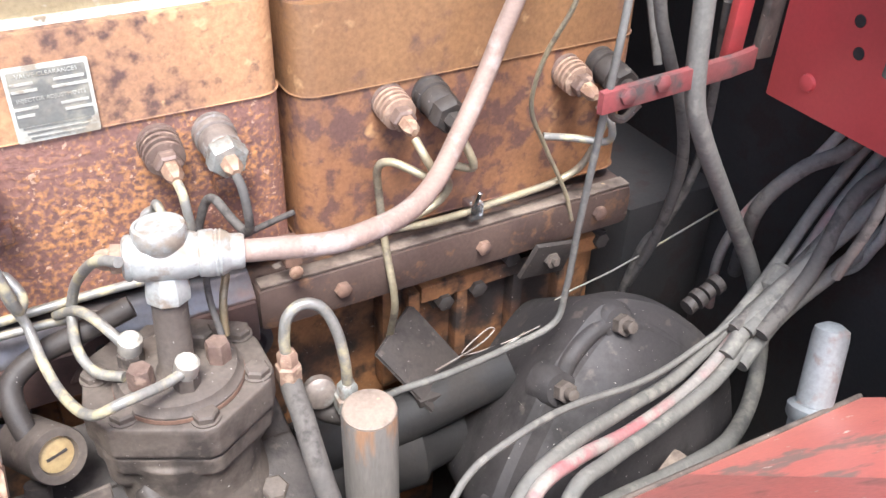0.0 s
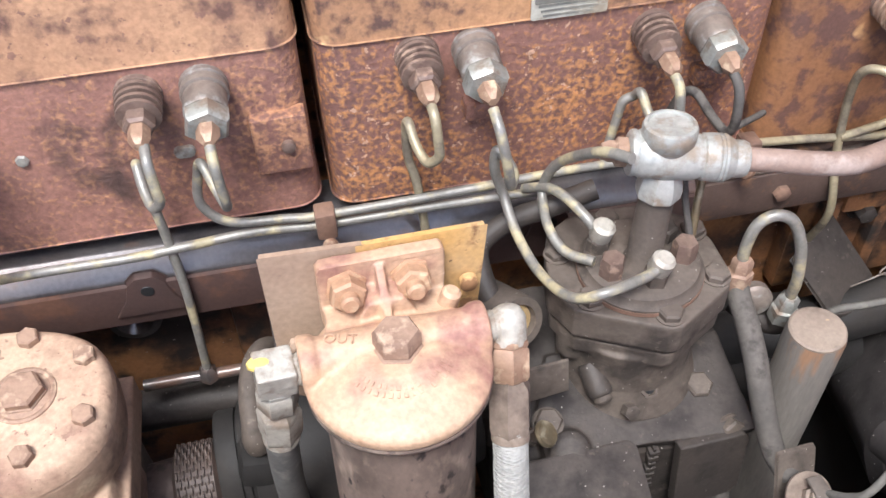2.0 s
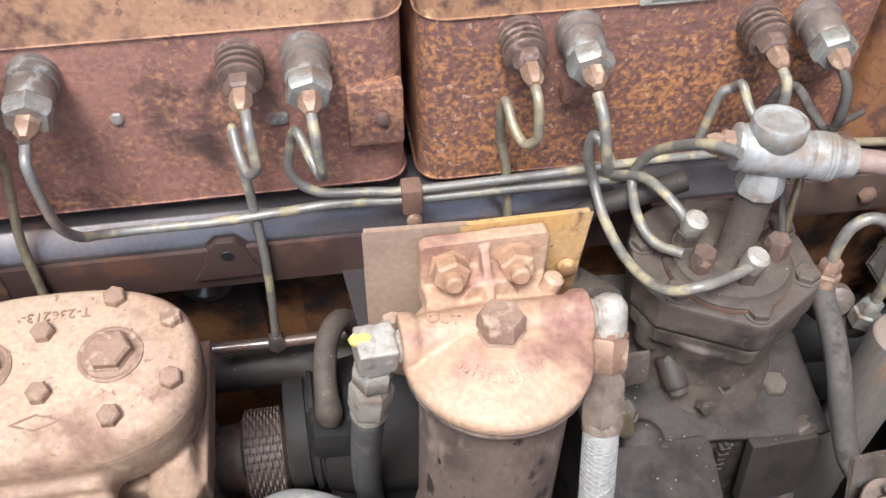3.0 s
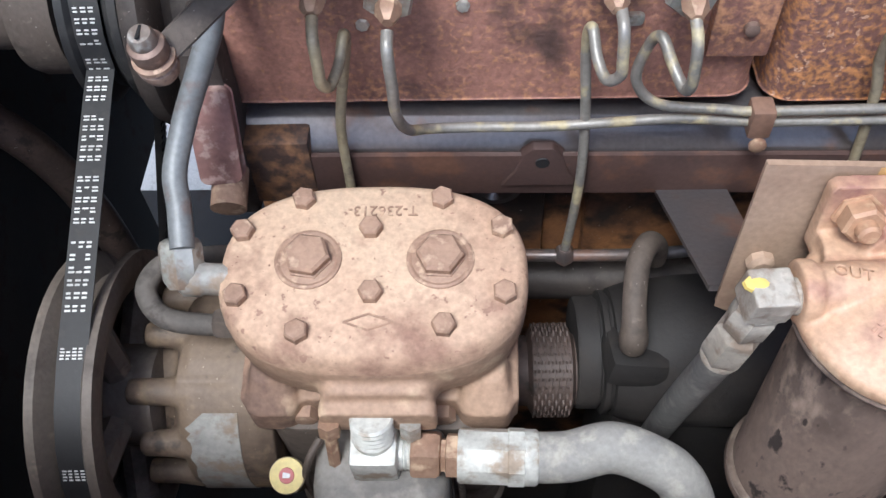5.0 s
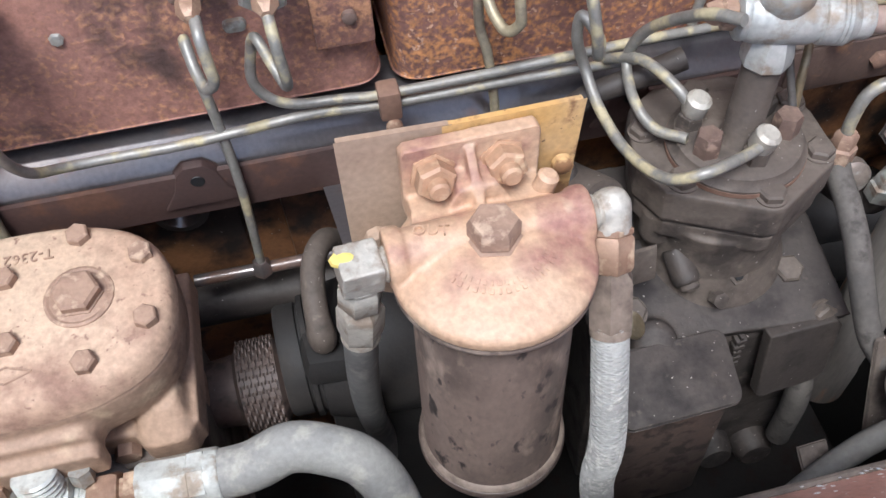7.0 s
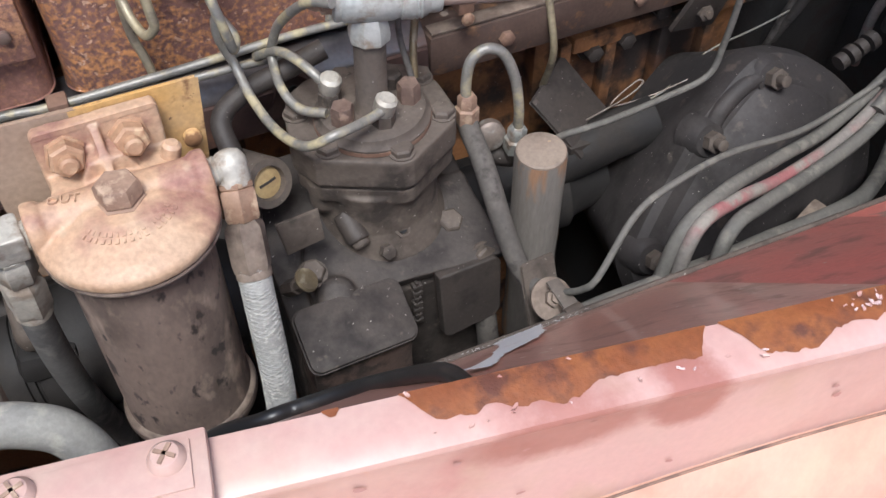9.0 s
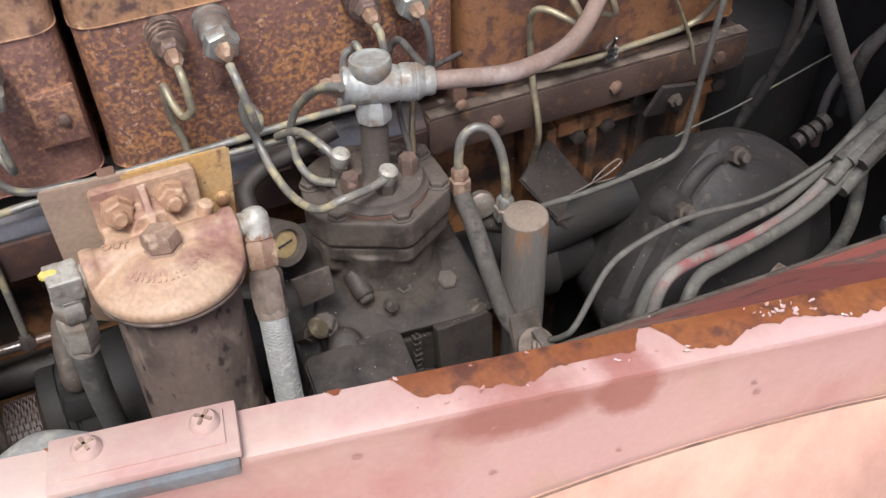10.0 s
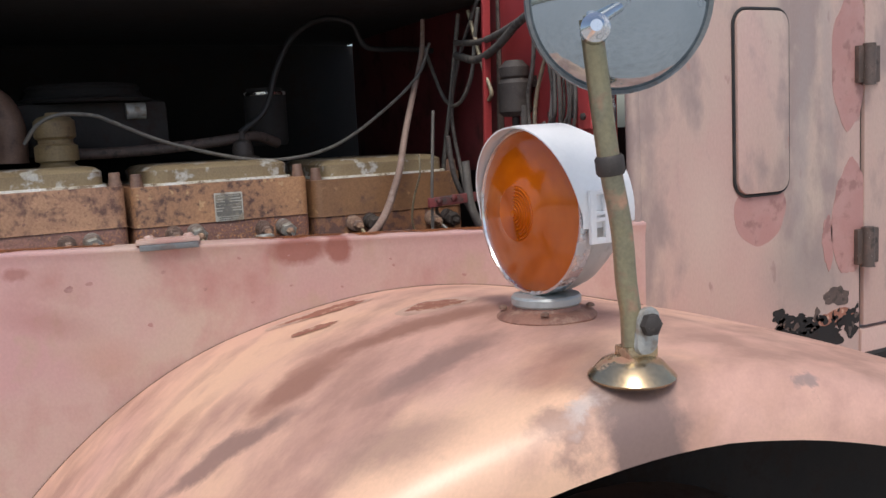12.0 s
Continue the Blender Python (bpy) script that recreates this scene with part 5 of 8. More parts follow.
# intake nose that swells out of the head
ring_stack(bm, [(rounded(0.150, 0.040, 0.018, 6, 0.004, -0.046), 0.045), (rounded(0.112, 0.042, 0.018, 6, 0.004, -0.048), 0.068), (rounded(0.088, 0.042, 0.016, 6, 0.004, -0.051), 0.080), (rounded(0.082, 0.042, 0.012, 6, 0.004, -0.054), 0.090)], FRONT)
ring_stack(bm, [(rounded(0.088, 0.034, 0.007, 6, 0.004, -0.060), 0.089), (rounded(0.088, 0.034, 0.007, 6, 0.004, -0.060), 0.101)], FRONT)
cast("body", bm, M_SKIRT, comp, "rust-brown streaked cast body with an intake nose", 0.0021, 7)
part("crankcase", slab(B(), rounded(0.19, 0.15, 0.03), C(0, -0.01, -0.34), cvec(1, 0, 0), cvec(0, 1, 0), 0.22), M_GREY_DUST, comp, bev=0.006)
BOLTS = ((-0.0555, 0.0580), (0.0516, 0.0578), (-0.0999, 0.0295), (0.0970, 0.0311), (-0.002, 0.0315), (-0.0985, -0.0262), (0.0983, -0.0247), (0.0006, -0.0239), (-0.0506, -0.0557), (0.0545, -0.0507))
for k, (x, y) in enumerate(BOLTS):
    bolt(comp, C(x, y, 0.0), cvec(0, 0, 1), 0.0088, 0.0075, M_TAN_BOLT, rng.uniform(0, 1), 0.0)
for x in (-0.048, 0.051):
    cap = part("valve_cap_seat", lathe(B(), C(x, 0.005, 0), cvec(0, 0, 1), [(0.0248, -0.001), (0.0244, 0.0012), (0.0225, 0.0018), (0.0205, 0.0010), (0.0190, 0.0016)], 28), M_TAN_BOLT, comp)
    part("valve_cap", lathe(B(), C(x, 0.005, 0.001), cvec(0, 0, 1), [(0.0178, 0), (0.0178, 0.002), (0.0165, 0.0028), (0.0172, 0.004), (0.0172, 0.0085), (0.0150, 0.0105), (0.008, 0.0110), (0.0, 0.0105)], 6, 0.4 + x), M_TAN_BOLT, cap)


def cast_text(parent, body, size, m, mat, arc=0.0, flip=False, depth=0.0016):
    cu = bpy.data.curves.new("cast_lettering", "FONT")
    cu.body = body
    cu.size = size
    cu.align_x = "CENTER"
    cu.extrude = depth
    cu.resolution_u = 2
    tmp = bpy.data.objects.new("cast_lettering", cu)
    me = bpy.data.meshes.new_from_object(tmp)
    bpy.data.objects.remove(tmp)
    if arc:
        for v in me.vertices:
            a = v.co.x / arc
            rad = arc - v.co.y
            v.co = Vector((rad * math.sin(a), -rad * math.cos(a), v.co.z)) if arc > 0 else v.co
    me.transform(m)
    me.materials.append(mat)
    ob = new("cast_lettering", me)
    ob.parent = parent
    ob.matrix_parent_inverse = Matrix.Translation(-parent.location)
    return ob


cast_text(comp, "T-236213-", 0.0128, COMP @ Matrix.Translation((0.006, 0.0520, 0.0)) @ Matrix.Rotation(math.pi, 4, "Z"), M_TAN_BOLT, depth=0.0012)
for pts in (((-0.018, -0.047), (0.0, -0.0405)), ((0.0, -0.0405), (0.018, -0.047)), ((0.018, -0.047), (0.0, -0.0535)), ((0.0, -0.0535), (-0.018, -0.047))):
    part("cast_emblem", tube(B(), [C(*pts[0], 0.0), C(*pts[1], 0.0)], 0.0010, 6, 1), M_TAN_BOLT, comp)
for x, ln in ((-0.033, 0.040), (0.028, 0.010)):
    bm = B()
    lathe(bm, C(x, -0.103, -0.068), cvec(0, -0.35, -1), [(0.0085, -0.008), (0.0085, 0.004), (0.005, 0.005), (0.005, 0.005 + ln)], 6)
    part("stud", bm, M_COPPER if x < 0 else M_STEEL, comp)
for x in (-0.085, -0.06, 0.05, 0.085):
    part("deck_nut", lathe(B(), C(x, -0.074, -0.105), cvec(0, -1, 0), [(0.010, -0.002), (0.010, 0.008), (0.006, 0.009)], 6), M_TAN_BOLT, comp)
# elbow, hose end and grey hose
elb = thing("hose_elbow", C(0.0, -0.10, -0.09), "dull plated elbow and hex hose end on the compressor", "fitting")
e0 = C(0.0, -0.105, -0.060)
part("threaded_neck", lathe(B(), e0, cvec(0, -0.35, -1), [(0.014, -0.012)] + [(0.0145 if k % 2 else 0.0158, -0.010 + 0.0022 * k) for k in range(9)] + [(0.014, 0.014)], 20), M_PALE, elb)
e1 = C(0.0, -0.114, -0.089)
part("elbow_body", box(B(), (-0.018, -0.017, -0.021), (0.018, 0.017, 0.021), Matrix.Translation(e1) @ COMP.to_3x3().to_4x4()), M_PALE, elb, bev=0.005)
e2 = e1 + cvec(0.017, 0, 0)
dx = cvec(1, -0.03, 0.0).normalized()
part("side_neck", lathe(B(), e2, dx, [(0.0125, 0.0), (0.0125, 0.004), (0.0115, 0.005), (0.0125, 0.006), (0.0115, 0.008), (0.0125, 0.009), (0.0115, 0.012)], 20), M_PALE, elb)
part("copper_nut", lathe(B(), e2, dx, [(0.0165, 0.010), (0.0182, 0.012), (0.0182, 0.028), (0.0165, 0.031), (0.013, 0.032), (0.013, 0.035), (0.017, 0.036), (0.017, 0.044)], 6), M_COPPER, elb, "copper-coloured hex nut")
part("hose_end", lathe(B(), e2, dx, [(0.019, 0.044), (0.0205, 0.046), (0.0205, 0.080), (0.0215, 0.081), (0.0215, 0.092), (0.019, 0.094)], 8, 0.2), M_PALE, elb, "pale plated octagonal hose end")
h0 = e2 + dx * 0.094
gh = thing("air_hose", h0, "thick dusty grey rubber air hose with a plated sleeve", "hose")
part("end_sleeve", lathe(B(), h0 - dx * 0.004, dx, [(0.0188, 0), (0.0205, 0.002), (0.0205, 0.010), (0.0192, 0.012)], 24), M_PALE, gh)
part("hose", tube(B(), [h0, h0 + Vector((0.03, 0, 0.002)), seated(-0.29, 0.362, 1.062), seated(-0.262, 0.355, 1.056), seated(-0.238, 0.345, 1.040), seated(-0.222, 0.330, 1.00), seated(-0.216, 0.31, 0.94), seated(-0.22, 0.28, 0.82), (-0.24, 0.26, 0.6), (-0.25, 0.26, 0.40)], 0.0185, 20), M_HOSE_GREY, gh, sharp=80)
# governor block with yellow badge under the elbow
gov = thing("air_governor", C(0.0, -0.12, -0.16), "dusty grey rectangular air governor below the elbow", "governor")
bm = ring_stack(B(), [(rounded(w, d, r, 8, 0.002, -0.118), z) for w, d, r, z in ((0.108, 0.094, 0.034, -0.30), (0.108, 0.094, 0.034, -0.130), (0.106, 0.092, 0.034, -0.118), (0.100, 0.086, 0.032, -0.110), (0.088, 0.074, 0.028, -0.105), (0.060, 0.050, 0.018, -0.103))], COMP)
part("body", bm, M_GOV, gov, sharp=50)
part("seam", ring_stack(B(), [(rounded(0.110, 0.096, 0.035, 8, 0.002, -0.118), -0.165), (rounded(0.110, 0.096, 0.035, 8, 0.002, -0.118), -0.158)], COMP), M_GREY_DUST, gov, "rolled seam")
part("bail", tube(B(), [C(-0.060, -0.12, -0.20), C(-0.061, -0.12, -0.14), C(-0.054, -0.115, -0.104), C(-0.045, -0.10, -0.095)], 0.003, 8), M_GREY_DUST, gov)
bm = B()
tube(bm, [C(0.064, -0.12, -0.20), C(0.064, -0.12, -0.14), C(0.058, -0.115, -0.108), C(0.045, -0.10, -0.098)], 0.003, 8)
part("bail", bm, M_GREY_DUST, gov)
badge = thing("round_badge", C(-0.075, -0.118, -0.13), "small round yellow badge with a red centre", "badge")
bd = cvec(-0.1, -0.35, 1)
part("disc", lathe(B(), C(-0.075, -0.118, -0.133), bd, [(0.0145, 0), (0.0145, 0.003), (0.013, 0.004), (0.0125, 0.0035)], 26), M_BRASS, badge)
part("yellow_face", lathe(B(), C(-0.075, -0.118, -0.133), bd, [(0.0138, 0.0038), (0.0136, 0.0044)], 26), M_YELLOW, badge)
part("red_centre", lathe(B(), C(-0.075, -0.118, -0.133), bd, [(0.0062, 0.0044), (0.0059, 0.0050)], 22), M_RED, badge)
part("emblem", box(B(), (-0.0028, -0.0022, 0), (0.0028, 0.0022, 0.0012), Matrix.Translation(C(-0.075, -0.118, -0.133) + bd.normalized() * 0.0046)), M_WHITE, badge)
part("stem", cyl(B(), C(-0.075, -0.112, -0.16), C(-0.075, -0.118, -0.134), 0.012), M_BRASS, badge)
# front cover of the compressor, between pulley and crankcase
fc = thing("compressor_front_cover", C(-0.15, -0.01, -0.2), "dusty tan cast bearing cover on the compressor", "cover")
bm = B()
lathe(bm, C(-0.208, -0.012, -0.195), cvec(1, 0, 0), [(0.030, -0.010), (0.050, -0.008), (0.056, 0.0), (0.060, 0.024), (0.072, 0.030), (0.086, 0.036), (0.0905, 0.044), (0.0905, 0.10), (0.086, 0.112)], 44)
for k, (deg, reach) in enumerate(((40, 0.022), (82, 0.020), (118, 0.030), (152, 0.022), (188, 0.028), (225, 0.022), (262, 0.020), (310, 0.020))):
    a = radians(deg)
    lathe(bm, C(-0.186 - reach, -0.012 + 0.080 * math.cos(a), -0.195 + 0.080 * math.sin(a)), cvec(1, 0, 0), [(0.0095, 0.0), (0.0110, 0.003), (0.0115, reach), (0.0140, reach + 0.02), (0.0140, reach + 0.035)], 16)
    lathe(bm, C(-0.180, -0.012 + 0.045 * math.cos(a), -0.195 + 0.045 * math.sin(a)), (COMP.to_3x3() @ Vector((0, math.cos(a), math.sin(a)))), [(0.008, 0.0), (0.008, 0.034)], 10)
slab(bm, [(-0.050, -0.02), (0.044, -0.02), (0.044, 0.032), (0.030, 0.042), (-0.034, 0.042), (-0.050, 0.030)], C(-0.172, -0.012, -0.150), cvec(0, 1, 0), cvec(0, 0, 1), 0.045)
cast("casting", bm, M_COVER_BROWN, fc, "oily brown cover casting with stubby lugs", 0.0019, 4)
bm = B()
rows, r5 = [], random.Random(55)
for k in range(37):
    a = radians(128 + 100 * k / 36)
    rad = 0.0945
    x0 = -0.166 + (r5.uniform(0, 0.005) if k > 2 else 0.016 - 0.005 * k)
    rows.append([bm.verts.new(C(x, -0.012 + q * math.cos(a), -0.195 + q * math.sin(a))) for x, q in ((x0, 0.0900), (x0 + 0.001, rad), (-0.120, rad), (-0.119, 0.0900))])
for p, q in zip(rows, rows[1:]):
    for i in range(3):
        bm.faces.new((p[i], p[i + 1], q[i + 1], q[i]))
part("steel_band", bm, M_STEEL, fc, "bare metal identification band")
# discharge pipe on the left end
dp = thing("discharge_pipe", C(-0.13, 0.0, -0.02), "grey steel discharge pipe with a big plated union nut", "pipe")
part("elbow", lathe(B(), C(-0.113, -0.005, -0.012), cvec(-1, 0, 0.1), [(0.012, -0.01), (0.012, 0.014), (0.0135, 0.016), (0.0135, 0.028), (0.01, 0.032)], 14), M_STEEL, dp)
pe = C(-0.143, -0.003, -0.006)
up = Vector((-0.06, 0.75, 0.75)).normalized()
part("union_nut", lathe(B(), pe, up, [(0.012, -0.010), (0.0150, -0.005), (0.0162, 0.004), (0.0162, 0.020), (0.0145, 0.024), (0.011, 0.026)], 8), M_PLUG_NUT, dp, "bluish plated union nut")
lh = thing("coolant_loop", C(-0.15, 0.02, -0.06), "dark bent steel coolant pipe looping beside the compressor", "pipe")
part("loop", tube(B(), [C(-0.098, -0.022, -0.052), C(-0.135, -0.022, -0.054), C(-0.170, -0.016, -0.052), C(-0.186, 0.005, -0.047), C(-0.176, 0.026, -0.044), C(-0.15, 0.034, -0.045), C(-0.10, 0.040, -0.05)], 0.0085, 14), M_HOSE_DARK, lh)
part("nut", lathe(B(), C(-0.112, -0.022, -0.052), cvec(-1, 0, 0), [(0.0125, -0.006), (0.0125, 0.012), (0.010, 0.015)], 6), M_GREY_DUST, lh)

# ---- belts and pulleys ahead of the engine ----
def pulley(at, r, w, mat, name="pulley", label="dusty grey steel belt pulley", grooves=1, hub=0.05, parent_cat="pulley", web=True):
    p = thing(name, at, label, parent_cat, "belt pulleys")
    prof = [(hub, 0.0), (r * 0.86, 0.0), (r * 0.9, -0.002)]
    gw = w / grooves
    for g in range(grooves):
        z = gw * g
        prof += [(r, z), (r, z + gw * 0.14), (r * 0.84, z + gw * 0.42), (r * 0.84, z + gw * 0.58), (r, z + gw * 0.86)]
    prof += [(r, w), (r * 0.9, w + 0.002), (r * 0.86, w), (hub, w)]
    if not web:
        prof = [(r * 0.76, 0.004)] + prof[1:-1] + [(r * 0.76, w - 0.004), (r * 0.76, 0.004)]
    part("sheave", lathe(B(), at, (1, 0, 0), prof, 48), mat, p)
    part("hub", lathe(B(), at, (1, 0, 0), [(0.0, -0.015), (hub * 0.7, -0.015), (hub, -0.005), (hub, w + 0.015), (hub * 0.6, w + 0.02), (0, w + 0.02)], 28), mat, p)
    return p


# compressor pulley and belt
PX = -0.70
pl = pulley((PX - 0.034, 0.46, 0.98), 0.130, 0.052, M_PULLEY, label="dusty brown compressor pulley with open spokes", hub=0.045, web=False)
for k in range(5):
    a = 2 * math.pi * k / 5 + 0.3
    d = Vector((0, math.cos(a), math.sin(a)))
    part("spoke", tube(B(), [Vector((PX, 0.46, 0.98)) + d * 0.035, Vector((PX, 0.46, 0.98)) + d * 0.108], 0.015, 8, 1), M_PULLEY, pl)
up_pl = pulley((PX - 0.024, 0.745, 1.195), 0.093, 0.05, M_BLACK, label="black greasy drive pulley ahead of the engine", hub=0.04)
part("outer_disc", lathe(B(), (PX - 0.052, 0.745, 1.195), (1, 0, 0), [(0.03, -0.035), (0.062, -0.03), (0.066, -0.02), (0.066, 0.012), (0.03, 0.014)], 40), M_GREY_DUST, up_pl)
part("shaft", cyl(B(), (PX - 0.30, 0.745, 1.195), (PX - 0.08, 0.745, 1.195), 0.043), M_GREY_DUST, up_pl)
part("inner_disc", lathe(B(), (PX + 0.034, 0.745, 1.195), (1, 0, 0), [(0.03, 0), (0.112, 0.0), (0.115, 0.006), (0.115, 0.016), (0.108, 0.022), (0.075, 0.024), (0.07, 0.03), (0.07, 0.085), (0.03, 0.09)], 44), M_DARK_DUST, up_pl)


def belt_path(extra=0.0):
    pts = []
    for k in range(9):
        a = radians(232 - k * 13.5)
        pts.append((PX, 0.46 + (0.127 + extra) * math.cos(a), 0.98 + (0.127 + extra) * math.sin(a)))
    n = Vector((0, -0.38, 0.925)) * extra
    for k in range(1, 15):
        t = k / 15
        pts.append(tuple(Vector((PX, 0.412 + 0.235 * t, 1.0985 + 0.092 * t)) + n))
    for k in range(7):
        a = radians(182 - k * 20)
        pts.append((PX, 0.745 + (0.092 + extra) * math.cos(a), 1.195 + (0.092 + extra) * math.sin(a)))
    return [Vector(p) for p in pts]


def ribbon(path, w, thick):
    bm = B()
    rows = []
    for i, p in enumerate(path):
        d = (path[min(i + 1, len(path) - 1)] - path[max(i - 1, 0)]).normalized()
        s = Vector((1, 0, 0))
        nrm = s.cross(d).normalized()
        if nrm.y > 0 and abs(nrm.y) > abs(nrm.z) or nrm.z < -0.2:
            nrm = -nrm
        rows.append([bm.verts.new(p + s * sx * w / 2 + nrm * h) for sx, h in ((-1, 0), (1, 0), (0.8, -thick), (-0.8, -thick))])
    for p, q in zip(rows, rows[1:]):
        for i in range(4):
            bm.faces.new((p[i], p[(i + 1) % 4], q[(i + 1) % 4], q[i]))
    bm.faces.new(rows[0])
    bm.faces.new(rows[-1])
    return bm


belt = thing("drive_belt", (PX, 0.55, 1.15), "black rubber drive belt with worn white print", "belt")
BP = belt_path()
part("band", ribbon(BP, 0.024, 0.007), M_BLACK, belt)


def along(path, t):
    """Point and direction at a share t of the path."""
    L = [0.0]
    for a, b in zip(path, path[1:]):
        L.append(L[-1] + (b - a).length)
    s = t * L[-1]
    for i in range(len(path) - 1):
        if L[i + 1] >= s:
            u = (s - L[i]) / (L[i + 1] - L[i])
            return path[i].lerp(path[i + 1], u), (path[i + 1] - path[i]).normalized()
    return path[-1], (path[-1] - path[-2]).normalized()


def belt_print(t, columns, rows, step, gap):
    """White print on the belt: small bars in rows across it."""
    p, d = along(BP, t)
    s = Vector((1, 0, 0))
    nrm = s.cross(d).normalized()
    if nrm.y > 0 and abs(nrm.y) > abs(nrm.z) or nrm.z < -0.2:
        nrm = -nrm
    bm = B()
    for c in range(columns):
        for r in range(rows):
            if rng.random() < gap:
                continue
            w = 0.019 / columns * rng.uniform(0.55, 0.8)
            o = p + nrm * 0.0006 + s * (-0.0094 + 0.019 / columns * c) + d * (r - rows / 2) * step
            bm.faces.new([bm.verts.new(o + s * a + d * b) for a, b in ((0, 0), (w, 0), (w, step * 0.5), (0, step * 0.5))])
    if bm.faces:
        tagged(part("print", bm, M_WHITE_MARK, belt, "worn white print marks"), kind="stuff")


for t in (0.262, 0.395):
    belt_print(t, 4, 4, 0.0026, 0.05)
for k in range(6):
    belt_print(0.445 + 0.0145 * k, 3, 2, 0.0036, 0.10)
for k in range(22):
    if k % 6 != 5:
        belt_print(0.545 + 0.0125 * k, 3, 2, 0.0030, 0.05)

seat(pl, up_pl, belt)
# tensioner bolt, strap and front straps
tb = thing("rubber_mount_bolt", (-0.575, 0.503, 1.30), "rusty slotted bolt with stacked rubber washers on a strap", "bolt")
o = Vector((-0.588, 0.506, 1.325))
ax = Vector((-0.05, -0.25, 1)).normalized()
part("lower_washer", lathe(B(), o, ax, [(0.006, -0.014), (0.0115, -0.012), (0.0135, -0.006), (0.0135, -0.002), (0.011, 0.0)], 26), M_PLUG, tb)
part("spring_washer", lathe(B(), o, ax, [(0.0125, 0.0), (0.014, 0.001), (0.014, 0.004), (0.0125, 0.005)], 26), M_TAN_BOLT, tb)
part("upper_washer", lathe(B(), o, ax, [(0.0105, 0.005), (0.0118, 0.007), (0.0122, 0.013), (0.0118, 0.017), (0.009, 0.019)], 26), M_PLUG, tb)
part("bolt_head", lathe(B(), o, ax, [(0.0088, 0.019), (0.0088, 0.024), (0.0070, 0.0275), (0.0, 0.0285)], 22), M_PLUG_GREY, tb)
part("slot", box(B(), (-0.0010, -0.006, 0.0), (0.0010, 0.006, 0.0014), Matrix.Translation(o + ax * 0.0278)), M_BLACK, tb)
part("stud", cyl(B(), o - ax * 0.022, o - ax * 0.010, 0.004), M_GREY_DUST, tb)
bm = B()
slab(bm, [(-0.008, -0.006), (0.0, -0.008), (0.14, -0.0095), (0.14, 0.0095), (0.0, 0.008), (-0.008, 0.006)], o, Vector((0.68, 0.60, 0.36)).normalized(), Vector((-0.65, 0.33, 0.68)).normalized(), 0.004)
part("strap", bm, M_GREY_DUST, tb, "flat grey steel strap", bev=0.001)
fs = thing("front_lug", (-0.595, 0.60, 1.13), "rusty red steel lug bolted ahead of the block", "bracket")
part("plate", slab(B(), rounded(0.036, 0.085, 0.008), (-0.600, 0.598, 1.168), (1, 0.1, 0), (0, 0.3, 1), 0.012), M_LUG, fs, bev=0.002)
part("bolt_head", cyl(B(), (-0.597, 0.60, 1.122), (-0.597, 0.565, 1.110), 0.0155), M_TAN_BOLT, fs)
part("bar", box(B(), (-0.62, 0.61, 1.05), (-0.585, 0.68, 1.24)), M_DARK_DUST, fs, bev=0.003)
# riser pipe of the compressor up past the front of the head
riser = solid("coolant_riser", tube(B(), [(-0.607, 0.478, 1.168), (-0.610, 0.505, 1.183), (-0.614, 0.53, 1.197), (-0.604, 0.56, 1.224), (-0.590, 0.58, 1.252), (-0.576, 0.60, 1.285), (-0.568, 0.63, 1.34)], 0.0095, 16), M_BLUEGREY, "grey steel pipe rising from the compressor", "pipe", sharp=80)
seat(tb, fs, riser)

# ---- shaft coupling and accessory behind the hoses ----
cp = thing("shaft_coupling", (-0.31, 0.50, 0.90), "dark rusty chain coupling with rows of link plates", "coupling")
KC = Vector((-0.336, 0.50, 0.938))
part("core", lathe(B(), KC, (1, 0, 0), [(0.03, -0.05), (0.034, -0.004), (0.0415, 0.0), (0.0415, 0.036), (0.034, 0.040), (0.032, 0.09)], 34), M_BROWN_DARK, cp)


def link_ring(x, turn, w=0.0016, links=17):
    bm = B()
    n = links * 6
    rows = []
    for i in range(n):
        a = 2 * math.pi * i / n
        r = 0.0455 - 0.0060 * abs(math.sin(links * a / 2 + turn)) ** 3
        rows.append([bm.verts.new(KC + Vector((x + dx, rr * math.cos(a), rr * math.sin(a)))) for dx, rr in ((0, 0.038), (0, r), (w, r), (w, 0.038))])
    for i in range(n):
        p, q = rows[i], rows[(i + 1) % n]
        for k in range(3):
            bm.faces.new((p[k], p[k + 1], q[k + 1], q[k]))
    return bm


for k in range(11):
    part("link_ring", link_ring(0.001 + 0.0032 * k, math.pi / 2 * (k % 2)), M_BROWN_DARK, cp)
ac = thing("accessory_drive", (-0.19, 0.50, 0.86), "dusty dark drum-shaped accessory drive housing", "housing")
part("drum", lathe(B(), (-0.295, 0.515, 0.945), (1, 0, 0), [(0.03, 0), (0.052, 0.0), (0.054, 0.003), (0.054, 0.02), (0.051, 0.021), (0.051, 0.023), (0.059, 0.024), (0.059, 0.029), (0.056, 0.030), (0.056, 0.033), (0.061, 0.034), (0.066, 0.05), (0.072, 0.10), (0.075, 0.2), (0.05, 0.26)], 40), M_OILY_DARK, ac)
part("top_box", box(B(), (-0.274, 0.458, 0.972), (-0.218, 0.51, 1.004), Matrix.Translation((-0.246, 0.484, 0.99)) @ Matrix.Rotation(0.18, 4, "Y") @ Matrix.Rotation(-0.2, 4, "X") @ Matrix.Translation((0.246, -0.484, -0.99))), M_OILY_DARK, ac, bev=0.011)
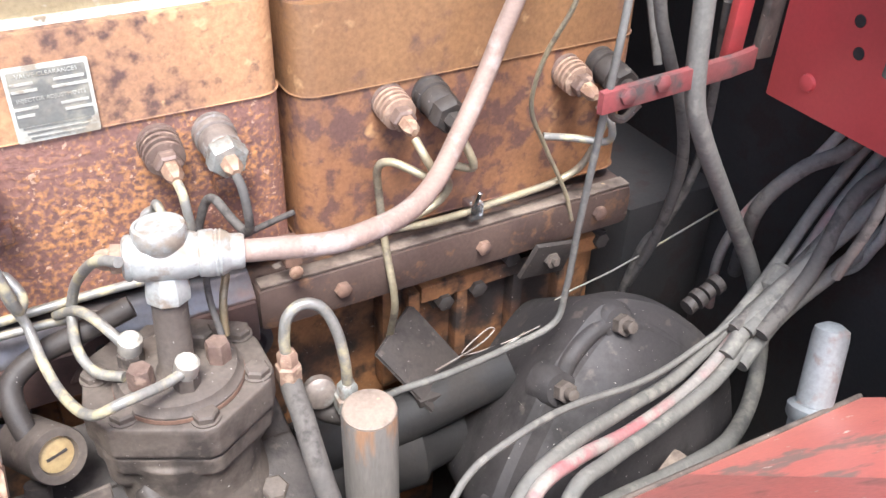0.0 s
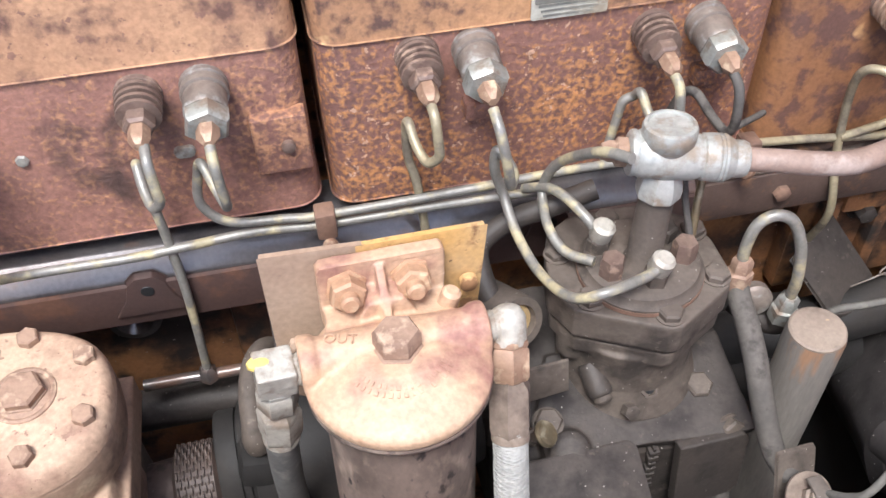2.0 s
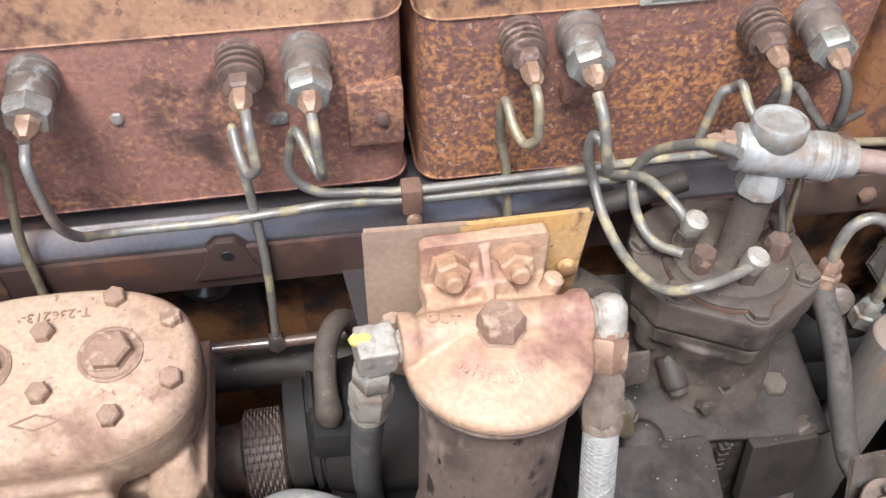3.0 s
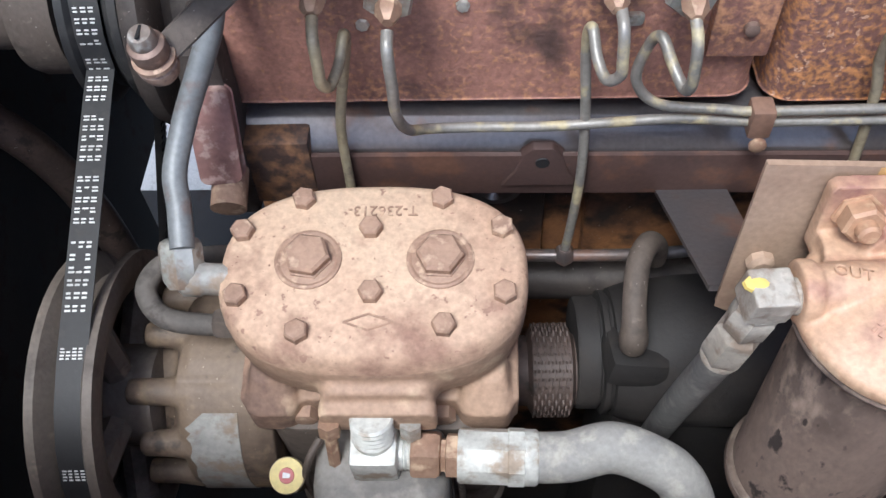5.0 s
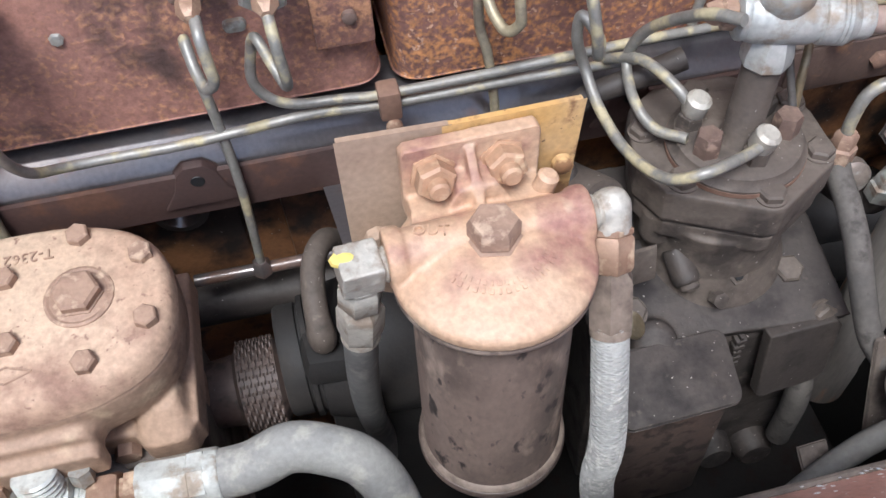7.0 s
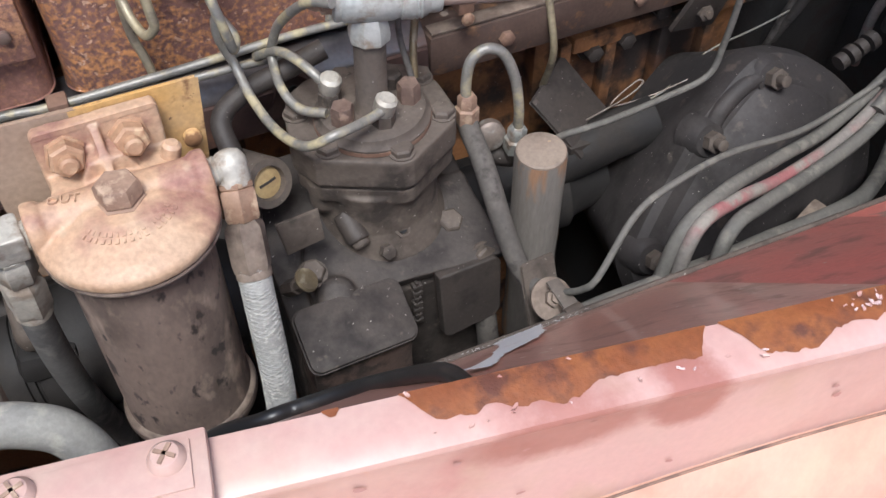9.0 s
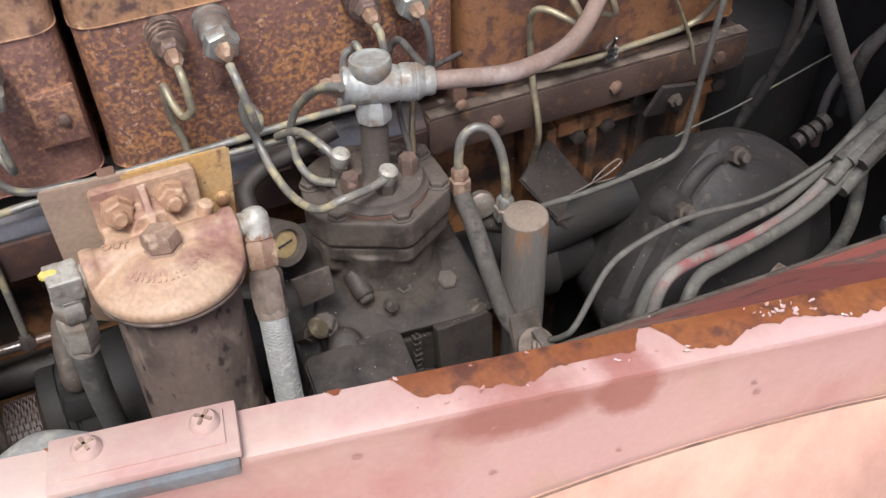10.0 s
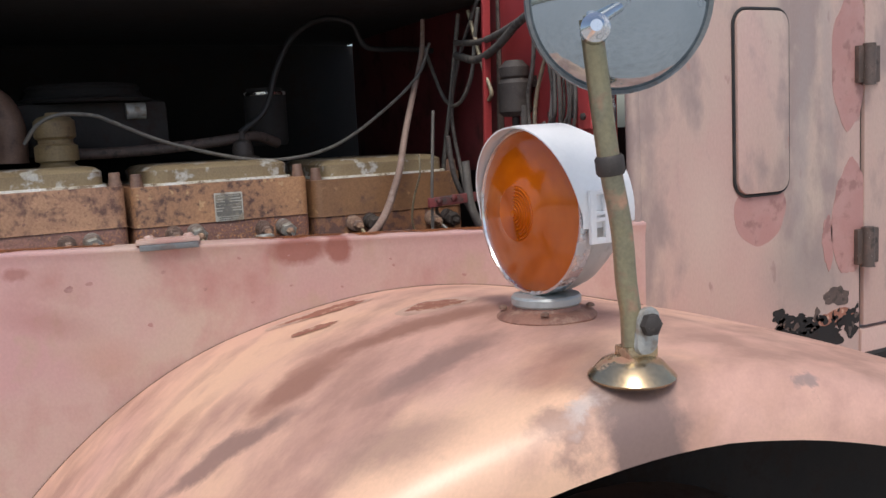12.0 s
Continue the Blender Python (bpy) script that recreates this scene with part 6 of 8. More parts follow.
part("foot", box(B(), (-0.26, 0.46, 0.36), (-0.06, 0.56, 0.93)), M_OILY_DARK, ac, bev=0.006)
lp = thing("breather_hose", (-0.24, 0.5, 1.02), "short dusty hose bent in a loop", "hose")
part("hose", tube(B(), [(-0.251, 0.478, 1.005), (-0.252, 0.482, 1.03), (-0.251, 0.505, 1.05), (-0.245, 0.535, 1.060), (-0.232, 0.56, 1.055), (-0.219, 0.575, 1.030), (-0.214, 0.585, 1.0)], lambda t: 0.0108 + 0.0022 * math.exp(-((t - 0.13) / 0.07) ** 2) - 0.004 * (t < 0.05), 16), M_GREY_DUST, lp)
seat(cp, ac, lp)
st = thing("filter_strap", (-0.2, 0.52, 1.1), "dark flat steel strap holding the filter bracket", "bracket")
bm = B()
slab(bm, [(-0.031, 0.0), (0.031, 0.0), (0.026, 0.20), (-0.022, 0.20)], (-0.195, 0.625, 1.075), (1, 0, 0), (0.02, -0.9, 0.42), 0.006)
part("strap", bm, M_RAIL_ENG, st, bev=0.001)

# ---- fuel filter ----
flt = thing("fuel_filter", (-0.14, 0.36, 1.02), "rust-stained fuel filter with a hex cap bolt and brown can", "filter")
FA = Vector((0.02, 0.05, 1)).normalized()
f0 = Vector((-0.128, 0.368, 1.262))
FX = Vector((1, 0.04, -0.045))
FX = (FX - FA * FX.dot(FA)).normalized()
FM = Matrix.Translation(f0) @ Matrix((FX, FA.cross(FX), FA)).transposed().to_4x4()


def FL(x, y, z):
    return FM @ Vector((x, y, z))


bm = lathe(B(), f0, FA, [(0.0, -0.027), (0.060, -0.027), (0.0632, -0.025), (0.0636, -0.0185), (0.0615, -0.0155), (0.054, -0.0105), (0.040, -0.0045), (0.026, 0.001), (0.0, 0.002)], 64)
# shoulders that carry the two ports
PORT_Y = 0.012
lathe(bm, FL(-0.060, PORT_Y, -0.011), FX, [(0.0165, 0), (0.017, 0.03), (0.0175, 0.06), (0.017, 0.09), (0.0165, 0.120)], 32)
for k in (-1, 1):
    lathe(bm, FL(0.053 * k, PORT_Y, -0.011), FX * k, [(0.0185, 0), (0.0195, 0.003), (0.0195, 0.0095), (0.0185, 0.011)], 32)
# web that narrows to the upright pad
slab(bm, [(-0.050, 0.005), (0.050, 0.005), (0.047, 0.025), (0.043, 0.040), (0.044, 0.062), (-0.042, 0.062), (-0.041, 0.040), (-0.045, 0.025)], FL(0, 0, -0.024), FX, FM.to_3x3() @ Vector((0, 1, 0)), 0.021)
slab(bm, [(-0.043, -0.02), (0.045, -0.02), (0.046, 0.030), (0.043, 0.034), (-0.040, 0.034), (-0.043, 0.030)], FL(0, 0.062, 0), FX, FA, 0.011)
slab(bm, [(-0.025, -0.01), (0.025, -0.01), (0.012, 0.013), (-0.012, 0.013)], FL(0, 0.053, 0), FX, FA, 0.022)
slab(bm, [(0.018, -0.006), (0.055, -0.006), (0.055, 0.030), (0.048, 0.030), (0.026, 0.006)], FL(-0.0035, 0, 0), FM.to_3x3() @ Vector((0, 1, 0)), FA, 0.0065)
cast("cap", bm, M_FILTER, flt, "rust-stained cast filter cap", 0.0013, 8)
part("cap_rim", lathe(B(), f0, FA, [(0.0605, -0.0305), (0.0625, -0.030), (0.0632, -0.0280), (0.0625, -0.0262), (0.0605, -0.026)], 64), M_CAN, flt, "dark crimped edge under the cap")
part("pad_edge", slab(B(), [(-0.0425, 0.0), (0.0445, 0.0), (0.0425, 0.004), (-0.0400, 0.004)], FL(0, 0.0505, 0.0295), FX, FA, -0.0012), M_FILTER, flt)
part("cap_bolt", lathe(B(), f0, FA, [(0.0172, -0.002), (0.0172, 0.0020), (0.0145, 0.0030), (0.0160, 0.0045), (0.0160, 0.0145), (0.0142, 0.0172), (0.009, 0.0180), (0.0, 0.0173)], 6, 0.32), M_TAN_BOLT, flt, "large rusty hex bolt")
for x in (-0.024, 0.021):
    nut = part("mount_nut", lathe(B(), FL(x, 0.050, 0.014), FM.to_3x3() @ Vector((0, -1, 0.12)), [(0.0150, -0.002), (0.0150, 0.0015), (0.0125, 0.002), (0.0132, 0.0035), (0.0132, 0.0120), (0.0112, 0.0140)], 6, 0.5 + 9 * x), M_NUT, flt, "orange rusty hex nut")
    part("stud", lathe(B(), FL(x, 0.050, 0.014), FM.to_3x3() @ Vector((0, -1, 0.12)), [(0.0068, 0.013), (0.0068, 0.0200), (0.0050, 0.0220)], 14), M_NUT, nut)
part("casting_stub", lathe(B(), FL(0.043, 0.036, -0.006), FM.to_3x3() @ Vector((0.25, -0.1, 1)), [(0.0075, 0), (0.0070, 0.012), (0.0045, 0.0145)], 16), M_FILTER, flt)
part("can", lathe(B(), f0, -FA, [(0.050, 0.024), (0.0525, 0.029), (0.0525, 0.222), (0.0535, 0.224), (0.0562, 0.225), (0.0572, 0.229), (0.0562, 0.233), (0.0535, 0.236), (0.045, 0.248), (0.02, 0.256), (0.0, 0.257)], 64), M_CAN, flt, "brown dimpled steel filter can", sharp=50)
part("can_bead", lathe(B(), f0, -FA, [(0.0528, 0.2185), (0.0548, 0.2200), (0.0562, 0.2225), (0.0555, 0.2248), (0.053, 0.2250)], 64), M_TAN_DARK, flt, "paler worn bead round the bottom of the can")
m = FM @ Matrix.Translation((0, 0, -0.0035))
cast_text(flt, "OUT", 0.0105, m @ Matrix.Translation((-0.036, 0.0085, 0.0098)) @ Matrix.Rotation(-0.25, 4, "Z"), M_FILTER, depth=0.0012)
for k in range(16):
    if k == 10:
        continue
    a = -math.pi / 2 - 0.98 + k * 0.131
    for dr, w in ((-0.0024, 0.0016 - 0.0004 * (k % 3)), (0.0024, 0.0010 + 0.0005 * (k % 2))):
        part("cast_mark", box(B(), (-w, -0.0018, -0.002), (w, 0.0018, 0.0009), m @ Matrix.Translation(((0.0345 + dr) * math.cos(a), (0.0345 + dr) * math.sin(a), 0.0013 - 0.33 * dr)) @ Matrix.Rotation(a + math.pi / 2, 4, "Z") @ Matrix.Rotation(0.33, 4, "X")), M_FILTER, flt, bev=0.0005)
brk = thing("filter_bracket", (-0.13, 0.435, 1.2), "rusty yellowed flat steel bracket behind the filter", "bracket")
slab_o = Vector((-0.208, 0.430, 1.297))
bm = B()
slab(bm, [(0.066, -0.0025), (0.157, -0.006), (0.150, -0.10), (0.066, -0.147)], slab_o, Vector((0.157, 0.008, -0.001)), Vector((0.02, 0.02, 1)), -0.006)
part("plate", bm, M_BRACKET, brk, bev=0.0012)
bm = B()
slab(bm, [(0, 0), (0.070, -0.0025), (0.070, -0.150), (0.035, -0.165), (0.002, -0.145)], slab_o + Vector((0, 0.004, 0)), Vector((0.157, 0.000, -0.001)), Vector((0.02, 0.02, 1)), -0.006)
part("folded_flange", bm, M_BRACKET_PINK, brk, "pinkish-brown folded flange", bev=0.0012)
part("rivet", lathe(B(), (-0.192, 0.429, 1.208), (0, -1, 0), [(0.0095, -0.002), (0.0095, 0.003), (0.006, 0.006)], 8), M_BRACKET_PINK, brk)
part("rivet", lathe(B(), (-0.066, 0.430, 1.245), (0, -1, 0), [(0.007, -0.002), (0.007, 0.004), (0.004, 0.006)], 14), M_BRACKET, brk)


def elbow_end(side, at, nutmat, endmat, hose_pts, hose_mat, label):
    e = thing("filter_elbow", at, label, "fitting", "filter elbows")
    o = Vector(at)
    s = side
    dn = (Vector(hose_pts[1]) - Vector(hose_pts[0])).normalized()
    part("thread", lathe(B(), o, (s, 0, 0.0), [(0.0125, -0.022), (0.0125, -0.016)] + [(0.0105 + 0.0009 * (k % 2), -0.015 + 0.0018 * k) for k in range(8)] + [(0.0118, 0.0)], 18), M_ELBOW, e)
    bm = B()
    if s > 0:
        lathe(bm, o + Vector((-0.003, 0, 0)), (1, 0, 0), [(0.0122, 0.0), (0.0126, 0.010), (0.0110, 0.015), (0.0065, 0.019), (0.0, 0.0205)], 24)
        lathe(bm, o + Vector((0.006, 0, 0)) - dn * 0.006, dn, [(0.0, -0.008), (0.0075, -0.006), (0.0118, 0.0), (0.0125, 0.008), (0.0125, 0.020), (0.0118, 0.022)], 24)
    else:
        ux = (Vector((1, 0.1, 0)) - dn * dn.dot(Vector((1, 0.1, 0)))).normalized()
        turn = Matrix((ux, dn.cross(ux) * -1, -dn)).transposed().to_4x4()
        box(bm, (-0.0135, -0.0125, -0.012), (0.0125, 0.0125, 0.0125), Matrix.Translation(o + Vector((-0.006, 0, 0))) @ turn)
        lathe(bm, o + Vector((0.004, 0, 0)), (-1, 0, 0), [(0.0125, 0.0), (0.0125, 0.012), (0.010, 0.021)], 20)
    body = cast("elbow_body", bm, M_ELBOW, e, "pale plated forged elbow", 0.0011, 5)
    p = o + Vector((s * 0.006, 0, 0)) + dn * 0.010
    if s < 0:
        part("paint_daub", lathe(B(), o + Vector((-0.0135, 0.0005, 0.0135)) + dn * 0.001, -dn, [(0.0060, -0.002), (0.0056, 0.0004), (0.003, 0.0010), (0.0, 0.0011)], 9, squash=1.6), M_YELLOW_PAINT, body, "yellow paint daub")
    part("swivel_nut", lathe(B(), p, dn, [(0.0112, 0.0), (0.0140, 0.002), (0.0140, 0.005), (0.0128, 0.006), (0.0146, 0.008), (0.0146, 0.028), (0.0128, 0.031)], 6, 0.4), nutmat, e)
    part("hose_end", lathe(B(), p, dn, [(0.0118, 0.030), (0.0122, 0.032), (0.0148, 0.035), (0.0158, 0.038), (0.0158, 0.064), (0.0150, 0.070), (0.0136, 0.072)], 6, 0.7), endmat, e, "long hex hose end")
    h = thing("fuel_hose", p + dn * 0.05, "pale braided fuel hose with a crimped sleeve" if s > 0 else "dusty grey fuel hose with a crimped sleeve", "hose", "fuel hoses")
    part("sleeve", lathe(B(), p, dn, [(0.0128, 0.069), (0.0138, 0.071), (0.0138, 0.076), (0.0126, 0.077)], 20), endmat, h)
    path = [p + dn * 0.05, p + dn * 0.088] + [Vector(q) for q in hose_pts[2:]]
    hose = part("hose", tube(B(), path, 0.0122, 20), hose_mat, h, sharp=80)
    if s > 0:
        # woven cover: two crossing sets of fine strands
        line_pts = smooth_path(path, 40)
        for way in (-1, 1):
            bm = B()
            for k in range(7):
                a0 = 2 * math.pi * k / 7
                u, pts = None, []
                for i, c in enumerate(line_pts[18:150]):
                    d = (line_pts[i + 19] - line_pts[i + 17]).normalized()
                    u = basis(d)[1] if u is None else (u - d * u.dot(d)).normalized()
                    v = d.cross(u)
                    a = a0 + way * i * 0.42
                    pts.append(c + (u * math.cos(a) + v * math.sin(a)) * 0.0122)
                tube(bm, pts, 0.0008, 4, raw=True)
            tagged(part("braid", bm, hose_mat, hose, "woven pale strands", sharp=80), kind="stuff")
    return e


elbow_end(1, FL(0.074, PORT_Y, -0.011), M_COPPER, M_TAN_DARK, [(-0.048, 0.37, 1.25), (-0.055, 0.333, 1.19), (-0.064, 0.300, 1.10), (-0.067, 0.296, 1.04), (-0.062, 0.292, 0.98), (-0.05, 0.285, 0.86), (-0.03, 0.285, 0.7)], M_HOSE_BRAID, "plated elbow with a copper-coloured nut on the filter")
elbow_end(-1, FL(-0.074, PORT_Y - 0.003, -0.011), M_ELBOW, M_ELBOW, [(-0.21, 0.38, 1.245), (-0.217, 0.388, 1.17), (-0.222, 0.40, 1.07), (-0.222, 0.42, 0.98), (-0.215, 0.45, 0.86), (-0.2, 0.46, 0.7)], M_HOSE_SHADE, "plated elbow with a yellow paint daub on the filter")

# ---- injection pump ----
pump = thing("injection_pump", (0.09, 0.47, 0.8), "dusty grey cast injection pump with a bolted octagonal flange", "pump")
pc = Vector((0.098, 0.487, 1.158))
PUMP_PLAN = [(0.024, 0.522), (0.017, 0.486), (0.030, 0.455), (0.100, 0.4185), (0.110, 0.4185), (0.166, 0.452), (0.174, 0.468), (0.174, 0.508), (0.165, 0.540), (0.125, 0.566), (0.06, 0.566), (0.034, 0.550)]


def tier(bm, rows):
    """Stacked copies of the flange's plan: (scale, height) pairs."""
    cx, cy = 0.097, 0.492
    rings = [[bm.verts.new((cx + (x - cx) * g, cy + (y - cy) * g, z)) for x, y in PUMP_PLAN] for g, z in rows]
    for p, q in zip(rings, rings[1:]):
        for i in range(len(p)):
            j = (i + 1) % len(p)
            bm.faces.new((p[i], p[j], q[j], q[i]))
    bm.faces.new(rings[0])
    bm.faces.new(rings[-1])
    return bm


cast("flange", tier(B(), [(0.985, 1.124), (1.0, 1.127), (1.0, 1.153), (0.985, 1.157)]), M_GREY_DUST, pump, "dusty angular pump flange", 0.0014, 4)
part("gasket", tier(B(), [(0.97, 1.1215), (0.97, 1.1245)]), M_DARK_DUST, pump)
part("hub_disc", lathe(B(), pc, (0, 0, 1), [(0.054, -0.001), (0.054, 0.006), (0.051, 0.008), (0.049, 0.014), (0.045, 0.016), (0.0, 0.017)], 40), M_GREY_DUST, pump)
part("rust_ring", lathe(B(), pc, (0, 0, 1), [(0.0545, 0.0), (0.0545, 0.004)], 40), M_DECK_BROWN, pump)
for k, (x, y) in enumerate(((0.158, 0.464), (0.104, 0.433), (0.046, 0.463), (0.16, 0.52), (0.09, 0.550), (0.035, 0.52))):
    bolt(pump, (x, y, 1.157), (0, 0, 1), 0.0112, 0.0085, M_GREY_DUST, 0.3 * k, 0.0125)
# tower between the flange and the housing, with pockets and a beak
bm = tier(B(), [(0.86, 1.098), (0.955, 1.102), (0.965, 1.121)])
lathe(bm, (0.096, 0.490, 1.03), (0, 0, 1), [(0.074, 0.0), (0.066, 0.018), (0.062, 0.03), (0.061, 0.06), (0.064, 0.08)], 44)
lathe(bm, (0.107, 0.452, 1.06), (0.0, -0.25, 1), [(0.008, 0.0), (0.013, 0.010), (0.016, 0.055)], 18)
for x, y in ((0.040, 0.475), (0.150, 0.476)):
    lathe(bm, (x, y, 1.075), (0, 0, 1), [(0.010, 0.0), (0.015, 0.010), (0.016, 0.040)], 18)
cast("tower", bm, M_GREY_DUST, pump, "dusty cast pump tower", 0.0016, 6)
# lower housing: sloping top with a stepped front edge
bm = B()
prof = [(0.56, 1.078), (0.47, 1.050), (0.43, 1.034), (0.410, 1.018), (0.403, 1.006), (0.401, 0.78), (0.56, 0.78)]
a = [bm.verts.new((-0.030, y, z)) for y, z in prof]
b = [bm.verts.new((0.192, y, z - 0.012)) for y, z in prof]
bm.faces.new(a)
bm.faces.new(b)
for i in range(len(prof)):
    j = (i + 1) % len(prof)
    bm.faces.new((a[i], a[j], b[j], b[i]))
# top flange whose front edge dips and swells round the bleed screw
slab(bm, [(0.196, -0.010), (0.140, -0.009), (0.085, -0.006), (0.066, -0.006), (0.052, -0.014), (0.036, -0.022), (0.018, -0.024), (0.004, -0.018), (-0.004, -0.006), (-0.006, 0.03), (0.02, 0.09), (0.19, 0.09)], (0, 0.408, 1.017), (1, 0, -0.055), (0, 0.945, 0.33), 0.015)
lathe(bm, (0.018, 0.400, 1.033), (-0.1, -0.55, 0.8), [(0.020, -0.01), (0.019, 0.004), (0.013, 0.008), (0.006, 0.009)], 22)
lathe(bm, (0.052, 0.450, 1.072), (0.18, -0.80, -0.55), [(0.011, -0.01), (0.012, 0.006), (0.0115, 0.020), (0.010, 0.022)], 22)
cast("lower_body", bm, M_DARK_DUST, pump, "dusty dark pump housing with a stepped top flange", 0.0018, 5)
part("barrel_plug", lathe(B(), Vector((0.052, 0.450, 1.072)) + Vector((0.18, -0.80, -0.55)).normalized() * 0.020, (0.18, -0.80, -0.55), [(0.0085, 0), (0.0085, 0.006), (0.0065, 0.008)], 18), M_GREY_DUST, pump)
part("plug_screw", lathe(B(), (0.078, 0.418, 1.050), (0.1, -0.8, 0.5), [(0.0075, -0.004), (0.0075, 0.006), (0.004, 0.007)], 6), M_GREY_DUST, pump)
nut = part("union_nut", lathe(B(), (0.098, 0.440, 1.052), (0.1, -0.8, 0.6), [(0.0125, -0.004), (0.0125, 0.008), (0.0105, 0.009), (0.0088, 0.0095), (0.0088, 0.0145), (0.0058, 0.0148), (0.0055, 0.011)], 6), M_GREY_DUST, pump)
part("bore", lathe(B(), Vector((0.098, 0.440, 1.052)) + Vector((0.1, -0.8, 0.6)).normalized() * 0.0132, (0.1, -0.8, 0.6), [(0.0045, 0), (0.004, 0.0012)], 12), M_BLACK, nut)
for p, ax, r in (((0.155, 0.442, 1.030), (0.0, -0.35, 0.93), 0.0130), ((0.004, 0.424, 1.047), (0, -0.35, 0.93), 0.0125), ((0.173, 0.404, 1.012), (0.2, -0.9, 0.35), 0.0125)):
    bolt(pump, p, ax, r, 0.011, M_GREY_DUST, 0.4, 0.0145)
for i in range(7):
    w = 0.0052 - 0.0012 * (i in (1, 4))
    part("cast_mark", box(B(), (0.099 - w, 0.3945, 0.9485 + i * 0.0092), (0.099 + w, 0.4035, 0.9545 + i * 0.0092)), M_DARK_DUST, pump, bev=0.0015)
    part("cast_mark", box(B(), (0.0985 - 0.0012, 0.3955, 0.9505 + i * 0.0092), (0.0985 + 0.0012, 0.4035, 0.9590 + i * 0.0092)), M_DARK_DUST, pump)
bm = B()
slab(bm, rounded(0.108, 0.062, 0.010), (0.024, 0.3675, 1.0240), (1, 0.08, -0.10), (0.0, 0.85, 0.36), 0.004)
gc = part("cover_plate", bm, M_DARK_DUST, pump, "dusty rounded cover plate", bev=0.0015)
for x, y, z in ((-0.018, 0.354, 1.0255), (-0.010, 0.352, 1.0245), (0.066, 0.364, 1.0165)):
    part("rivet", lathe(B(), (x, y, z), (0, -0.36, 0.9), [(0.003, 0), (0.0025, 0.0015)], 10), M_GREY_DUST, gc)
part("governor_box", box(B(), (-0.028, 0.351, 0.80), (0.075, 0.402, 1.016)), M_BROWN_DARK, pump, "brown stained governor box", bev=0.010)
side = cast("side_cover", slab(B(), [(-0.034, -0.038), (-0.028, -0.043), (0.026, -0.038), (0.033, -0.030), (0.036, 0.034), (0.030, 0.042), (-0.034, 0.042)], (0.151, 0.394, 0.977), (1, 0.06, -0.05), (0.0, 0.16, 0.98), 0.013), M_DARK_DUST, pump, "dusty bolted side cover", 0.0013, 4)
part("hole", lathe(B(), (0.128, 0.3905, 1.004), (0, -1, 0.16), [(0.0042, -0.001), (0.004, 0.0008)], 12), M_BLACK, side)
for x, z in ((0.112, 0.795), (0.160, 0.780)):
    part("drain_boss", lathe(B(), (x, 0.405, z), (0.0, -1, 0.1), [(0.022, 0.0), (0.020, 0.022), (0.016, 0.028)], 20), M_DARK_DUST, pump)
# brass cap screw and fitting at the left
bc = thing("brass_bleed_screw", (-0.012, 0.40, 1.05), "brass bleed screw with a round head beside the pump", "screw")
part("head", lathe(B(), (-0.015, 0.398, 1.070), (0.55, -0.30, 0.75), [(0.0115, 0.010), (0.0120, 0.012), (0.0105, 0.0145), (0.004, 0.0155), (0.0, 0.0155)], 24), M_BRASS, bc)
part("stem", lathe(B(), (-0.015, 0.398, 1.070), (0.25, -0.55, 0.65), [(0.008, -0.03), (0.008, -0.004), (0.006, -0.002), (0.006, 0.010)], 6), M_GREY_DUST, bc)
# round dark cap with brass centre
rc = thing("round_port", (-0.02, 0.49, 1.08), "dark round housing with a brass plug in its centre", "port")
rd = Vector((0.30, -0.75, 0.36)).normalized()
RP = Vector((-0.012, 0.492, 1.116))
part("ring", lathe(B(), RP, rd, [(0.0215, -0.062), (0.0245, -0.058), (0.0245, 0.010), (0.0235, 0.0125), (0.0165, 0.0125), (0.0155, 0.006)], 34), M_GREY_DUST, rc)
part("plug", lathe(B(), RP, rd, [(0.0158, 0.005), (0.0150, 0.0065), (0.012, 0.0072), (0.0, 0.0085)], 26), M_GOLD_DUST, rc, "brass centre plug")
part("slot", box(B(), (-0.009, -0.0012, -0.0012), (0.009, 0.0012, 0.0012), Matrix.Translation(RP + rd * 0.0076) @ rd.to_track_quat("Z", "Y").to_matrix().to_4x4()), M_DARK_DUST, rc)
part("strut", tube(B(), [(-0.022, 0.50, 1.115), (-0.030, 0.525, 1.135), (-0.028, 0.55, 1.152), (0.0, 0.562, 1.165), (0.04, 0.560, 1.178), (0.08, 0.56, 1.19)], 0.010, 14), M_DARK_DUST, rc)
part("side_pipe", tube(B(), [(-0.030, 0.49, 1.09), (-0.034, 0.48, 1.05), (-0.03, 0.48, 0.95)], 0.011, 14), M_DARK_DUST, rc)
part("edge_plate", slab(B(), [(0, 0), (0.040, 0.002), (0.040, -0.030), (0.004, -0.034)], (-0.018, 0.438, 1.113), (1, 0.02, 0.0), (0.0, 0.25, 0.97), 0.003), M_GREY_DUST, rc, bev=0.0008)

# tower with tee and the pinkish hose
tee = thing("pump_tee", (0.097, 0.483, 1.17), "pale plated tee fitting on a grey riser above the pump", "fitting")
tc0 = Vector((0.097, 0.483, 1.172))
tm = tc0 + Vector((0.006, 0.006, 0.110))
tdir = Vector((0.95, -0.25, -0.06)).normalized()
rdir = (tm - tc0).normalized()
part("riser", lathe(B(), tc0, rdir, [(0.0185, 0), (0.0165, 0.004), (0.0145, 0.008), (0.0142, 0.074)], 24), M_GREY_DUST, tee)
part("hex_collar", lathe(B(), tc0, rdir, [(0.0150, 0.070), (0.0180, 0.073), (0.0186, 0.080), (0.0172, 0.088), (0.0150, 0.096)], 8, 0.2), M_STEEL, tee)
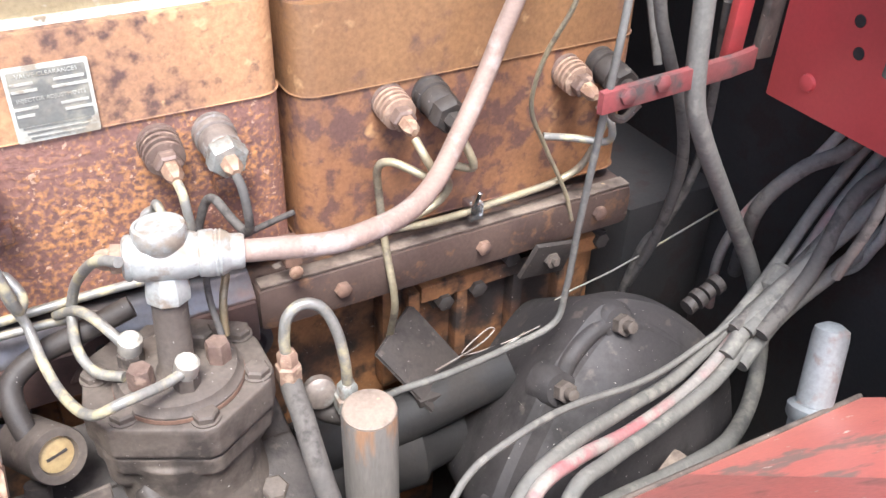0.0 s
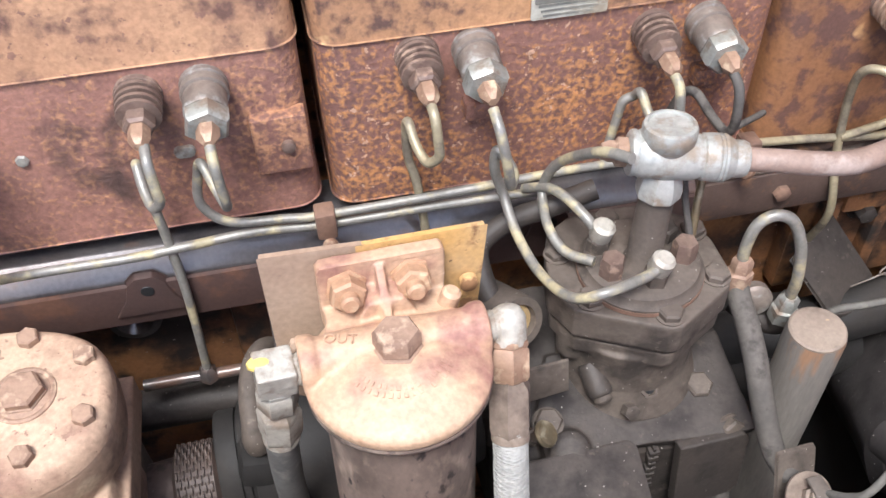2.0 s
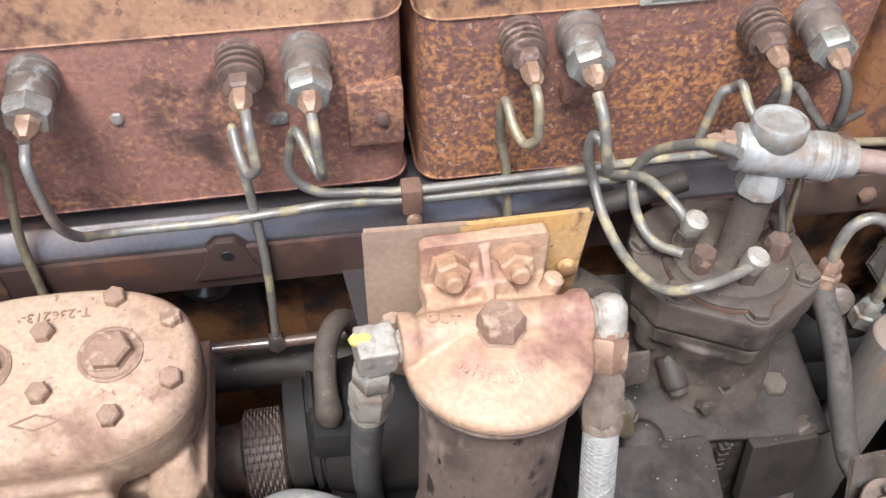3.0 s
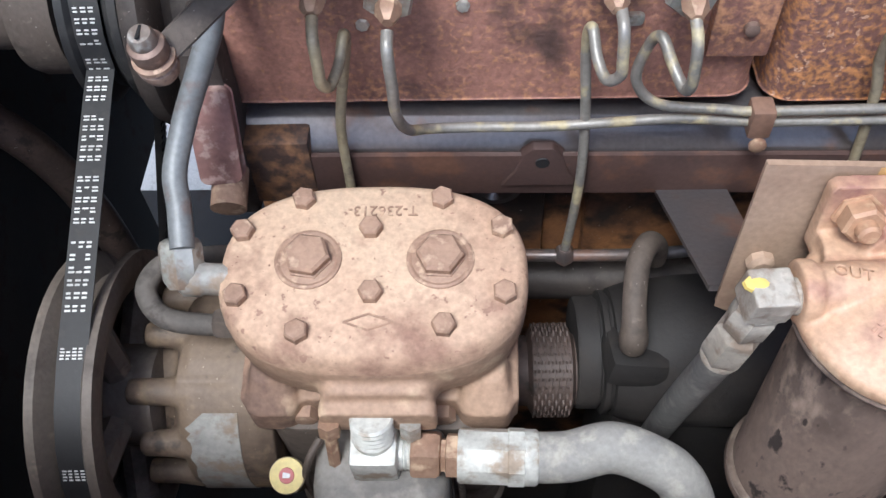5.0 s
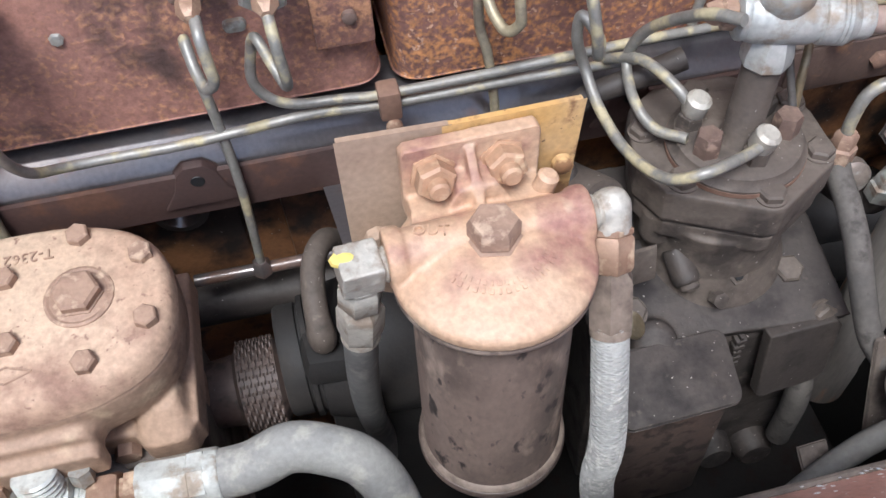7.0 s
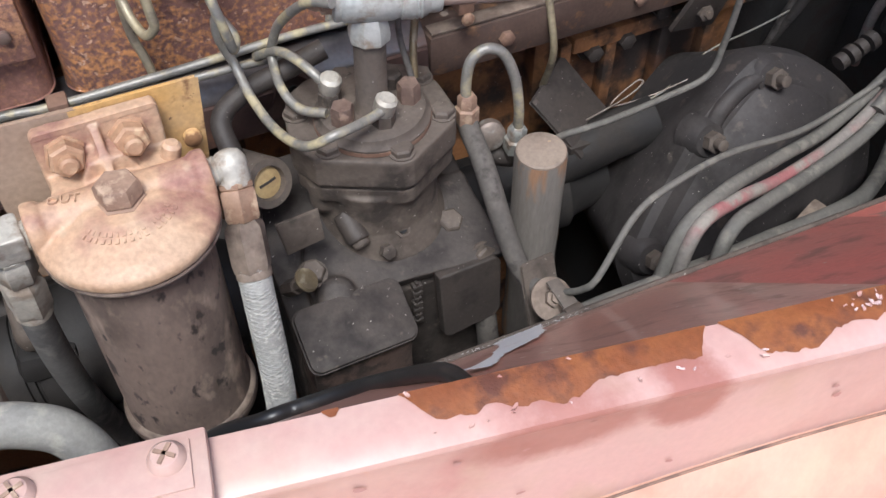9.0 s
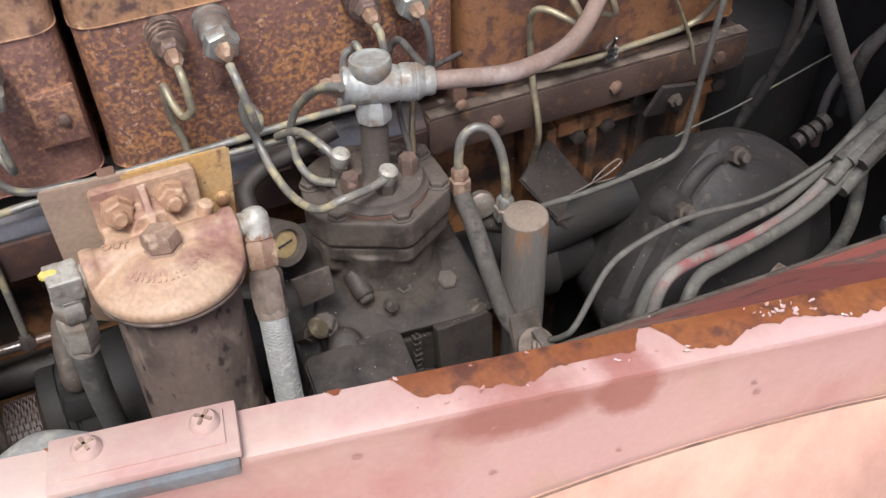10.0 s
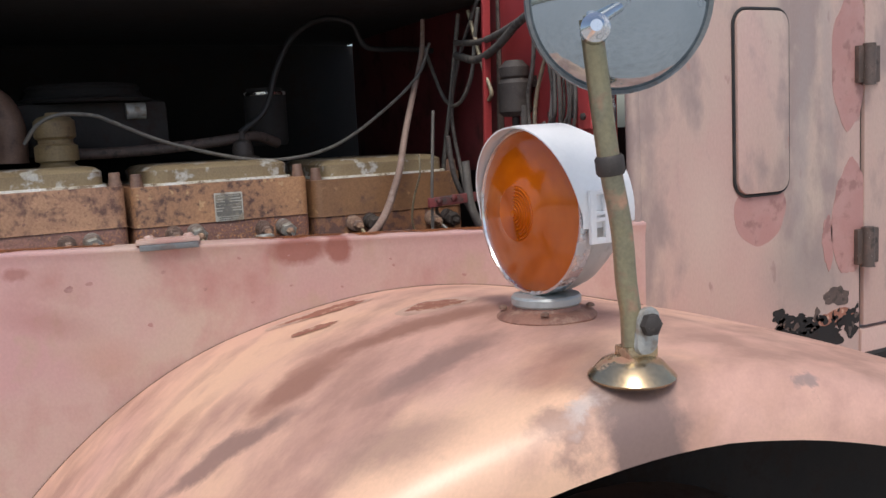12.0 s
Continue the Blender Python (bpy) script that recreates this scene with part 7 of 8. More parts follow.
part("body", lathe(B(), tm - tdir * 0.030, tdir, [(0.0150, 0.0), (0.0178, 0.002), (0.0182, 0.005), (0.0172, 0.007), (0.0190, 0.010), (0.0195, 0.030), (0.0188, 0.050), (0.0165, 0.057)], 28), M_STEEL, tee, "pale grey plated tee body")
part("top_cap", lathe(B(), tm, (0.0, 0.06, 1), [(0.0165, 0.004), (0.0185, 0.012), (0.0205, 0.015), (0.0210, 0.025), (0.0198, 0.028), (0.0172, 0.0288), (0.0168, 0.0268), (0.0, 0.0275)], 26), M_STEEL, tee, "dusty round top cap")
part("left_nut", lathe(B(), tm - tdir * 0.030, -tdir, [(0.0115, 0.0), (0.0115, 0.008), (0.0085, 0.010), (0.0085, 0.014), (0.006, 0.020)], 6), M_TAN_BOLT, tee)
part("right_nut", lathe(B(), tm + tdir * 0.024, tdir, [(0.0150, 0), (0.0185, 0.003), (0.0190, 0.012)] + [(0.0190 - 0.0010 * (k % 2), 0.013 + 0.0016 * k) for k in range(6)] + [(0.0165, 0.024), (0.0135, 0.028)], 18), M_STEEL, tee)
hs = tm + tdir * 0.046
sh = thing("supply_hose", hs, "faded pinkish-grey rubber supply hose with a plated ferrule", "hose")
part("ferrule", lathe(B(), hs - tdir * 0.004, tdir, [(0.0125, 0), (0.0145, 0.002), (0.0145, 0.016), (0.013, 0.019)], 20), M_STEEL, sh)
part("hose", tube(B(), [hs, hs + tdir * 0.03, (0.225, 0.447, 1.283), (0.265, 0.455, 1.279), (0.305, 0.470, 1.277), (0.345, 0.495, 1.283), (0.385, 0.528, 1.300), (0.418, 0.548, 1.332), (0.443, 0.555, 1.380), (0.462, 0.556, 1.43), (0.497, 0.585, 1.52), (0.54, 0.627, 1.60), (0.587, 0.684, 1.665), (0.61, 0.70, 1.73), (0.62, 0.71, 1.80)], lambda t: 0.0094 - 0.007 * max(0, t - 0.5), 18), M_HOSE_PINK, sh, sharp=80)
# nozzles on the pump top
for (x, y, z), ang, m in (((0.065, 0.505, 1.172), 0.5, M_STEEL), ((0.066, 0.474, 1.172), 2.6, M_BRASS), ((0.098, 0.458, 1.172), 2.4, M_STEEL), ((0.131, 0.478, 1.172), 0.0, M_BRASS), ((0.124, 0.505, 1.172), 0.0, M_GREY_DUST)):
    nz = thing("delivery_nozzle", (x, y, z), "small hex delivery nozzle on top of the pump", "nozzle", "delivery nozzles")
    part("stem", lathe(B(), (x, y, z), (0, 0, 1), [(0.011, 0), (0.011, 0.014), (0.009, 0.016)] if m is not M_BRASS else [(0.0108, 0), (0.0108, 0.018), (0.0095, 0.021), (0.0, 0.021)], 6, ang), M_PLUG if m is M_BRASS else M_GREY_DUST, nz)
    if m is M_STEEL:
        part("banjo", lathe(B(), (x, y, z + 0.014), (math.sin(ang) * 0.3, -0.2, 1), [(0.0085, 0), (0.010, 0.003), (0.010, 0.016), (0.007, 0.019)], 12), M_ELBOW, nz)
line([(0.068, 0.474, 1.297), (0.055, 0.50, 1.285), (0.043, 0.545, 1.243), (0.036, 0.562, 1.215), (0.031, 0.56, 1.195), (0.028, 0.53, 1.184), (0.036, 0.505, 1.176), (0.055, 0.486, 1.178)], M_LINE, 0.0045, "bent steel line from the tee to the pump")
line([(0.02, 0.578, 1.188), (0.035, 0.555, 1.205), (0.045, 0.535, 1.208), (0.055, 0.515, 1.203), (0.062, 0.506, 1.194)], M_LINE, 0.0045, "bent steel injector line to the pump")
line([(0.138, 0.487, 1.19), (0.136, 0.505, 1.22), (0.142, 0.52, 1.235), (0.165, 0.535, 1.245), (0.20, 0.555, 1.24), (0.24, 0.58, 1.23)], M_HOSE_DARK, 0.003, "thin dark line above the pump")
line([(0.142, 0.49, 1.186), (0.146, 0.50, 1.215), (0.155, 0.515, 1.23)], M_BRASS, 0.0035, "short brass line above the pump")

# looped line and pump hose at the right
lo = thing("looped_line", (0.19, 0.48, 1.12), "pale looped steel line with hex nuts", "pipe")
part("pipe", tube(B(), [(0.190, 0.478, 1.145), (0.189, 0.479, 1.17), (0.194, 0.480, 1.194), (0.208, 0.479, 1.204), (0.224, 0.475, 1.197), (0.234, 0.468, 1.172), (0.239, 0.464, 1.135), (0.242, 0.468, 1.10)], 0.0052, 12), M_LINE, lo)
part("nut", lathe(B(), (0.190, 0.478, 1.158), (0, 0, -1), [(0.007, 0), (0.0095, 0.003), (0.0095, 0.014), (0.012, 0.016), (0.012, 0.032), (0.009, 0.034)], 6), M_TAN_BOLT, lo)
part("nut", lathe(B(), (0.2415, 0.467, 1.108), (0, 0.1, -1), [(0.0065, 0), (0.010, 0.004), (0.010, 0.016), (0.0125, 0.018), (0.0125, 0.034)], 6), M_PLUG_NUT, lo)
part("elbow", tube(B(), [(0.243, 0.47, 1.078), (0.243, 0.475, 1.06), (0.23, 0.49, 1.055), (0.215, 0.51, 1.06)], 0.0115, 12), M_DARK_DUST, lo)
part("ring_nut", lathe(B(), (0.222, 0.49, 1.085), (-0.2, -1, 0.3), [(0.016, -0.004), (0.016, 0.006), (0.012, 0.009)], 20), M_PLUG_GREY, lo)
solid("drain_hose", tube(B(), [(0.19, 0.479, 1.128), (0.190, 0.468, 1.117), (0.189, 0.445, 1.108), (0.186, 0.415, 1.094), (0.187, 0.39, 1.066), (0.193, 0.365, 1.03), (0.203, 0.345, 1.012)], 0.0105, 16), M_HOSE_DARK, "dusty dark drain hose beside the pump", "hose", sharp=80)
solid("lower_hose", tube(B(), [(0.17, 0.395, 0.96), (0.172, 0.38, 0.90), (0.175, 0.38, 0.82)], 0.012, 14), M_HOSE_DARK, "dark hose below the pump", "hose", sharp=80)
# upright pipe with flat top
pp = thing("filler_post", (0.248, 0.43, 0.9), "grey-brown upright pipe with a rusted side", "post")
part("tube", lathe(B(), (0.253, 0.436, 0.80), (-0.03, -0.04, 1), [(0.0275, 0), (0.0275, 0.05), (0.0262, 0.055), (0.026, 0.306), (0.0245, 0.310)], 32), M_POST, pp)
part("top_plug", lathe(B(), Vector((0.253, 0.436, 0.80)) + Vector((-0.03, -0.04, 1)).normalized() * 0.3095, (-0.03, -0.04, 1), [(0.0248, 0.0), (0.0248, 0.002), (0.023, 0.0035), (0.0, 0.004)], 32), M_TAN_DARK, pp, "dusty flat top")
# clamp with a big washer
cw = thing("washer_clamp", (0.205, 0.32, 1.0), "tan fender washer and bolt on a small steel tab", "clamp")
wd = Vector((0.05, -0.55, 0.75))
part("tab", slab(B(), rounded(0.036, 0.12, 0.003, 2), (0.207, 0.333, 0.985), (1, 0.05, 0), (0.0, 0.4, 0.95), 0.004), M_GREY_DUST, cw, bev=0.0008)
part("washer", lathe(B(), (0.2045, 0.3185, 1.0225), wd, [(0.0215, 0), (0.0215, 0.0025), (0.006, 0.0025)], 30), M_TAN_DARK, cw)
part("bolt_head", lathe(B(), (0.2048, 0.3170, 1.0245), wd, [(0.0088, 0), (0.0088, 0.006), (0.0055, 0.007), (0.0055, 0.012)], 6), M_TAN_DARK, cw)
part("clip", box(B(), (0.205, 0.305, 0.99), (0.225, 0.312, 1.006)), M_GREY_DUST, cw, bev=0.002)
# linkage plate and rod
lk = thing("linkage_plate", (0.36, 0.575, 1.0), "grey sheet steel linkage guard beside the block", "bracket")
part("sheet", slab(B(), [(0, 0), (0.073, 0.03), (0.115, -0.058), (0.045, -0.09)], (0.321, 0.577, 1.022), Vector((0.93, 0.37, -0.1)), Vector((0.0, 0.6, 0.45)), 0.004), M_DARK_DUST, lk, bev=0.001)
part("lip", box(B(), (0.352, 0.528, 0.968), (0.42, 0.548, 0.978)), M_DARK_DUST, lk, bev=0.002)
line([(0.275, 0.455, 1.085), (0.30, 0.466, 1.075), (0.350, 0.465, 1.075), (0.430, 0.483, 1.062), (0.490, 0.485, 1.072), (0.500, 0.484, 1.115), (0.498, 0.475, 1.205), (0.494, 0.46, 1.311), (0.492, 0.45, 1.386), (0.496, 0.45, 1.44), (0.51, 0.46, 1.56)], M_CABLE, 0.0037, "grey bowden cable hanging past the red bar", "control_cable", "cable", "engine cables")
# dark manifold parts low by the block
solid("oil_pipe", tube(B(), [(0.22, 0.56, 0.93), (0.34, 0.55, 0.94), (0.42, 0.54, 0.965), (0.47, 0.53, 0.98)], 0.03, 18), M_OILY_DARK, "dark fat oil pipe low beside the block", "pipe", sharp=80)
solid("starter_motor", lathe(B(), (0.22, 0.58, 0.88), (1, -0.1, 0.05), [(0.03, 0), (0.055, 0.005), (0.06, 0.02), (0.06, 0.14), (0.05, 0.15), (0.04, 0.2)], 30), M_OILY_DARK, "dark dusty starter motor low beside the block", "motor")

# ---- bell-shaped housing at the rear ----
bell = thing("bell_housing", (0.56, 0.5, 0.8), "dusty dark bell-shaped gear housing with bolts", "housing")
BC, BA = Vector((0.56, 0.42, 0.975)), Vector((0, -0.905, 0.425))
BW = Vector((0, 0.425, 0.905))
# lobed casting outline on its sloping face, corners rounded twice
outline = [(-0.092, 0.068), (-0.020, 0.122), (0.016, 0.126), (0.07, 0.103), (0.114, 0.068), (0.17, 0.0), (0.16, -0.12), (0.0, -0.18), (-0.185, -0.150), (-0.205, -0.072), (-0.168, -0.020), (-0.120, 0.034)]
for _ in range(2):
    outline = [((1 - f) * p[0] + f * q[0], (1 - f) * p[1] + f * q[1]) for p, q in zip(outline, outline[1:] + outline[:1]) for f in (0.2, 0.8)]
bm = B()
rings = []
for f, h in ((0.78, -0.18), (0.90, -0.09), (1.0, -0.035), (0.965, -0.014), (0.90, -0.006), (0.76, -0.003), (0.70, 0.004), (0.58, 0.014), (0.40, 0.022), (0.20, 0.025)):
    rings.append([bm.verts.new(BC + BA * h + Vector((-0.01 + (x + 0.01) * f, 0, 0)) + BW * (-0.02 + (w + 0.02) * f)) for x, w in outline])
n = len(outline)
for p, q in zip(rings, rings[1:]):
    for i in range(n):
        bm.faces.new((p[i], p[(i + 1) % n], q[(i + 1) % n], q[i]))
bm.faces.new(rings[-1])
part("shell", bm, M_BELL, bell, sharp=30)
for p in ((0.477, 0.440, 1.017), (0.564, 0.461, 1.061), (0.388, 0.388, 0.912), (0.552, 0.369, 0.866)):
    q = Vector(p)
    part("boss", lathe(B(), q, BA, [(0.028, -0.03), (0.024, -0.008), (0.019, -0.001), (0.012, 0.0)], 22), M_BELL, bell)
    bmb = B()
    lathe(bmb, q, BA, [(0.0125, 0.0), (0.0125, 0.011), (0.0105, 0.012)], 6, 0.3)
    lathe(bmb, q, BA, [(0.0068, 0.012), (0.0068, 0.022), (0.005, 0.023)], 12)
    part("bolt", bmb, M_GREY_DUST, bell)
part("rib", tube(B(), [(0.478, 0.450, 1.012), (0.50, 0.462, 1.036), (0.535, 0.470, 1.055), (0.565, 0.470, 1.055), (0.61, 0.462, 1.035), (0.65, 0.445, 1.0)], 0.011, 12), M_BELL, bell, sharp=80)
part("lower_pad", box(B(), (-0.055, -0.02, -0.012), (0.055, 0.02, 0.012), Matrix.Translation((0.535, 0.325, 0.93)) @ Matrix.Rotation(0.25, 4, "Z") @ Matrix.Rotation(-0.5, 4, "Y")), M_TAN_DARK, bell, "pale dusty casting pad", bev=0.006)
part("pad_bolt", lathe(B(), (0.575, 0.322, 0.955), (-0.2, -0.5, 0.8), [(0.013, -0.004), (0.013, 0.010), (0.009, 0.012)], 6), M_TAN_BOLT, bell)
part("lower_foot", box(B(), (0.45, 0.42, 0.36), (0.80, 0.75, 0.78)), M_SHADE_BLACK, bell, bev=0.01)
for k in range(4):
    part("spring_washer", lathe(B(), Vector((0.665, 0.46, 1.045)) + Vector((0.012 * k, 0.004, 0.006 * k)), (0.9, 0.1, 0.3), [(0.010 + 0.002 * (k % 2), 0), (0.010 + 0.002 * (k % 2), 0.010)], 10), M_DARK_DUST, bell)
# filler block behind the engine, darkened to the shade of the bay
solid("rear_wall_step", box(B(), (0.70, 0.62, 0.80), (0.86, 1.2, 1.08)), M_BAY_SHADE, "near-black tunnel block behind the engine, shade in its colour", "tunnel", "structure", bev=0.02)

# ---- cables at the rear ----
CB = "dusty rubber cable running to the bulkhead"
def cable(pts, r, mat=None, label=CB):
    return line(pts, mat or M_CABLE, r, label, "cable", "cable", "engine cables")


cable([(0.30, 0.29, 0.98), (0.327, 0.30, 1.079), (0.387, 0.32, 1.089), (0.478, 0.35, 1.067), (0.58, 0.38, 1.046), (0.684, 0.41, 1.063), (0.759, 0.43, 1.106), (0.798, 0.43, 1.17), (0.836, 0.42, 1.244), (0.86, 0.41, 1.30)], 0.0072)
cable([(0.315, 0.28, 0.98), (0.333, 0.29, 1.083), (0.392, 0.31, 1.082), (0.485, 0.338, 1.050), (0.594, 0.368, 1.040), (0.696, 0.40, 1.066), (0.771, 0.42, 1.092), (0.816, 0.42, 1.164), (0.853, 0.41, 1.235)], 0.0070, M_CABLE_RED, "faded red battery cable running to the bulkhead")
cable([(0.35, 0.27, 0.98), (0.366, 0.28, 1.079), (0.424, 0.30, 1.075), (0.52, 0.33, 1.052), (0.617, 0.36, 1.042), (0.699, 0.39, 1.058), (0.773, 0.41, 1.082), (0.832, 0.41, 1.142), (0.857, 0.40, 1.20)], 0.0075, M_CABLE)
cable([(0.214, 0.312, 1.036), (0.221, 0.296, 1.055), (0.232, 0.290, 1.075), (0.277, 0.31, 1.118), (0.324, 0.32, 1.129), (0.40, 0.34, 1.116), (0.509, 0.36, 1.085), (0.611, 0.39, 1.065), (0.736, 0.41, 1.087)], 0.0034, M_CABLE, "thin grey tube running from the clamp to the bulkhead")
cable([(0.585, 0.455, 1.44), (0.592, 0.45, 1.34), (0.618, 0.45, 1.281), (0.69, 0.46, 1.176), (0.756, 0.46, 1.071), (0.778, 0.44, 0.982), (0.741, 0.40, 0.935), (0.656, 0.35, 0.945), (0.56, 0.315, 0.985), (0.45, 0.298, 1.012), (0.387, 0.29, 1.022), (0.298, 0.289, 1.026), (0.221, 0.289, 1.026), (0.153, 0.283, 1.015), (0.09, 0.265, 0.99), (0.05, 0.25, 0.93)], 0.0100, M_CABLE, "fat dusty grey cable hanging behind the engine and along the channel")
cable([(0.565, 0.50, 1.50), (0.577, 0.50, 1.411), (0.601, 0.50, 1.352), (0.63, 0.50, 1.292), (0.669, 0.52, 1.20), (0.692, 0.56, 1.077), (0.699, 0.60, 0.978)], 0.0065, M_HOSE_DARK)
cable([(0.665, 0.50, 1.398), (0.694, 0.52, 1.277), (0.713, 0.54, 1.178), (0.706, 0.56, 1.098), (0.695, 0.58, 1.055), (0.691, 0.60, 0.967)], 0.005, M_HOSE_DARK)
cable([(0.754, 0.42, 1.09), (0.795, 0.40, 1.092), (0.822, 0.38, 1.106), (0.811, 0.36, 1.149), (0.806, 0.35, 1.179), (0.80, 0.35, 1.24)], 0.0055, M_HOSE_GREY)
cable([(0.777, 0.50, 1.037), (0.736, 0.46, 1.163), (0.765, 0.44, 1.217), (0.802, 0.42, 1.242), (0.84, 0.41, 1.29)], 0.009, M_HOSE_DARK)
cable([(0.771, 0.52, 0.971), (0.741, 0.50, 1.066), (0.738, 0.48, 1.136), (0.754, 0.46, 1.188), (0.78, 0.44, 1.224), (0.82, 0.43, 1.28)], 0.006, M_CABLE_RED, "purplish cable rising to the bulkhead")
for k in range(3):
    cable([(0.66 + 0.01 * k, 0.39 - 0.01 * k, 1.07), (0.755, 0.41 - 0.012 * k, 1.10 + 0.006 * k), (0.82, 0.40, 1.18 + 0.01 * k), (0.855, 0.39 - 0.02 * k, 1.26)], 0.0075 + 0.001 * k, M_CABLE if k % 2 else M_HOSE_DARK)
cable([(0.497, 0.52, 1.46), (0.497, 0.52, 1.416), (0.491, 0.55, 1.352), (0.495, 0.57, 1.29), (0.529, 0.585, 1.229), (0.566, 0.588, 1.161), (0.581, 0.588, 1.118)], 0.0025, M_LINE_Y, "thin pale wire hanging over the rear head")
cable([(0.415, 0.56, 0.97), (0.50, 0.56, 0.99), (0.562, 0.57, 1.021), (0.664, 0.58, 1.03), (0.832, 0.58, 1.076)], 0.0013, M_LINE, "thin bare throttle wire")
cable([(0.38, 0.545, 1.0), (0.44, 0.555, 1.005), (0.465, 0.56, 1.015), (0.455, 0.562, 1.018), (0.42, 0.555, 1.0), (0.47, 0.55, 1.0), (0.53, 0.54, 1.02)], 0.0010, M_PLUG_GREY, "thin twisted bare wire")
cable([(0.640, 0.375, 1.052), (0.705, 0.395, 1.085), (0.765, 0.398, 1.118), (0.815, 0.385, 1.175), (0.850, 0.370, 1.235), (0.859, 0.36, 1.28)], 0.0095, M_CABLE, "fat dusty cable in the bundle to the bulkhead")
cable([(0.655, 0.365, 1.040), (0.725, 0.385, 1.068), (0.790, 0.382, 1.108), (0.835, 0.365, 1.165), (0.858, 0.345, 1.22)], 0.0088, M_CABLE, "fat dusty cable in the bundle to the bulkhead")
hc = thing("hose_strap", (0.215, 0.289, 1.026), "dark flat strap round the fat grey cable", "strap")
part("band", lathe(B(), (0.205, 0.2885, 1.0245), (1, 0.05, 0.12), [(0.0108, 0.0), (0.0122, 0.001), (0.0122, 0.017), (0.0108, 0.018)], 22), M_GREY_DUST, hc)
part("tongue", slab(B(), [(-0.008, 0.0), (0.008, 0.0), (0.006, 0.034), (-0.006, 0.034)], (0.2145, 0.2945, 1.030), (1, 0, 0.1), (-0.15, 0.62, 0.25), 0.002), M_GREY_DUST, hc, "folded strap end", bev=0.0005)
solid("steel_tab", slab(B(), [(-0.012, -0.010), (0.012, -0.012), (0.014, 0.010), (-0.010, 0.012)], (0.120, 0.292, 0.985), (1, 0.1, 0.1), (-0.1, 0.8, 0.55), 0.003), M_GREY_DUST, "small bent grey steel tab beside the channel", "tab", bev=0.0008)
bundle = thing("cable_bundle_wrap", (0.76, 0.42, 1.09), "taped joint on the cable bundle", "cable wrap")
part("wrap", lathe(B(), (0.735, 0.41, 1.075), (0.7, 0.2, 0.5), [(0.016, 0), (0.021, 0.005), (0.022, 0.03), (0.017, 0.036)], 14), M_CABLE, bundle)

# red bar with bolts
rb = thing("red_cable_bar", (0.56, 0.45, 1.35), "scratched dull red flat bar carrying the cables", "bracket")
bm = B()
slab(bm, [(0, -0.011), (0.150, -0.004), (0.178, 0.0), (0.178, 0.021), (0.150, 0.017), (0, 0.010)], (0.481, 0.452, 1.350), (1, 0, 0), (0, 0, 1), 0.006)
part("bar", bm, M_RED_BAR, rb, bev=0.001)
for x, z in ((0.507, 1.3535), (0.545, 1.358)):
    part("bolt", lathe(B(), (x, 0.446, z), (0, -1, 0), [(0.0085, 0), (0.0085, 0.004), (0.005, 0.006)], 6), M_RED_BAR, rb)
part("hook", tube(B(), [(0.507, 0.456, 1.35), (0.512, 0.47, 1.325), (0.528, 0.47, 1.315), (0.54, 0.465, 1.33)], 0.004, 8), M_GREY_DUST, rb)
ps = thing("red_upright", (0.62, 0.47, 1.4), "red painted upright beside a greenish strut", "post")
part("red_strut", box(B(), (0.598, 0.47, 1.36), (0.618, 0.48, 2.0), Matrix.Rotation(radians(2), 4, "Y")), M_RED, ps, bev=0.002)
part("green_strut", box(B(), (0.635, 0.465, 1.37), (0.655, 0.475, 2.0), Matrix.Rotation(radians(2), 4, "Y")), M_GREY_DUST, ps, bev=0.002)

# ---- inner fender channel, grey pipe, hood latch strip ----
ch = thing("inner_channel", (0.3, 0.1, 1.25), "chipped red inner hood channel with a white paint patch", "channel")
bm = B()


def chan(x, v, off=0.0):
    """A point of the sloping channel sheet, v from 0 at the panel's edge to 1 at its lower edge."""
    hi = Vector((x, panel_y(x) + 0.016, 1.339 - 0.036 * x))
    lo_ = Vector((x, 0.216 + 0.047 * x, 1.159 - 0.116 * x))
    return hi.lerp(lo_, v) + Vector((0.03, 0.79, 0.61)) * off


top = [chan(x, 0.0) for x in (-0.12, 0.02, 0.10, 0.25, 0.45, 0.69)]
low = [chan(x, 1.0) for x in (-0.12, 0.02, 0.10, 0.25, 0.45, 0.69)]
va, vb = {i: bm.verts.new(top[i]) for i in (3, 4)}, {i: bm.verts.new(low[i]) for i in (3, 4)}
bm.faces.new((va[3], va[4], vb[4], vb[3]))
bmesh.ops.solidify(bm, geom=bm.faces, thickness=0.003)
part("sheet", bm, M_RED_DULL, ch)
bm = B()
va, vb = [bm.verts.new(p) for p in top[:4]], [bm.verts.new(p) for p in low[:4]]
for i in range(3):
    bm.faces.new((va[i], va[i + 1], vb[i + 1], vb[i]))
bmesh.ops.recalc_face_normals(bm, faces=bm.faces)
bmesh.ops.solidify(bm, geom=bm.faces, thickness=0.003)
part("front_sheet", bm, M_CHANNEL, ch, "brown chipped front end of the channel")
bm = B()
bm.faces.new([bm.verts.new(p) for p in (top[4], top[5], low[5], low[4])])
bmesh.ops.solidify(bm, geom=bm.faces, thickness=0.003)
part("rear_sheet", bm, M_CORAL, ch, "brighter coral-red rear end")
bm = B()
flange = [Vector(p) for p in low]
va, vb = [bm.verts.new(p) for p in flange], [bm.verts.new(p + Vector((0.0, 0.010, -0.16))) for p in flange]
for i in range(len(flange) - 1):
    bm.faces.new((va[i], va[i + 1], vb[i + 1], vb[i]))
bmesh.ops.solidify(bm, geom=bm.faces, thickness=0.003)
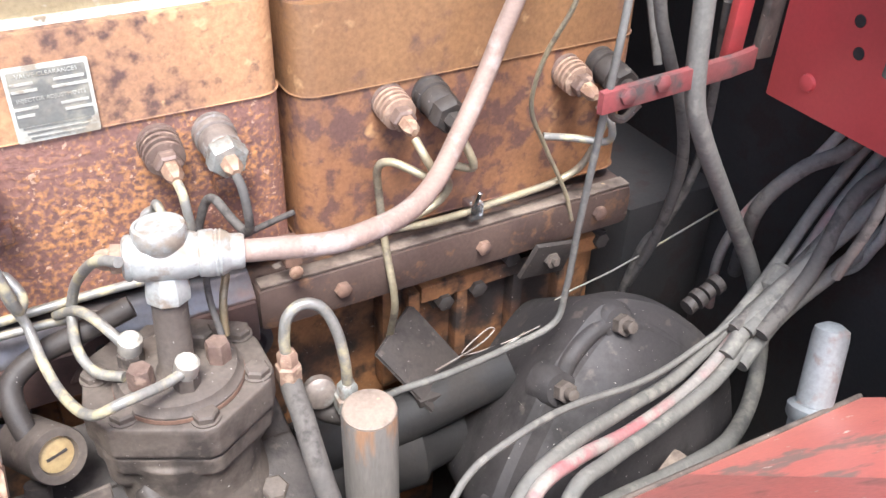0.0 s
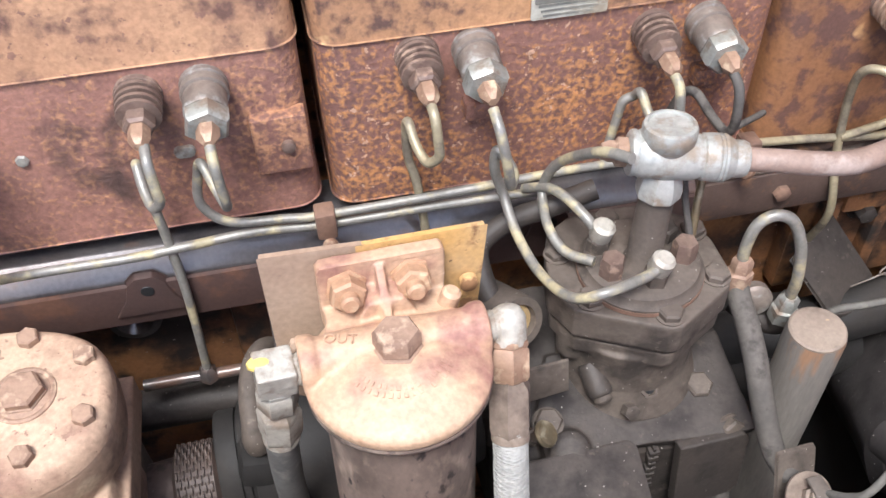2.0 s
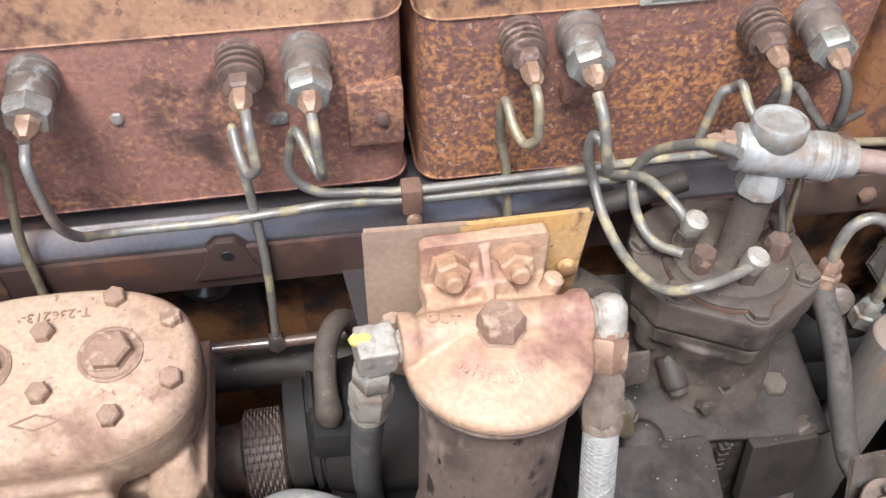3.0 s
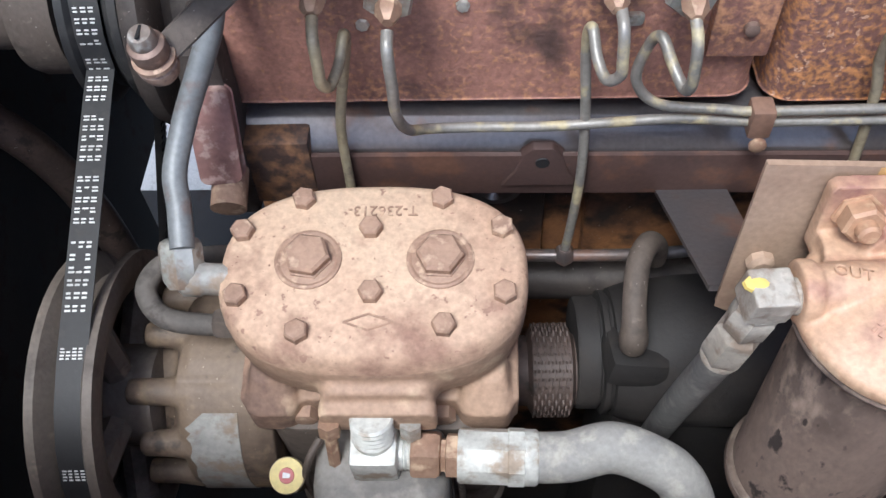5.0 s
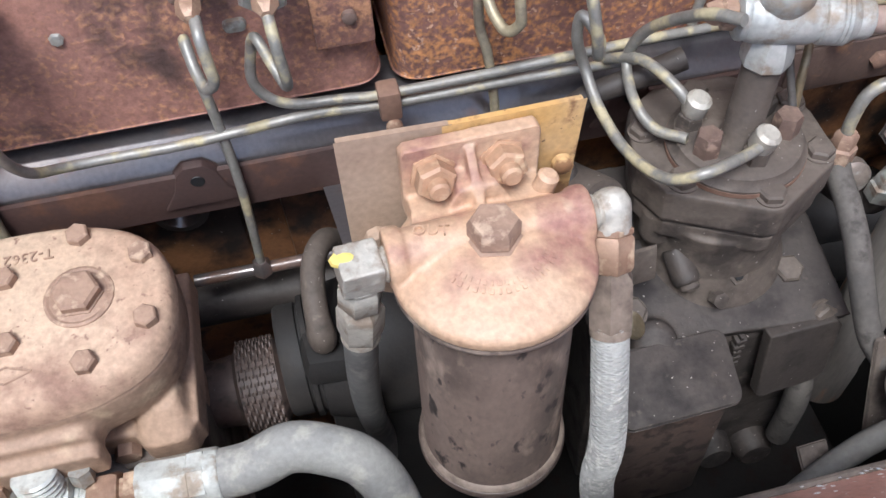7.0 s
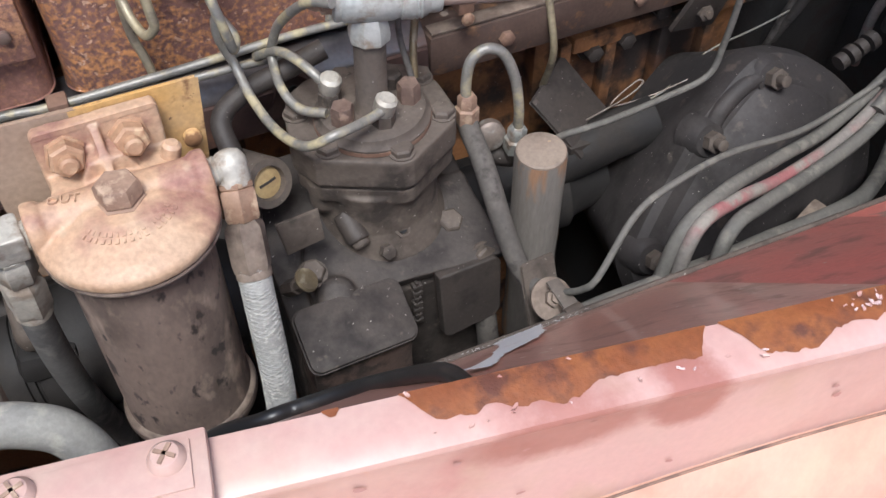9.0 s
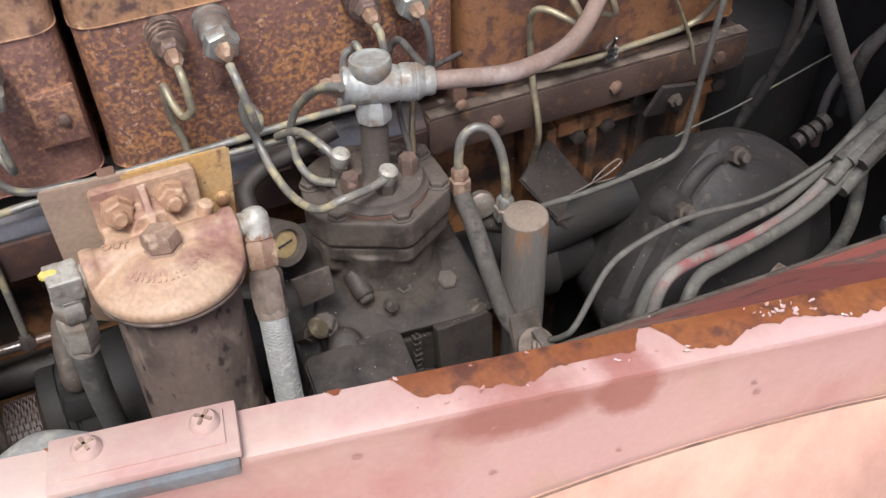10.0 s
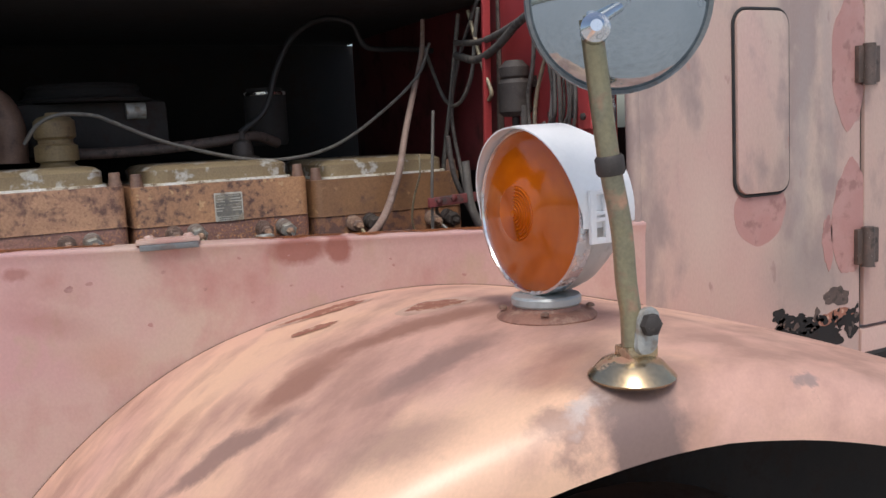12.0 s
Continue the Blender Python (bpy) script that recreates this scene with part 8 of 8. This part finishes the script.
part("flange", bm, M_BAY_SHADE, ch, "dark folded lower flange")
part("lip", tube(B(), [p + Vector((0, 0.001, 0.001)) for p in flange], 0.0030, 8, raw=True), M_GREY_DUST, ch, "greyish worn lower edge")
rw = random.Random(4)
border = ((0.080, 0.90), (0.094, 0.945), (0.110, 0.965), (0.128, 0.985), (0.121, 0.87), (0.106, 0.74), (0.080, 0.61), (0.060, 0.525), (0.048, 0.415), (0.032, 0.26), (0.020, 0.36), (0.038, 0.445), (0.060, 0.635), (0.076, 0.79))
bm = B()
bm.faces.new([bm.verts.new(chan(p[0] + (q[0] - p[0]) * k / 6 + rw.uniform(-1, 1) * 0.0022, p[1] + (q[1] - p[1]) * k / 6 + rw.uniform(-1, 1) * 0.010, 0.0035)) for p, q in zip(border, border[1:] + border[:1]) for k in range(6)])
part("white_patch", bm, M_WHITE_FLAKE, ch, "ragged patch of white paint")
for k in range(70):
    u = rw.random()
    if k % 7:
        x, v = 0.02 + 0.15 * u, 0.975 - abs(rw.gauss(0, 0.055))
    else:
        x, v = 0.02 + 0.08 * rw.random(), 0.30 + 0.5 * rw.random()
    rad = rw.uniform(0.0006, 0.0020)
    bm = B()
    bm.faces.new([bm.verts.new(chan(x + math.cos(2 * math.pi * i / 7) * rad * rw.uniform(0.6, 1.4), v + math.sin(2 * math.pi * i / 7) * rad * 4.5 * rw.uniform(0.6, 1.3), 0.003)) for i in range(7)])
    part("paint_fleck", bm, M_WHITE_FLAKE, ch)
solid("black_hose", tube(B(), [(-0.19, 0.235, 1.06), (-0.135, 0.236, 1.14), chan(-0.088, 0.98, 0.007), chan(-0.064, 0.97, 0.007), chan(-0.026, 0.83, 0.007), chan(-0.008, 0.63, 0.007), chan(0.004, 0.43, 0.007), chan(0.011, 0.29, 0.004), chan(0.016, 0.16, -0.012)], 0.0056, 16), M_RUBBER, "glossy black rubber hose beside the channel", "hose", sharp=80)
gp = thing("grey_stub_pipe", (0.57, 0.23, 1.0), "weathered grey stub pipe with a collar behind the engine", "pipe")
g0, g1 = Vector((0.612, 0.235, 0.985)), Vector((0.658, 0.280, 1.142))
gd = (g1 - g0).normalized()
part("pipe", lathe(B(), g0, gd, [(0.020, -0.1), (0.020, 0.09), (0.0175, 0.095), (0.0172, 0.172), (0.016, 0.180), (0.008, 0.185)], 22), M_BLUEGREY, gp)
part("collar", lathe(B(), g0 + gd * 0.086, gd, [(0.021, 0), (0.024, 0.004), (0.024, 0.014), (0.020, 0.018)], 22), M_BLUEGREY, gp)
strip = thing("hood_latch_strip", (-0.17, 0.1, 1.352), "faded pink latch strip held by two crosshead screws", "latch")
SM = Matrix.Translation((-0.170, panel_y(-0.170), 1.345 + 0.036 * 0.17)) @ Matrix.Rotation(math.atan(-0.16), 4, "Z")
part("plate", box(B(), (-0.050, -0.018, 0.001), (0.050, 0.017, 0.0075), SM), M_FADED, strip, bev=0.0015)
part("keeper", box(B(), (-0.045, -0.022, -0.009), (0.048, -0.006, 0.0008), SM), M_BLUEGREY, strip, "worn grey keeper edge", bev=0.002)
part("top_plate", box(B(), (-0.044, -0.012, 0.0072), (0.043, 0.012, 0.0092), SM), M_FADED, strip, bev=0.0008)
for x in (-0.029, 0.033):
    p = SM @ Vector((x, 0.004, 0.0090))
    sc = part("screw_head", lathe(B(), p, (0, 0, 1), [(0.0085, 0), (0.0082, 0.002), (0.006, 0.0048), (0.0, 0.0058)], 22), M_FADED, strip)
    part("cross_slot", box(B(), (-0.005, -0.0009, 0.0050), (0.005, 0.0009, 0.0062), Matrix.Translation(p) @ Matrix.Rotation(0.6 + 9 * x, 4, "Z")), M_TAN_BOLT, sc)
    part("cross_slot", box(B(), (-0.0009, -0.005, 0.0050), (0.0009, 0.005, 0.0062), Matrix.Translation(p) @ Matrix.Rotation(0.6 + 9 * x, 4, "Z")), M_TAN_BOLT, sc)

# ---- turn signal lamp ----
lamp = thing("turn_signal_lamp", (0.262, -0.37, 1.25), "amber truck turn signal with a white visor on a rusty base", "lamp")
LC = Vector((0.225, -0.378, 1.393))
LS = 1.11
LD = Vector((-1, -0.07, 0.0)).normalized()
part("lens", lathe(B(), LC, LD, [(LS * r, LS * h) for r, h in [(0.0, 0.0285)] + [(0.004 * k + d, 0.0285 - 0.0006 * k + e) for k in range(1, 9) for d, e in ((0.0, 0.0), (0.0006, -0.0022), (0.0022, -0.0018))] + [(0.0365, 0.0205), (0.05, 0.0175), (0.07, 0.013), (0.085, 0.008), (0.0975, 0.003), (0.0975, -0.004)]], 64), M_AMBER, lamp, "amber lens with moulded rings", sharp=25)
part("rim", lathe(B(), LC, LD, [(LS * r, LS * h) for r, h in [(0.0970, 0.003), (0.0985, 0.006), (0.1015, 0.006), (0.103, 0.0), (0.103, -0.012), (0.1, -0.016)]], 64), M_CHROME, lamp, "chromed lens rim")
part("bowl", lathe(B(), LC, -LD, [(LS * r, LS * h) for r, h in [(0.1015, 0.010), (0.102, 0.03), (0.097, 0.05), (0.085, 0.07), (0.06, 0.088), (0.03, 0.096), (0.0, 0.098)]], 56), M_BOWL, lamp, "grey-green enamelled lamp bowl")
bm = B()
ro = []
N = 40
for k in range(N + 1):
    a = radians(-8 + 196 * k / N)
    d = Vector((0.07, -1, 0)).normalized() * -math.cos(a) + Vector((0, 0, 1)) * math.sin(a)
    reach = 0.005 + 0.020 * math.sin(max(0, min(math.pi, a))) ** 0.8
    front = [LC + (d * 0.092 - LD * 0.085) * LS, LC + (d * 0.1065 - LD * 0.045) * LS, LC + (d * 0.106 + LD * reach * 0.5) * LS, LC + (d * 0.1045 + LD * reach) * LS]
    ro.append([bm.verts.new(p) for p in front])
for p, q in zip(ro, ro[1:]):
    for i in range(3):
        bm.faces.new((p[i], p[i + 1], q[i + 1], q[i]))
bmesh.ops.recalc_face_normals(bm, faces=bm.faces)
bmesh.ops.solidify(bm, geom=bm.faces, thickness=0.002)
part("visor", bm, M_WHITE, lamp, "white enamelled visor", sharp=60)
for y in (-1, 1):
    bm = B()
    for x0, z0, z1 in ((0.010, -0.036, 0.032), (0.032, -0.036, 0.032)):
        box(bm, (LC.x + x0, LC.y + y * 0.1195 - 0.003, LC.z + z0), (LC.x + x0 + 0.009, LC.y + y * 0.1195 + 0.003, LC.z + z1))
    for z0, z1 in ((-0.036, -0.028), (-0.008, -0.003), (0.000, 0.005), (0.026, 0.032)):
        box(bm, (LC.x + 0.018, LC.y + y * 0.1195 - 0.0025, LC.z + z0), (LC.x + 0.033, LC.y + y * 0.1195 + 0.0025, LC.z + z1))
    part("visor_clip", bm, M_WHITE, lamp, "white slotted clip joining visor and bowl", bev=0.001)
part("neck", lathe(B(), (0.245, -0.378, 1.254), (0, 0, 1), [(0.036, 0.0), (0.036, 0.008), (0.046, 0.010), (0.0485, 0.013), (0.0485, 0.021), (0.046, 0.024), (0.034, 0.026), (0.0, 0.0265)], 36), M_BOWL, lamp, "dull silver neck band")
fz = on_fender(0.245, -0.378).z
part("base_plate", lathe(B(), (0.245, -0.378, fz - 0.004), (0, 0, 1), [(0.068, 0), (0.070, 0.004), (0.064, 0.010), (0.048, 0.014), (0.044, 0.020)], 40), M_RUST_PLATE, lamp, "dark rusty round base plate")
for a in (-2.2, -0.6, 1.0, 2.6):
    part("base_bolt", lathe(B(), (0.245 + 0.06 * math.cos(a), -0.378 + 0.06 * math.sin(a), fz + 0.010), (0, 0, 1), [(0.006, 0), (0.006, 0.003), (0.003, 0.005)], 8), M_DECK_BROWN, lamp)

# ---- round mirror on its arm ----
mr = thing("fender_mirror", (0.172, -0.650, 1.24), "round blue-grey fender mirror on a worn brass arm", "mirror")
mz = on_fender(0.172, -0.650)
mb = Vector((0.172, -0.650, mz.z - 0.004))
part("dome_base", lathe(B(), mb, (0.0, -0.05, 1), [(0.046, 0.0), (0.048, 0.003), (0.0455, 0.006), (0.042, 0.009), (0.034, 0.018), (0.020, 0.024), (0.0, 0.026)], 36), M_GOLD_BASE, mr, "polished gold-coloured dome base")
part("clevis", box(B(), (0.159, -0.663, mb.z + 0.02), (0.199, -0.637, mb.z + 0.036)), M_GOLD_BASE, mr, bev=0.003)
part("ear", slab(B(), rounded(0.028, 0.05, 0.012), (0.182, -0.663, mb.z + 0.052), (1, 0, 0), (0.1, 0, 1), 0.005), M_STEEL, mr, bev=0.001)
part("pivot_bolt", lathe(B(), (0.182, -0.668, mb.z + 0.06), (0, -1, 0), [(0.0125, 0), (0.0125, 0.008), (0.008, 0.011)], 6), M_DARK_DUST, mr)
ARM = [(0.172, -0.652, mb.z + 0.03), (0.171, -0.652, mb.z + 0.07), (0.167, -0.651, 1.335), (0.163, -0.65, 1.397), (0.150, -0.65, 1.464), (0.139, -0.65, 1.546), (0.131, -0.65, 1.612)]
part("arm", tube(B(), ARM, 0.0118, 18), M_GOLD, mr, "greenish worn brass tube")
part("collar", lathe(B(), (0.152, -0.65, 1.452), Vector((-0.13, 0, 1)), [(0.0135, 0), (0.0155, 0.003), (0.0155, 0.018), (0.0135, 0.021)], 20), M_DARK_DUST, mr)
part("clamp_knob", lathe(B(), (0.126, -0.664, 1.600), (-0.5, -0.8, 0.1), [(0.013, -0.012), (0.015, -0.008), (0.015, 0.008), (0.010, 0.013), (0.006, 0.018)], 20), M_CHROME, mr)
part("cross_bolt", cyl(B(), (0.125, -0.662, 1.605), (0.175, -0.64, 1.625), 0.006), M_CHROME, mr)
MC, MD = Vector((0.200, -0.615, 1.640)), Vector((-0.42, -0.85, -0.08)).normalized()
part("dish", lathe(B(), MC, MD, [(0.098, -0.03), (0.102, -0.022), (0.102, -0.014), (0.098, -0.010), (0.089, 0.0), (0.070, 0.010), (0.04, 0.018), (0.0, 0.021)], 56), M_MIRROR, mr, "polished blue-grey mirror shell", sharp=60)
part("bezel", lathe(B(), MC, MD, [(0.0985, -0.012), (0.1035, -0.008), (0.1045, -0.016), (0.1035, -0.026), (0.098, -0.031)], 56), M_BLUEGREY, mr)

# ---- above the engine: breather, pipes, filler cap ----
br = thing("oil_breather", (-0.272, 0.78, 1.47), "dirty yellow ribbed oil breather on the front valve cover", "breather")
part("body", lathe(B(), (-0.272, 0.78, 1.465), (0, 0, 1), [(0.040, 0), (0.042, 0.012), (0.036, 0.018), (0.036, 0.022), (0.046, 0.026), (0.046, 0.058), (0.037, 0.064), (0.037, 0.072), (0.044, 0.078), (0.044, 0.112), (0.034, 0.122), (0.018, 0.126), (0.016, 0.132), (0.0, 0.133)], 36), M_BREATHER, br)
mf = thing("air_intake_box", (-0.22, 1.0, 1.45), "dark brown intake manifold and air box behind the heads", "manifold")
# duct and lid near-black: shade under the hood is in their colour
part("duct", box(B(), (-0.50, 0.90, 1.50), (0.0, 1.2, 1.625)), M_BAY_SHADE, mf, bev=0.015)
part("round_lid", lathe(B(), (-0.18, 1.0, 1.625), (0, 0, 1), [(0.16, 0), (0.165, 0.006), (0.14, 0.014), (0.13, 0.03), (0.135, 0.036), (0.125, 0.044), (0.0, 0.045)], 44), M_SHADE_BLACK, mf)
part("elbow", tube(B(), [(-0.36, 0.86, 1.49), (-0.36, 0.86, 1.57), (-0.39, 0.88, 1.63), (-0.48, 0.90, 1.65)], 0.035, 18), M_DECK_BROWN, mf)
part("clamp_ring", lathe(B(), (-0.10, 0.895, 1.60), (1, 0, 0), [(0.02, 0), (0.02, 0.045)], 18), M_STEEL, mf)
solid("vent_pipe", tube(B(), [(-0.235, 0.83, 1.505), (-0.195, 0.84, 1.502), (-0.05, 0.83, 1.505), (0.08, 0.82, 1.515), (0.148, 0.813, 1.522), (0.20, 0.83, 1.525), (0.26, 0.86, 1.505)], 0.013, 16), M_BROWN_DARK, "brown crooked vent pipe above the heads", "pipe", sharp=80)
fcap = thing("oil_filler", (0.142, 0.76, 1.47), "dark oil filler cap on the middle valve cover", "cap")
part("cap", lathe(B(), (0.142, 0.76, 1.463), (0, 0, 1), [(0.038, 0), (0.038, 0.012), (0.026, 0.016), (0.025, 0.036), (0.020, 0.05), (0.008, 0.056), (0.006, 0.075), (0.0, 0.076)], 28), M_DARK_DUST, fcap)
cable([(-0.34, 0.70, 1.53), (-0.31, 0.68, 1.57), (-0.264, 0.66, 1.588), (-0.20, 0.66, 1.583), (-0.164, 0.66, 1.568), (-0.049, 0.66, 1.517), (0.113, 0.66, 1.474), (0.234, 0.66, 1.468), (0.351, 0.66, 1.496), (0.476, 0.66, 1.572), (0.574, 0.66, 1.655), (0.611, 0.66, 1.735)], 0.0042, M_CABLE, "long grey cable sagging over the valve covers")
cable([(0.15, 0.80, 1.535), (0.217, 0.80, 1.59), (0.254, 0.80, 1.69), (0.304, 0.80, 1.77), (0.382, 0.80, 1.81), (0.459, 0.80, 1.80), (0.50, 0.80, 1.74), (0.62, 0.80, 1.735), (0.69, 0.80, 1.73)], 0.0075, M_BLACK, "dark hose arching up to the bulkhead")
# wiring on the bulkhead
W = 0.665
cable([(W, 0.60, 1.80), (W, 0.66, 1.60), (W - 0.01, 0.70, 1.42), (W - 0.03, 0.66, 1.25)], 0.006)
cable([(W, 0.50, 1.82), (W, 0.60, 1.70), (W, 0.66, 1.56), (W, 0.62, 1.40), (W, 0.58, 1.30)], 0.005, M_HOSE_DARK)
cable([(W, 0.80, 1.74), (W, 0.70, 1.60), (W, 0.62, 1.58), (W, 0.55, 1.64), (W, 0.52, 1.74), (W, 0.50, 1.80)], 0.005)
cable([(W, 0.55, 1.80), (W, 0.49, 1.66), (W, 0.455, 1.60), (W, 0.47, 1.58)], 0.005, M_LINE_Y)
cable([(W, 0.62, 1.73), (W, 0.50, 1.72), (W, 0.40, 1.73), (W, 0.30, 1.75)], 0.008, M_HOSE_DARK)
cable([(W, 0.62, 1.70), (W, 0.52, 1.68), (W, 0.42, 1.70), (W, 0.33, 1.74), (W, 0.26, 1.76)], 0.010, M_HOSE_DARK)
cable([(W, 0.26, 1.80), (W, 0.27, 1.66), (W, 0.30, 1.56), (W, 0.28, 1.44), (W, 0.28, 1.30), (W, 0.30, 1.20)], 0.005, M_HOSE_DARK)
cable([(W, 0.13, 1.78), (W, 0.22, 1.66), (W, 0.27, 1.55), (W, 0.275, 1.40)], 0.0045, M_LINE_Y)
cable([(W, 0.22, 1.80), (W, 0.20, 1.62), (W, 0.22, 1.50), (W, 0.24, 1.48)], 0.004, M_CABLE_RED)
for k in range(9):
    y = 0.10 + 0.012 * k
    zz = 1.36 + 0.02 * (k * 7 % 5)
    cable([(W, y + 0.02, 1.86), (W - 0.008 * (k % 3), y, 1.70), (W - 0.01 * (k % 2), y - 0.012 + 0.006 * (k % 3), 1.55), (W, y + 0.03, zz + 0.08), (W, y + 0.06 + 0.01 * (k % 4), zz + 0.03), (W, y + 0.09, zz + 0.10)], 0.0035 + 0.0006 * (k % 3), (M_HOSE_DARK, M_CABLE, M_HOSE_DARK)[k % 3], "loose thin wire hanging on the bulkhead")
rg = thing("pressure_regulator", (0.66, 0.33, 1.55), "dusty grey canister regulator fixed to the red bulkhead", "regulator")
part("canister", lathe(B(), (0.655, 0.335, 1.535), (0, 0, 1), [(0.0, 0), (0.03, 0.002), (0.038, 0.012), (0.038, 0.075), (0.030, 0.085), (0.034, 0.09), (0.034, 0.11), (0.02, 0.125), (0.0, 0.127)], 28), M_DARK_DUST, rg)
part("mount", box(B(), (0.65, 0.31, 1.60), (0.70, 0.36, 1.625)), M_DARK_DUST, rg, bev=0.002)
part("drain", cyl(B(), (0.655, 0.335, 1.48), (0.655, 0.335, 1.536), 0.009), M_DARK_DUST, rg)
part("tap", tube(B(), [(0.655, 0.365, 1.495), (0.655, 0.335, 1.497), (0.655, 0.31, 1.50)], 0.005, 8), M_STEEL, rg)
part("outlet", cyl(B(), (0.655, 0.305, 1.40), (0.655, 0.30, 1.56), 0.008), M_HOSE_DARK, rg)
rbk = thing("red_hinge_bracket", (0.66, 0.06, 1.45), "bright red bracket with bolts beside the cab corner", "bracket")
part("upper", box(B(), (0.645, 0.045, 1.50), (0.652, 0.085, 1.62)), M_RED, rbk, bev=0.002)
part("lower", box(B(), (0.645, 0.055, 1.33), (0.652, 0.115, 1.42)), M_RED, rbk, bev=0.002)
for y, z in ((0.066, 1.605), (0.066, 1.525), (0.08, 1.40), (0.10, 1.35)):
    part("bolt", lathe(B(), (0.645, y, z), (-1, 0, 0), [(0.008, 0), (0.008, 0.005), (0.005, 0.007)], 6), M_DARK_DUST, rbk)

hb = thing("dark_guard_plate", (-0.52, 0.5, 1.385), "dark grey sheet steel guard plate ahead of the front head", "plate")
part("sheet", box(B(), (-0.565, 0.497, 1.388), (-0.476, 0.503, 1.470)), M_DARK_DUST, hb, bev=0.001)
part("flange", box(B(), (-0.566, 0.489, 1.384), (-0.475, 0.503, 1.388)), M_DARK_DUST, hb, bev=0.001)
part("stay", box(B(), (-0.54, 0.503, 1.40), (-0.52, 0.62, 1.405)), M_DARK_DUST, hb, bev=0.001)

ib = thing("fan_belt", (-0.72, 0.8, 0.9), "black ribbed fan belt behind the compressor pulley", "belt")
b0, b1 = Vector((-0.726, 0.80, 1.013)), Vector((-0.813, 0.80, 0.688))
bdir = (b1 - b0).normalized()
part("band", box(B(), (-0.011, -0.004, -0.02), (0.011, 0.004, (b1 - b0).length), Matrix.Translation(b0) @ bdir.to_track_quat("Z", "Y").to_matrix().to_4x4()), M_BLACK, ib, bev=0.001)
for k in range(30):
    part("rib", box(B(), (-0.0112, -0.0055, 0.0), (0.0112, -0.004, 0.005), Matrix.Translation(b0 + bdir * 0.011 * k) @ bdir.to_track_quat("Z", "Y").to_matrix().to_4x4()), M_BLACK, ib)
eb = thing("front_brace", (-0.98, 0.8, 0.95), "dark brown diagonal steel brace ahead of the engine", "brace")
part("bar", tube(B(), [(-1.03, 0.82, 1.08), (-0.97, 0.80, 1.02), (-0.90, 0.80, 0.92), (-0.87, 0.80, 0.80), (-0.86, 0.80, 0.60)], 0.022, 12), M_BROWN_DARK, eb)
part("foot", box(B(), (-0.90, 0.77, 0.02), (-0.83, 0.83, 0.62)), M_BROWN_DARK, eb, bev=0.004)

# top of a dark filler pipe; its chrome ring is added for a glint
ab = thing("filler_pipe_top", (0.262, 0.95, 1.48), "dark round filler pipe top with a shiny rim behind the heads", "canister")
part("body", lathe(B(), (0.262, 0.95, 1.50), (0, 0, 1), [(0.05, 0), (0.055, 0.01), (0.055, 0.13), (0.045, 0.15), (0.0, 0.152)], 32), M_BAY_SHADE, ab)
part("rim", lathe(B(), (0.262, 0.95, 1.63), (0, 0, 1), [(0.0548, 0), (0.0565, 0.002), (0.0565, 0.008), (0.0548, 0.010)], 32), M_CHROME, ab, "shiny metal ring added for a glint")
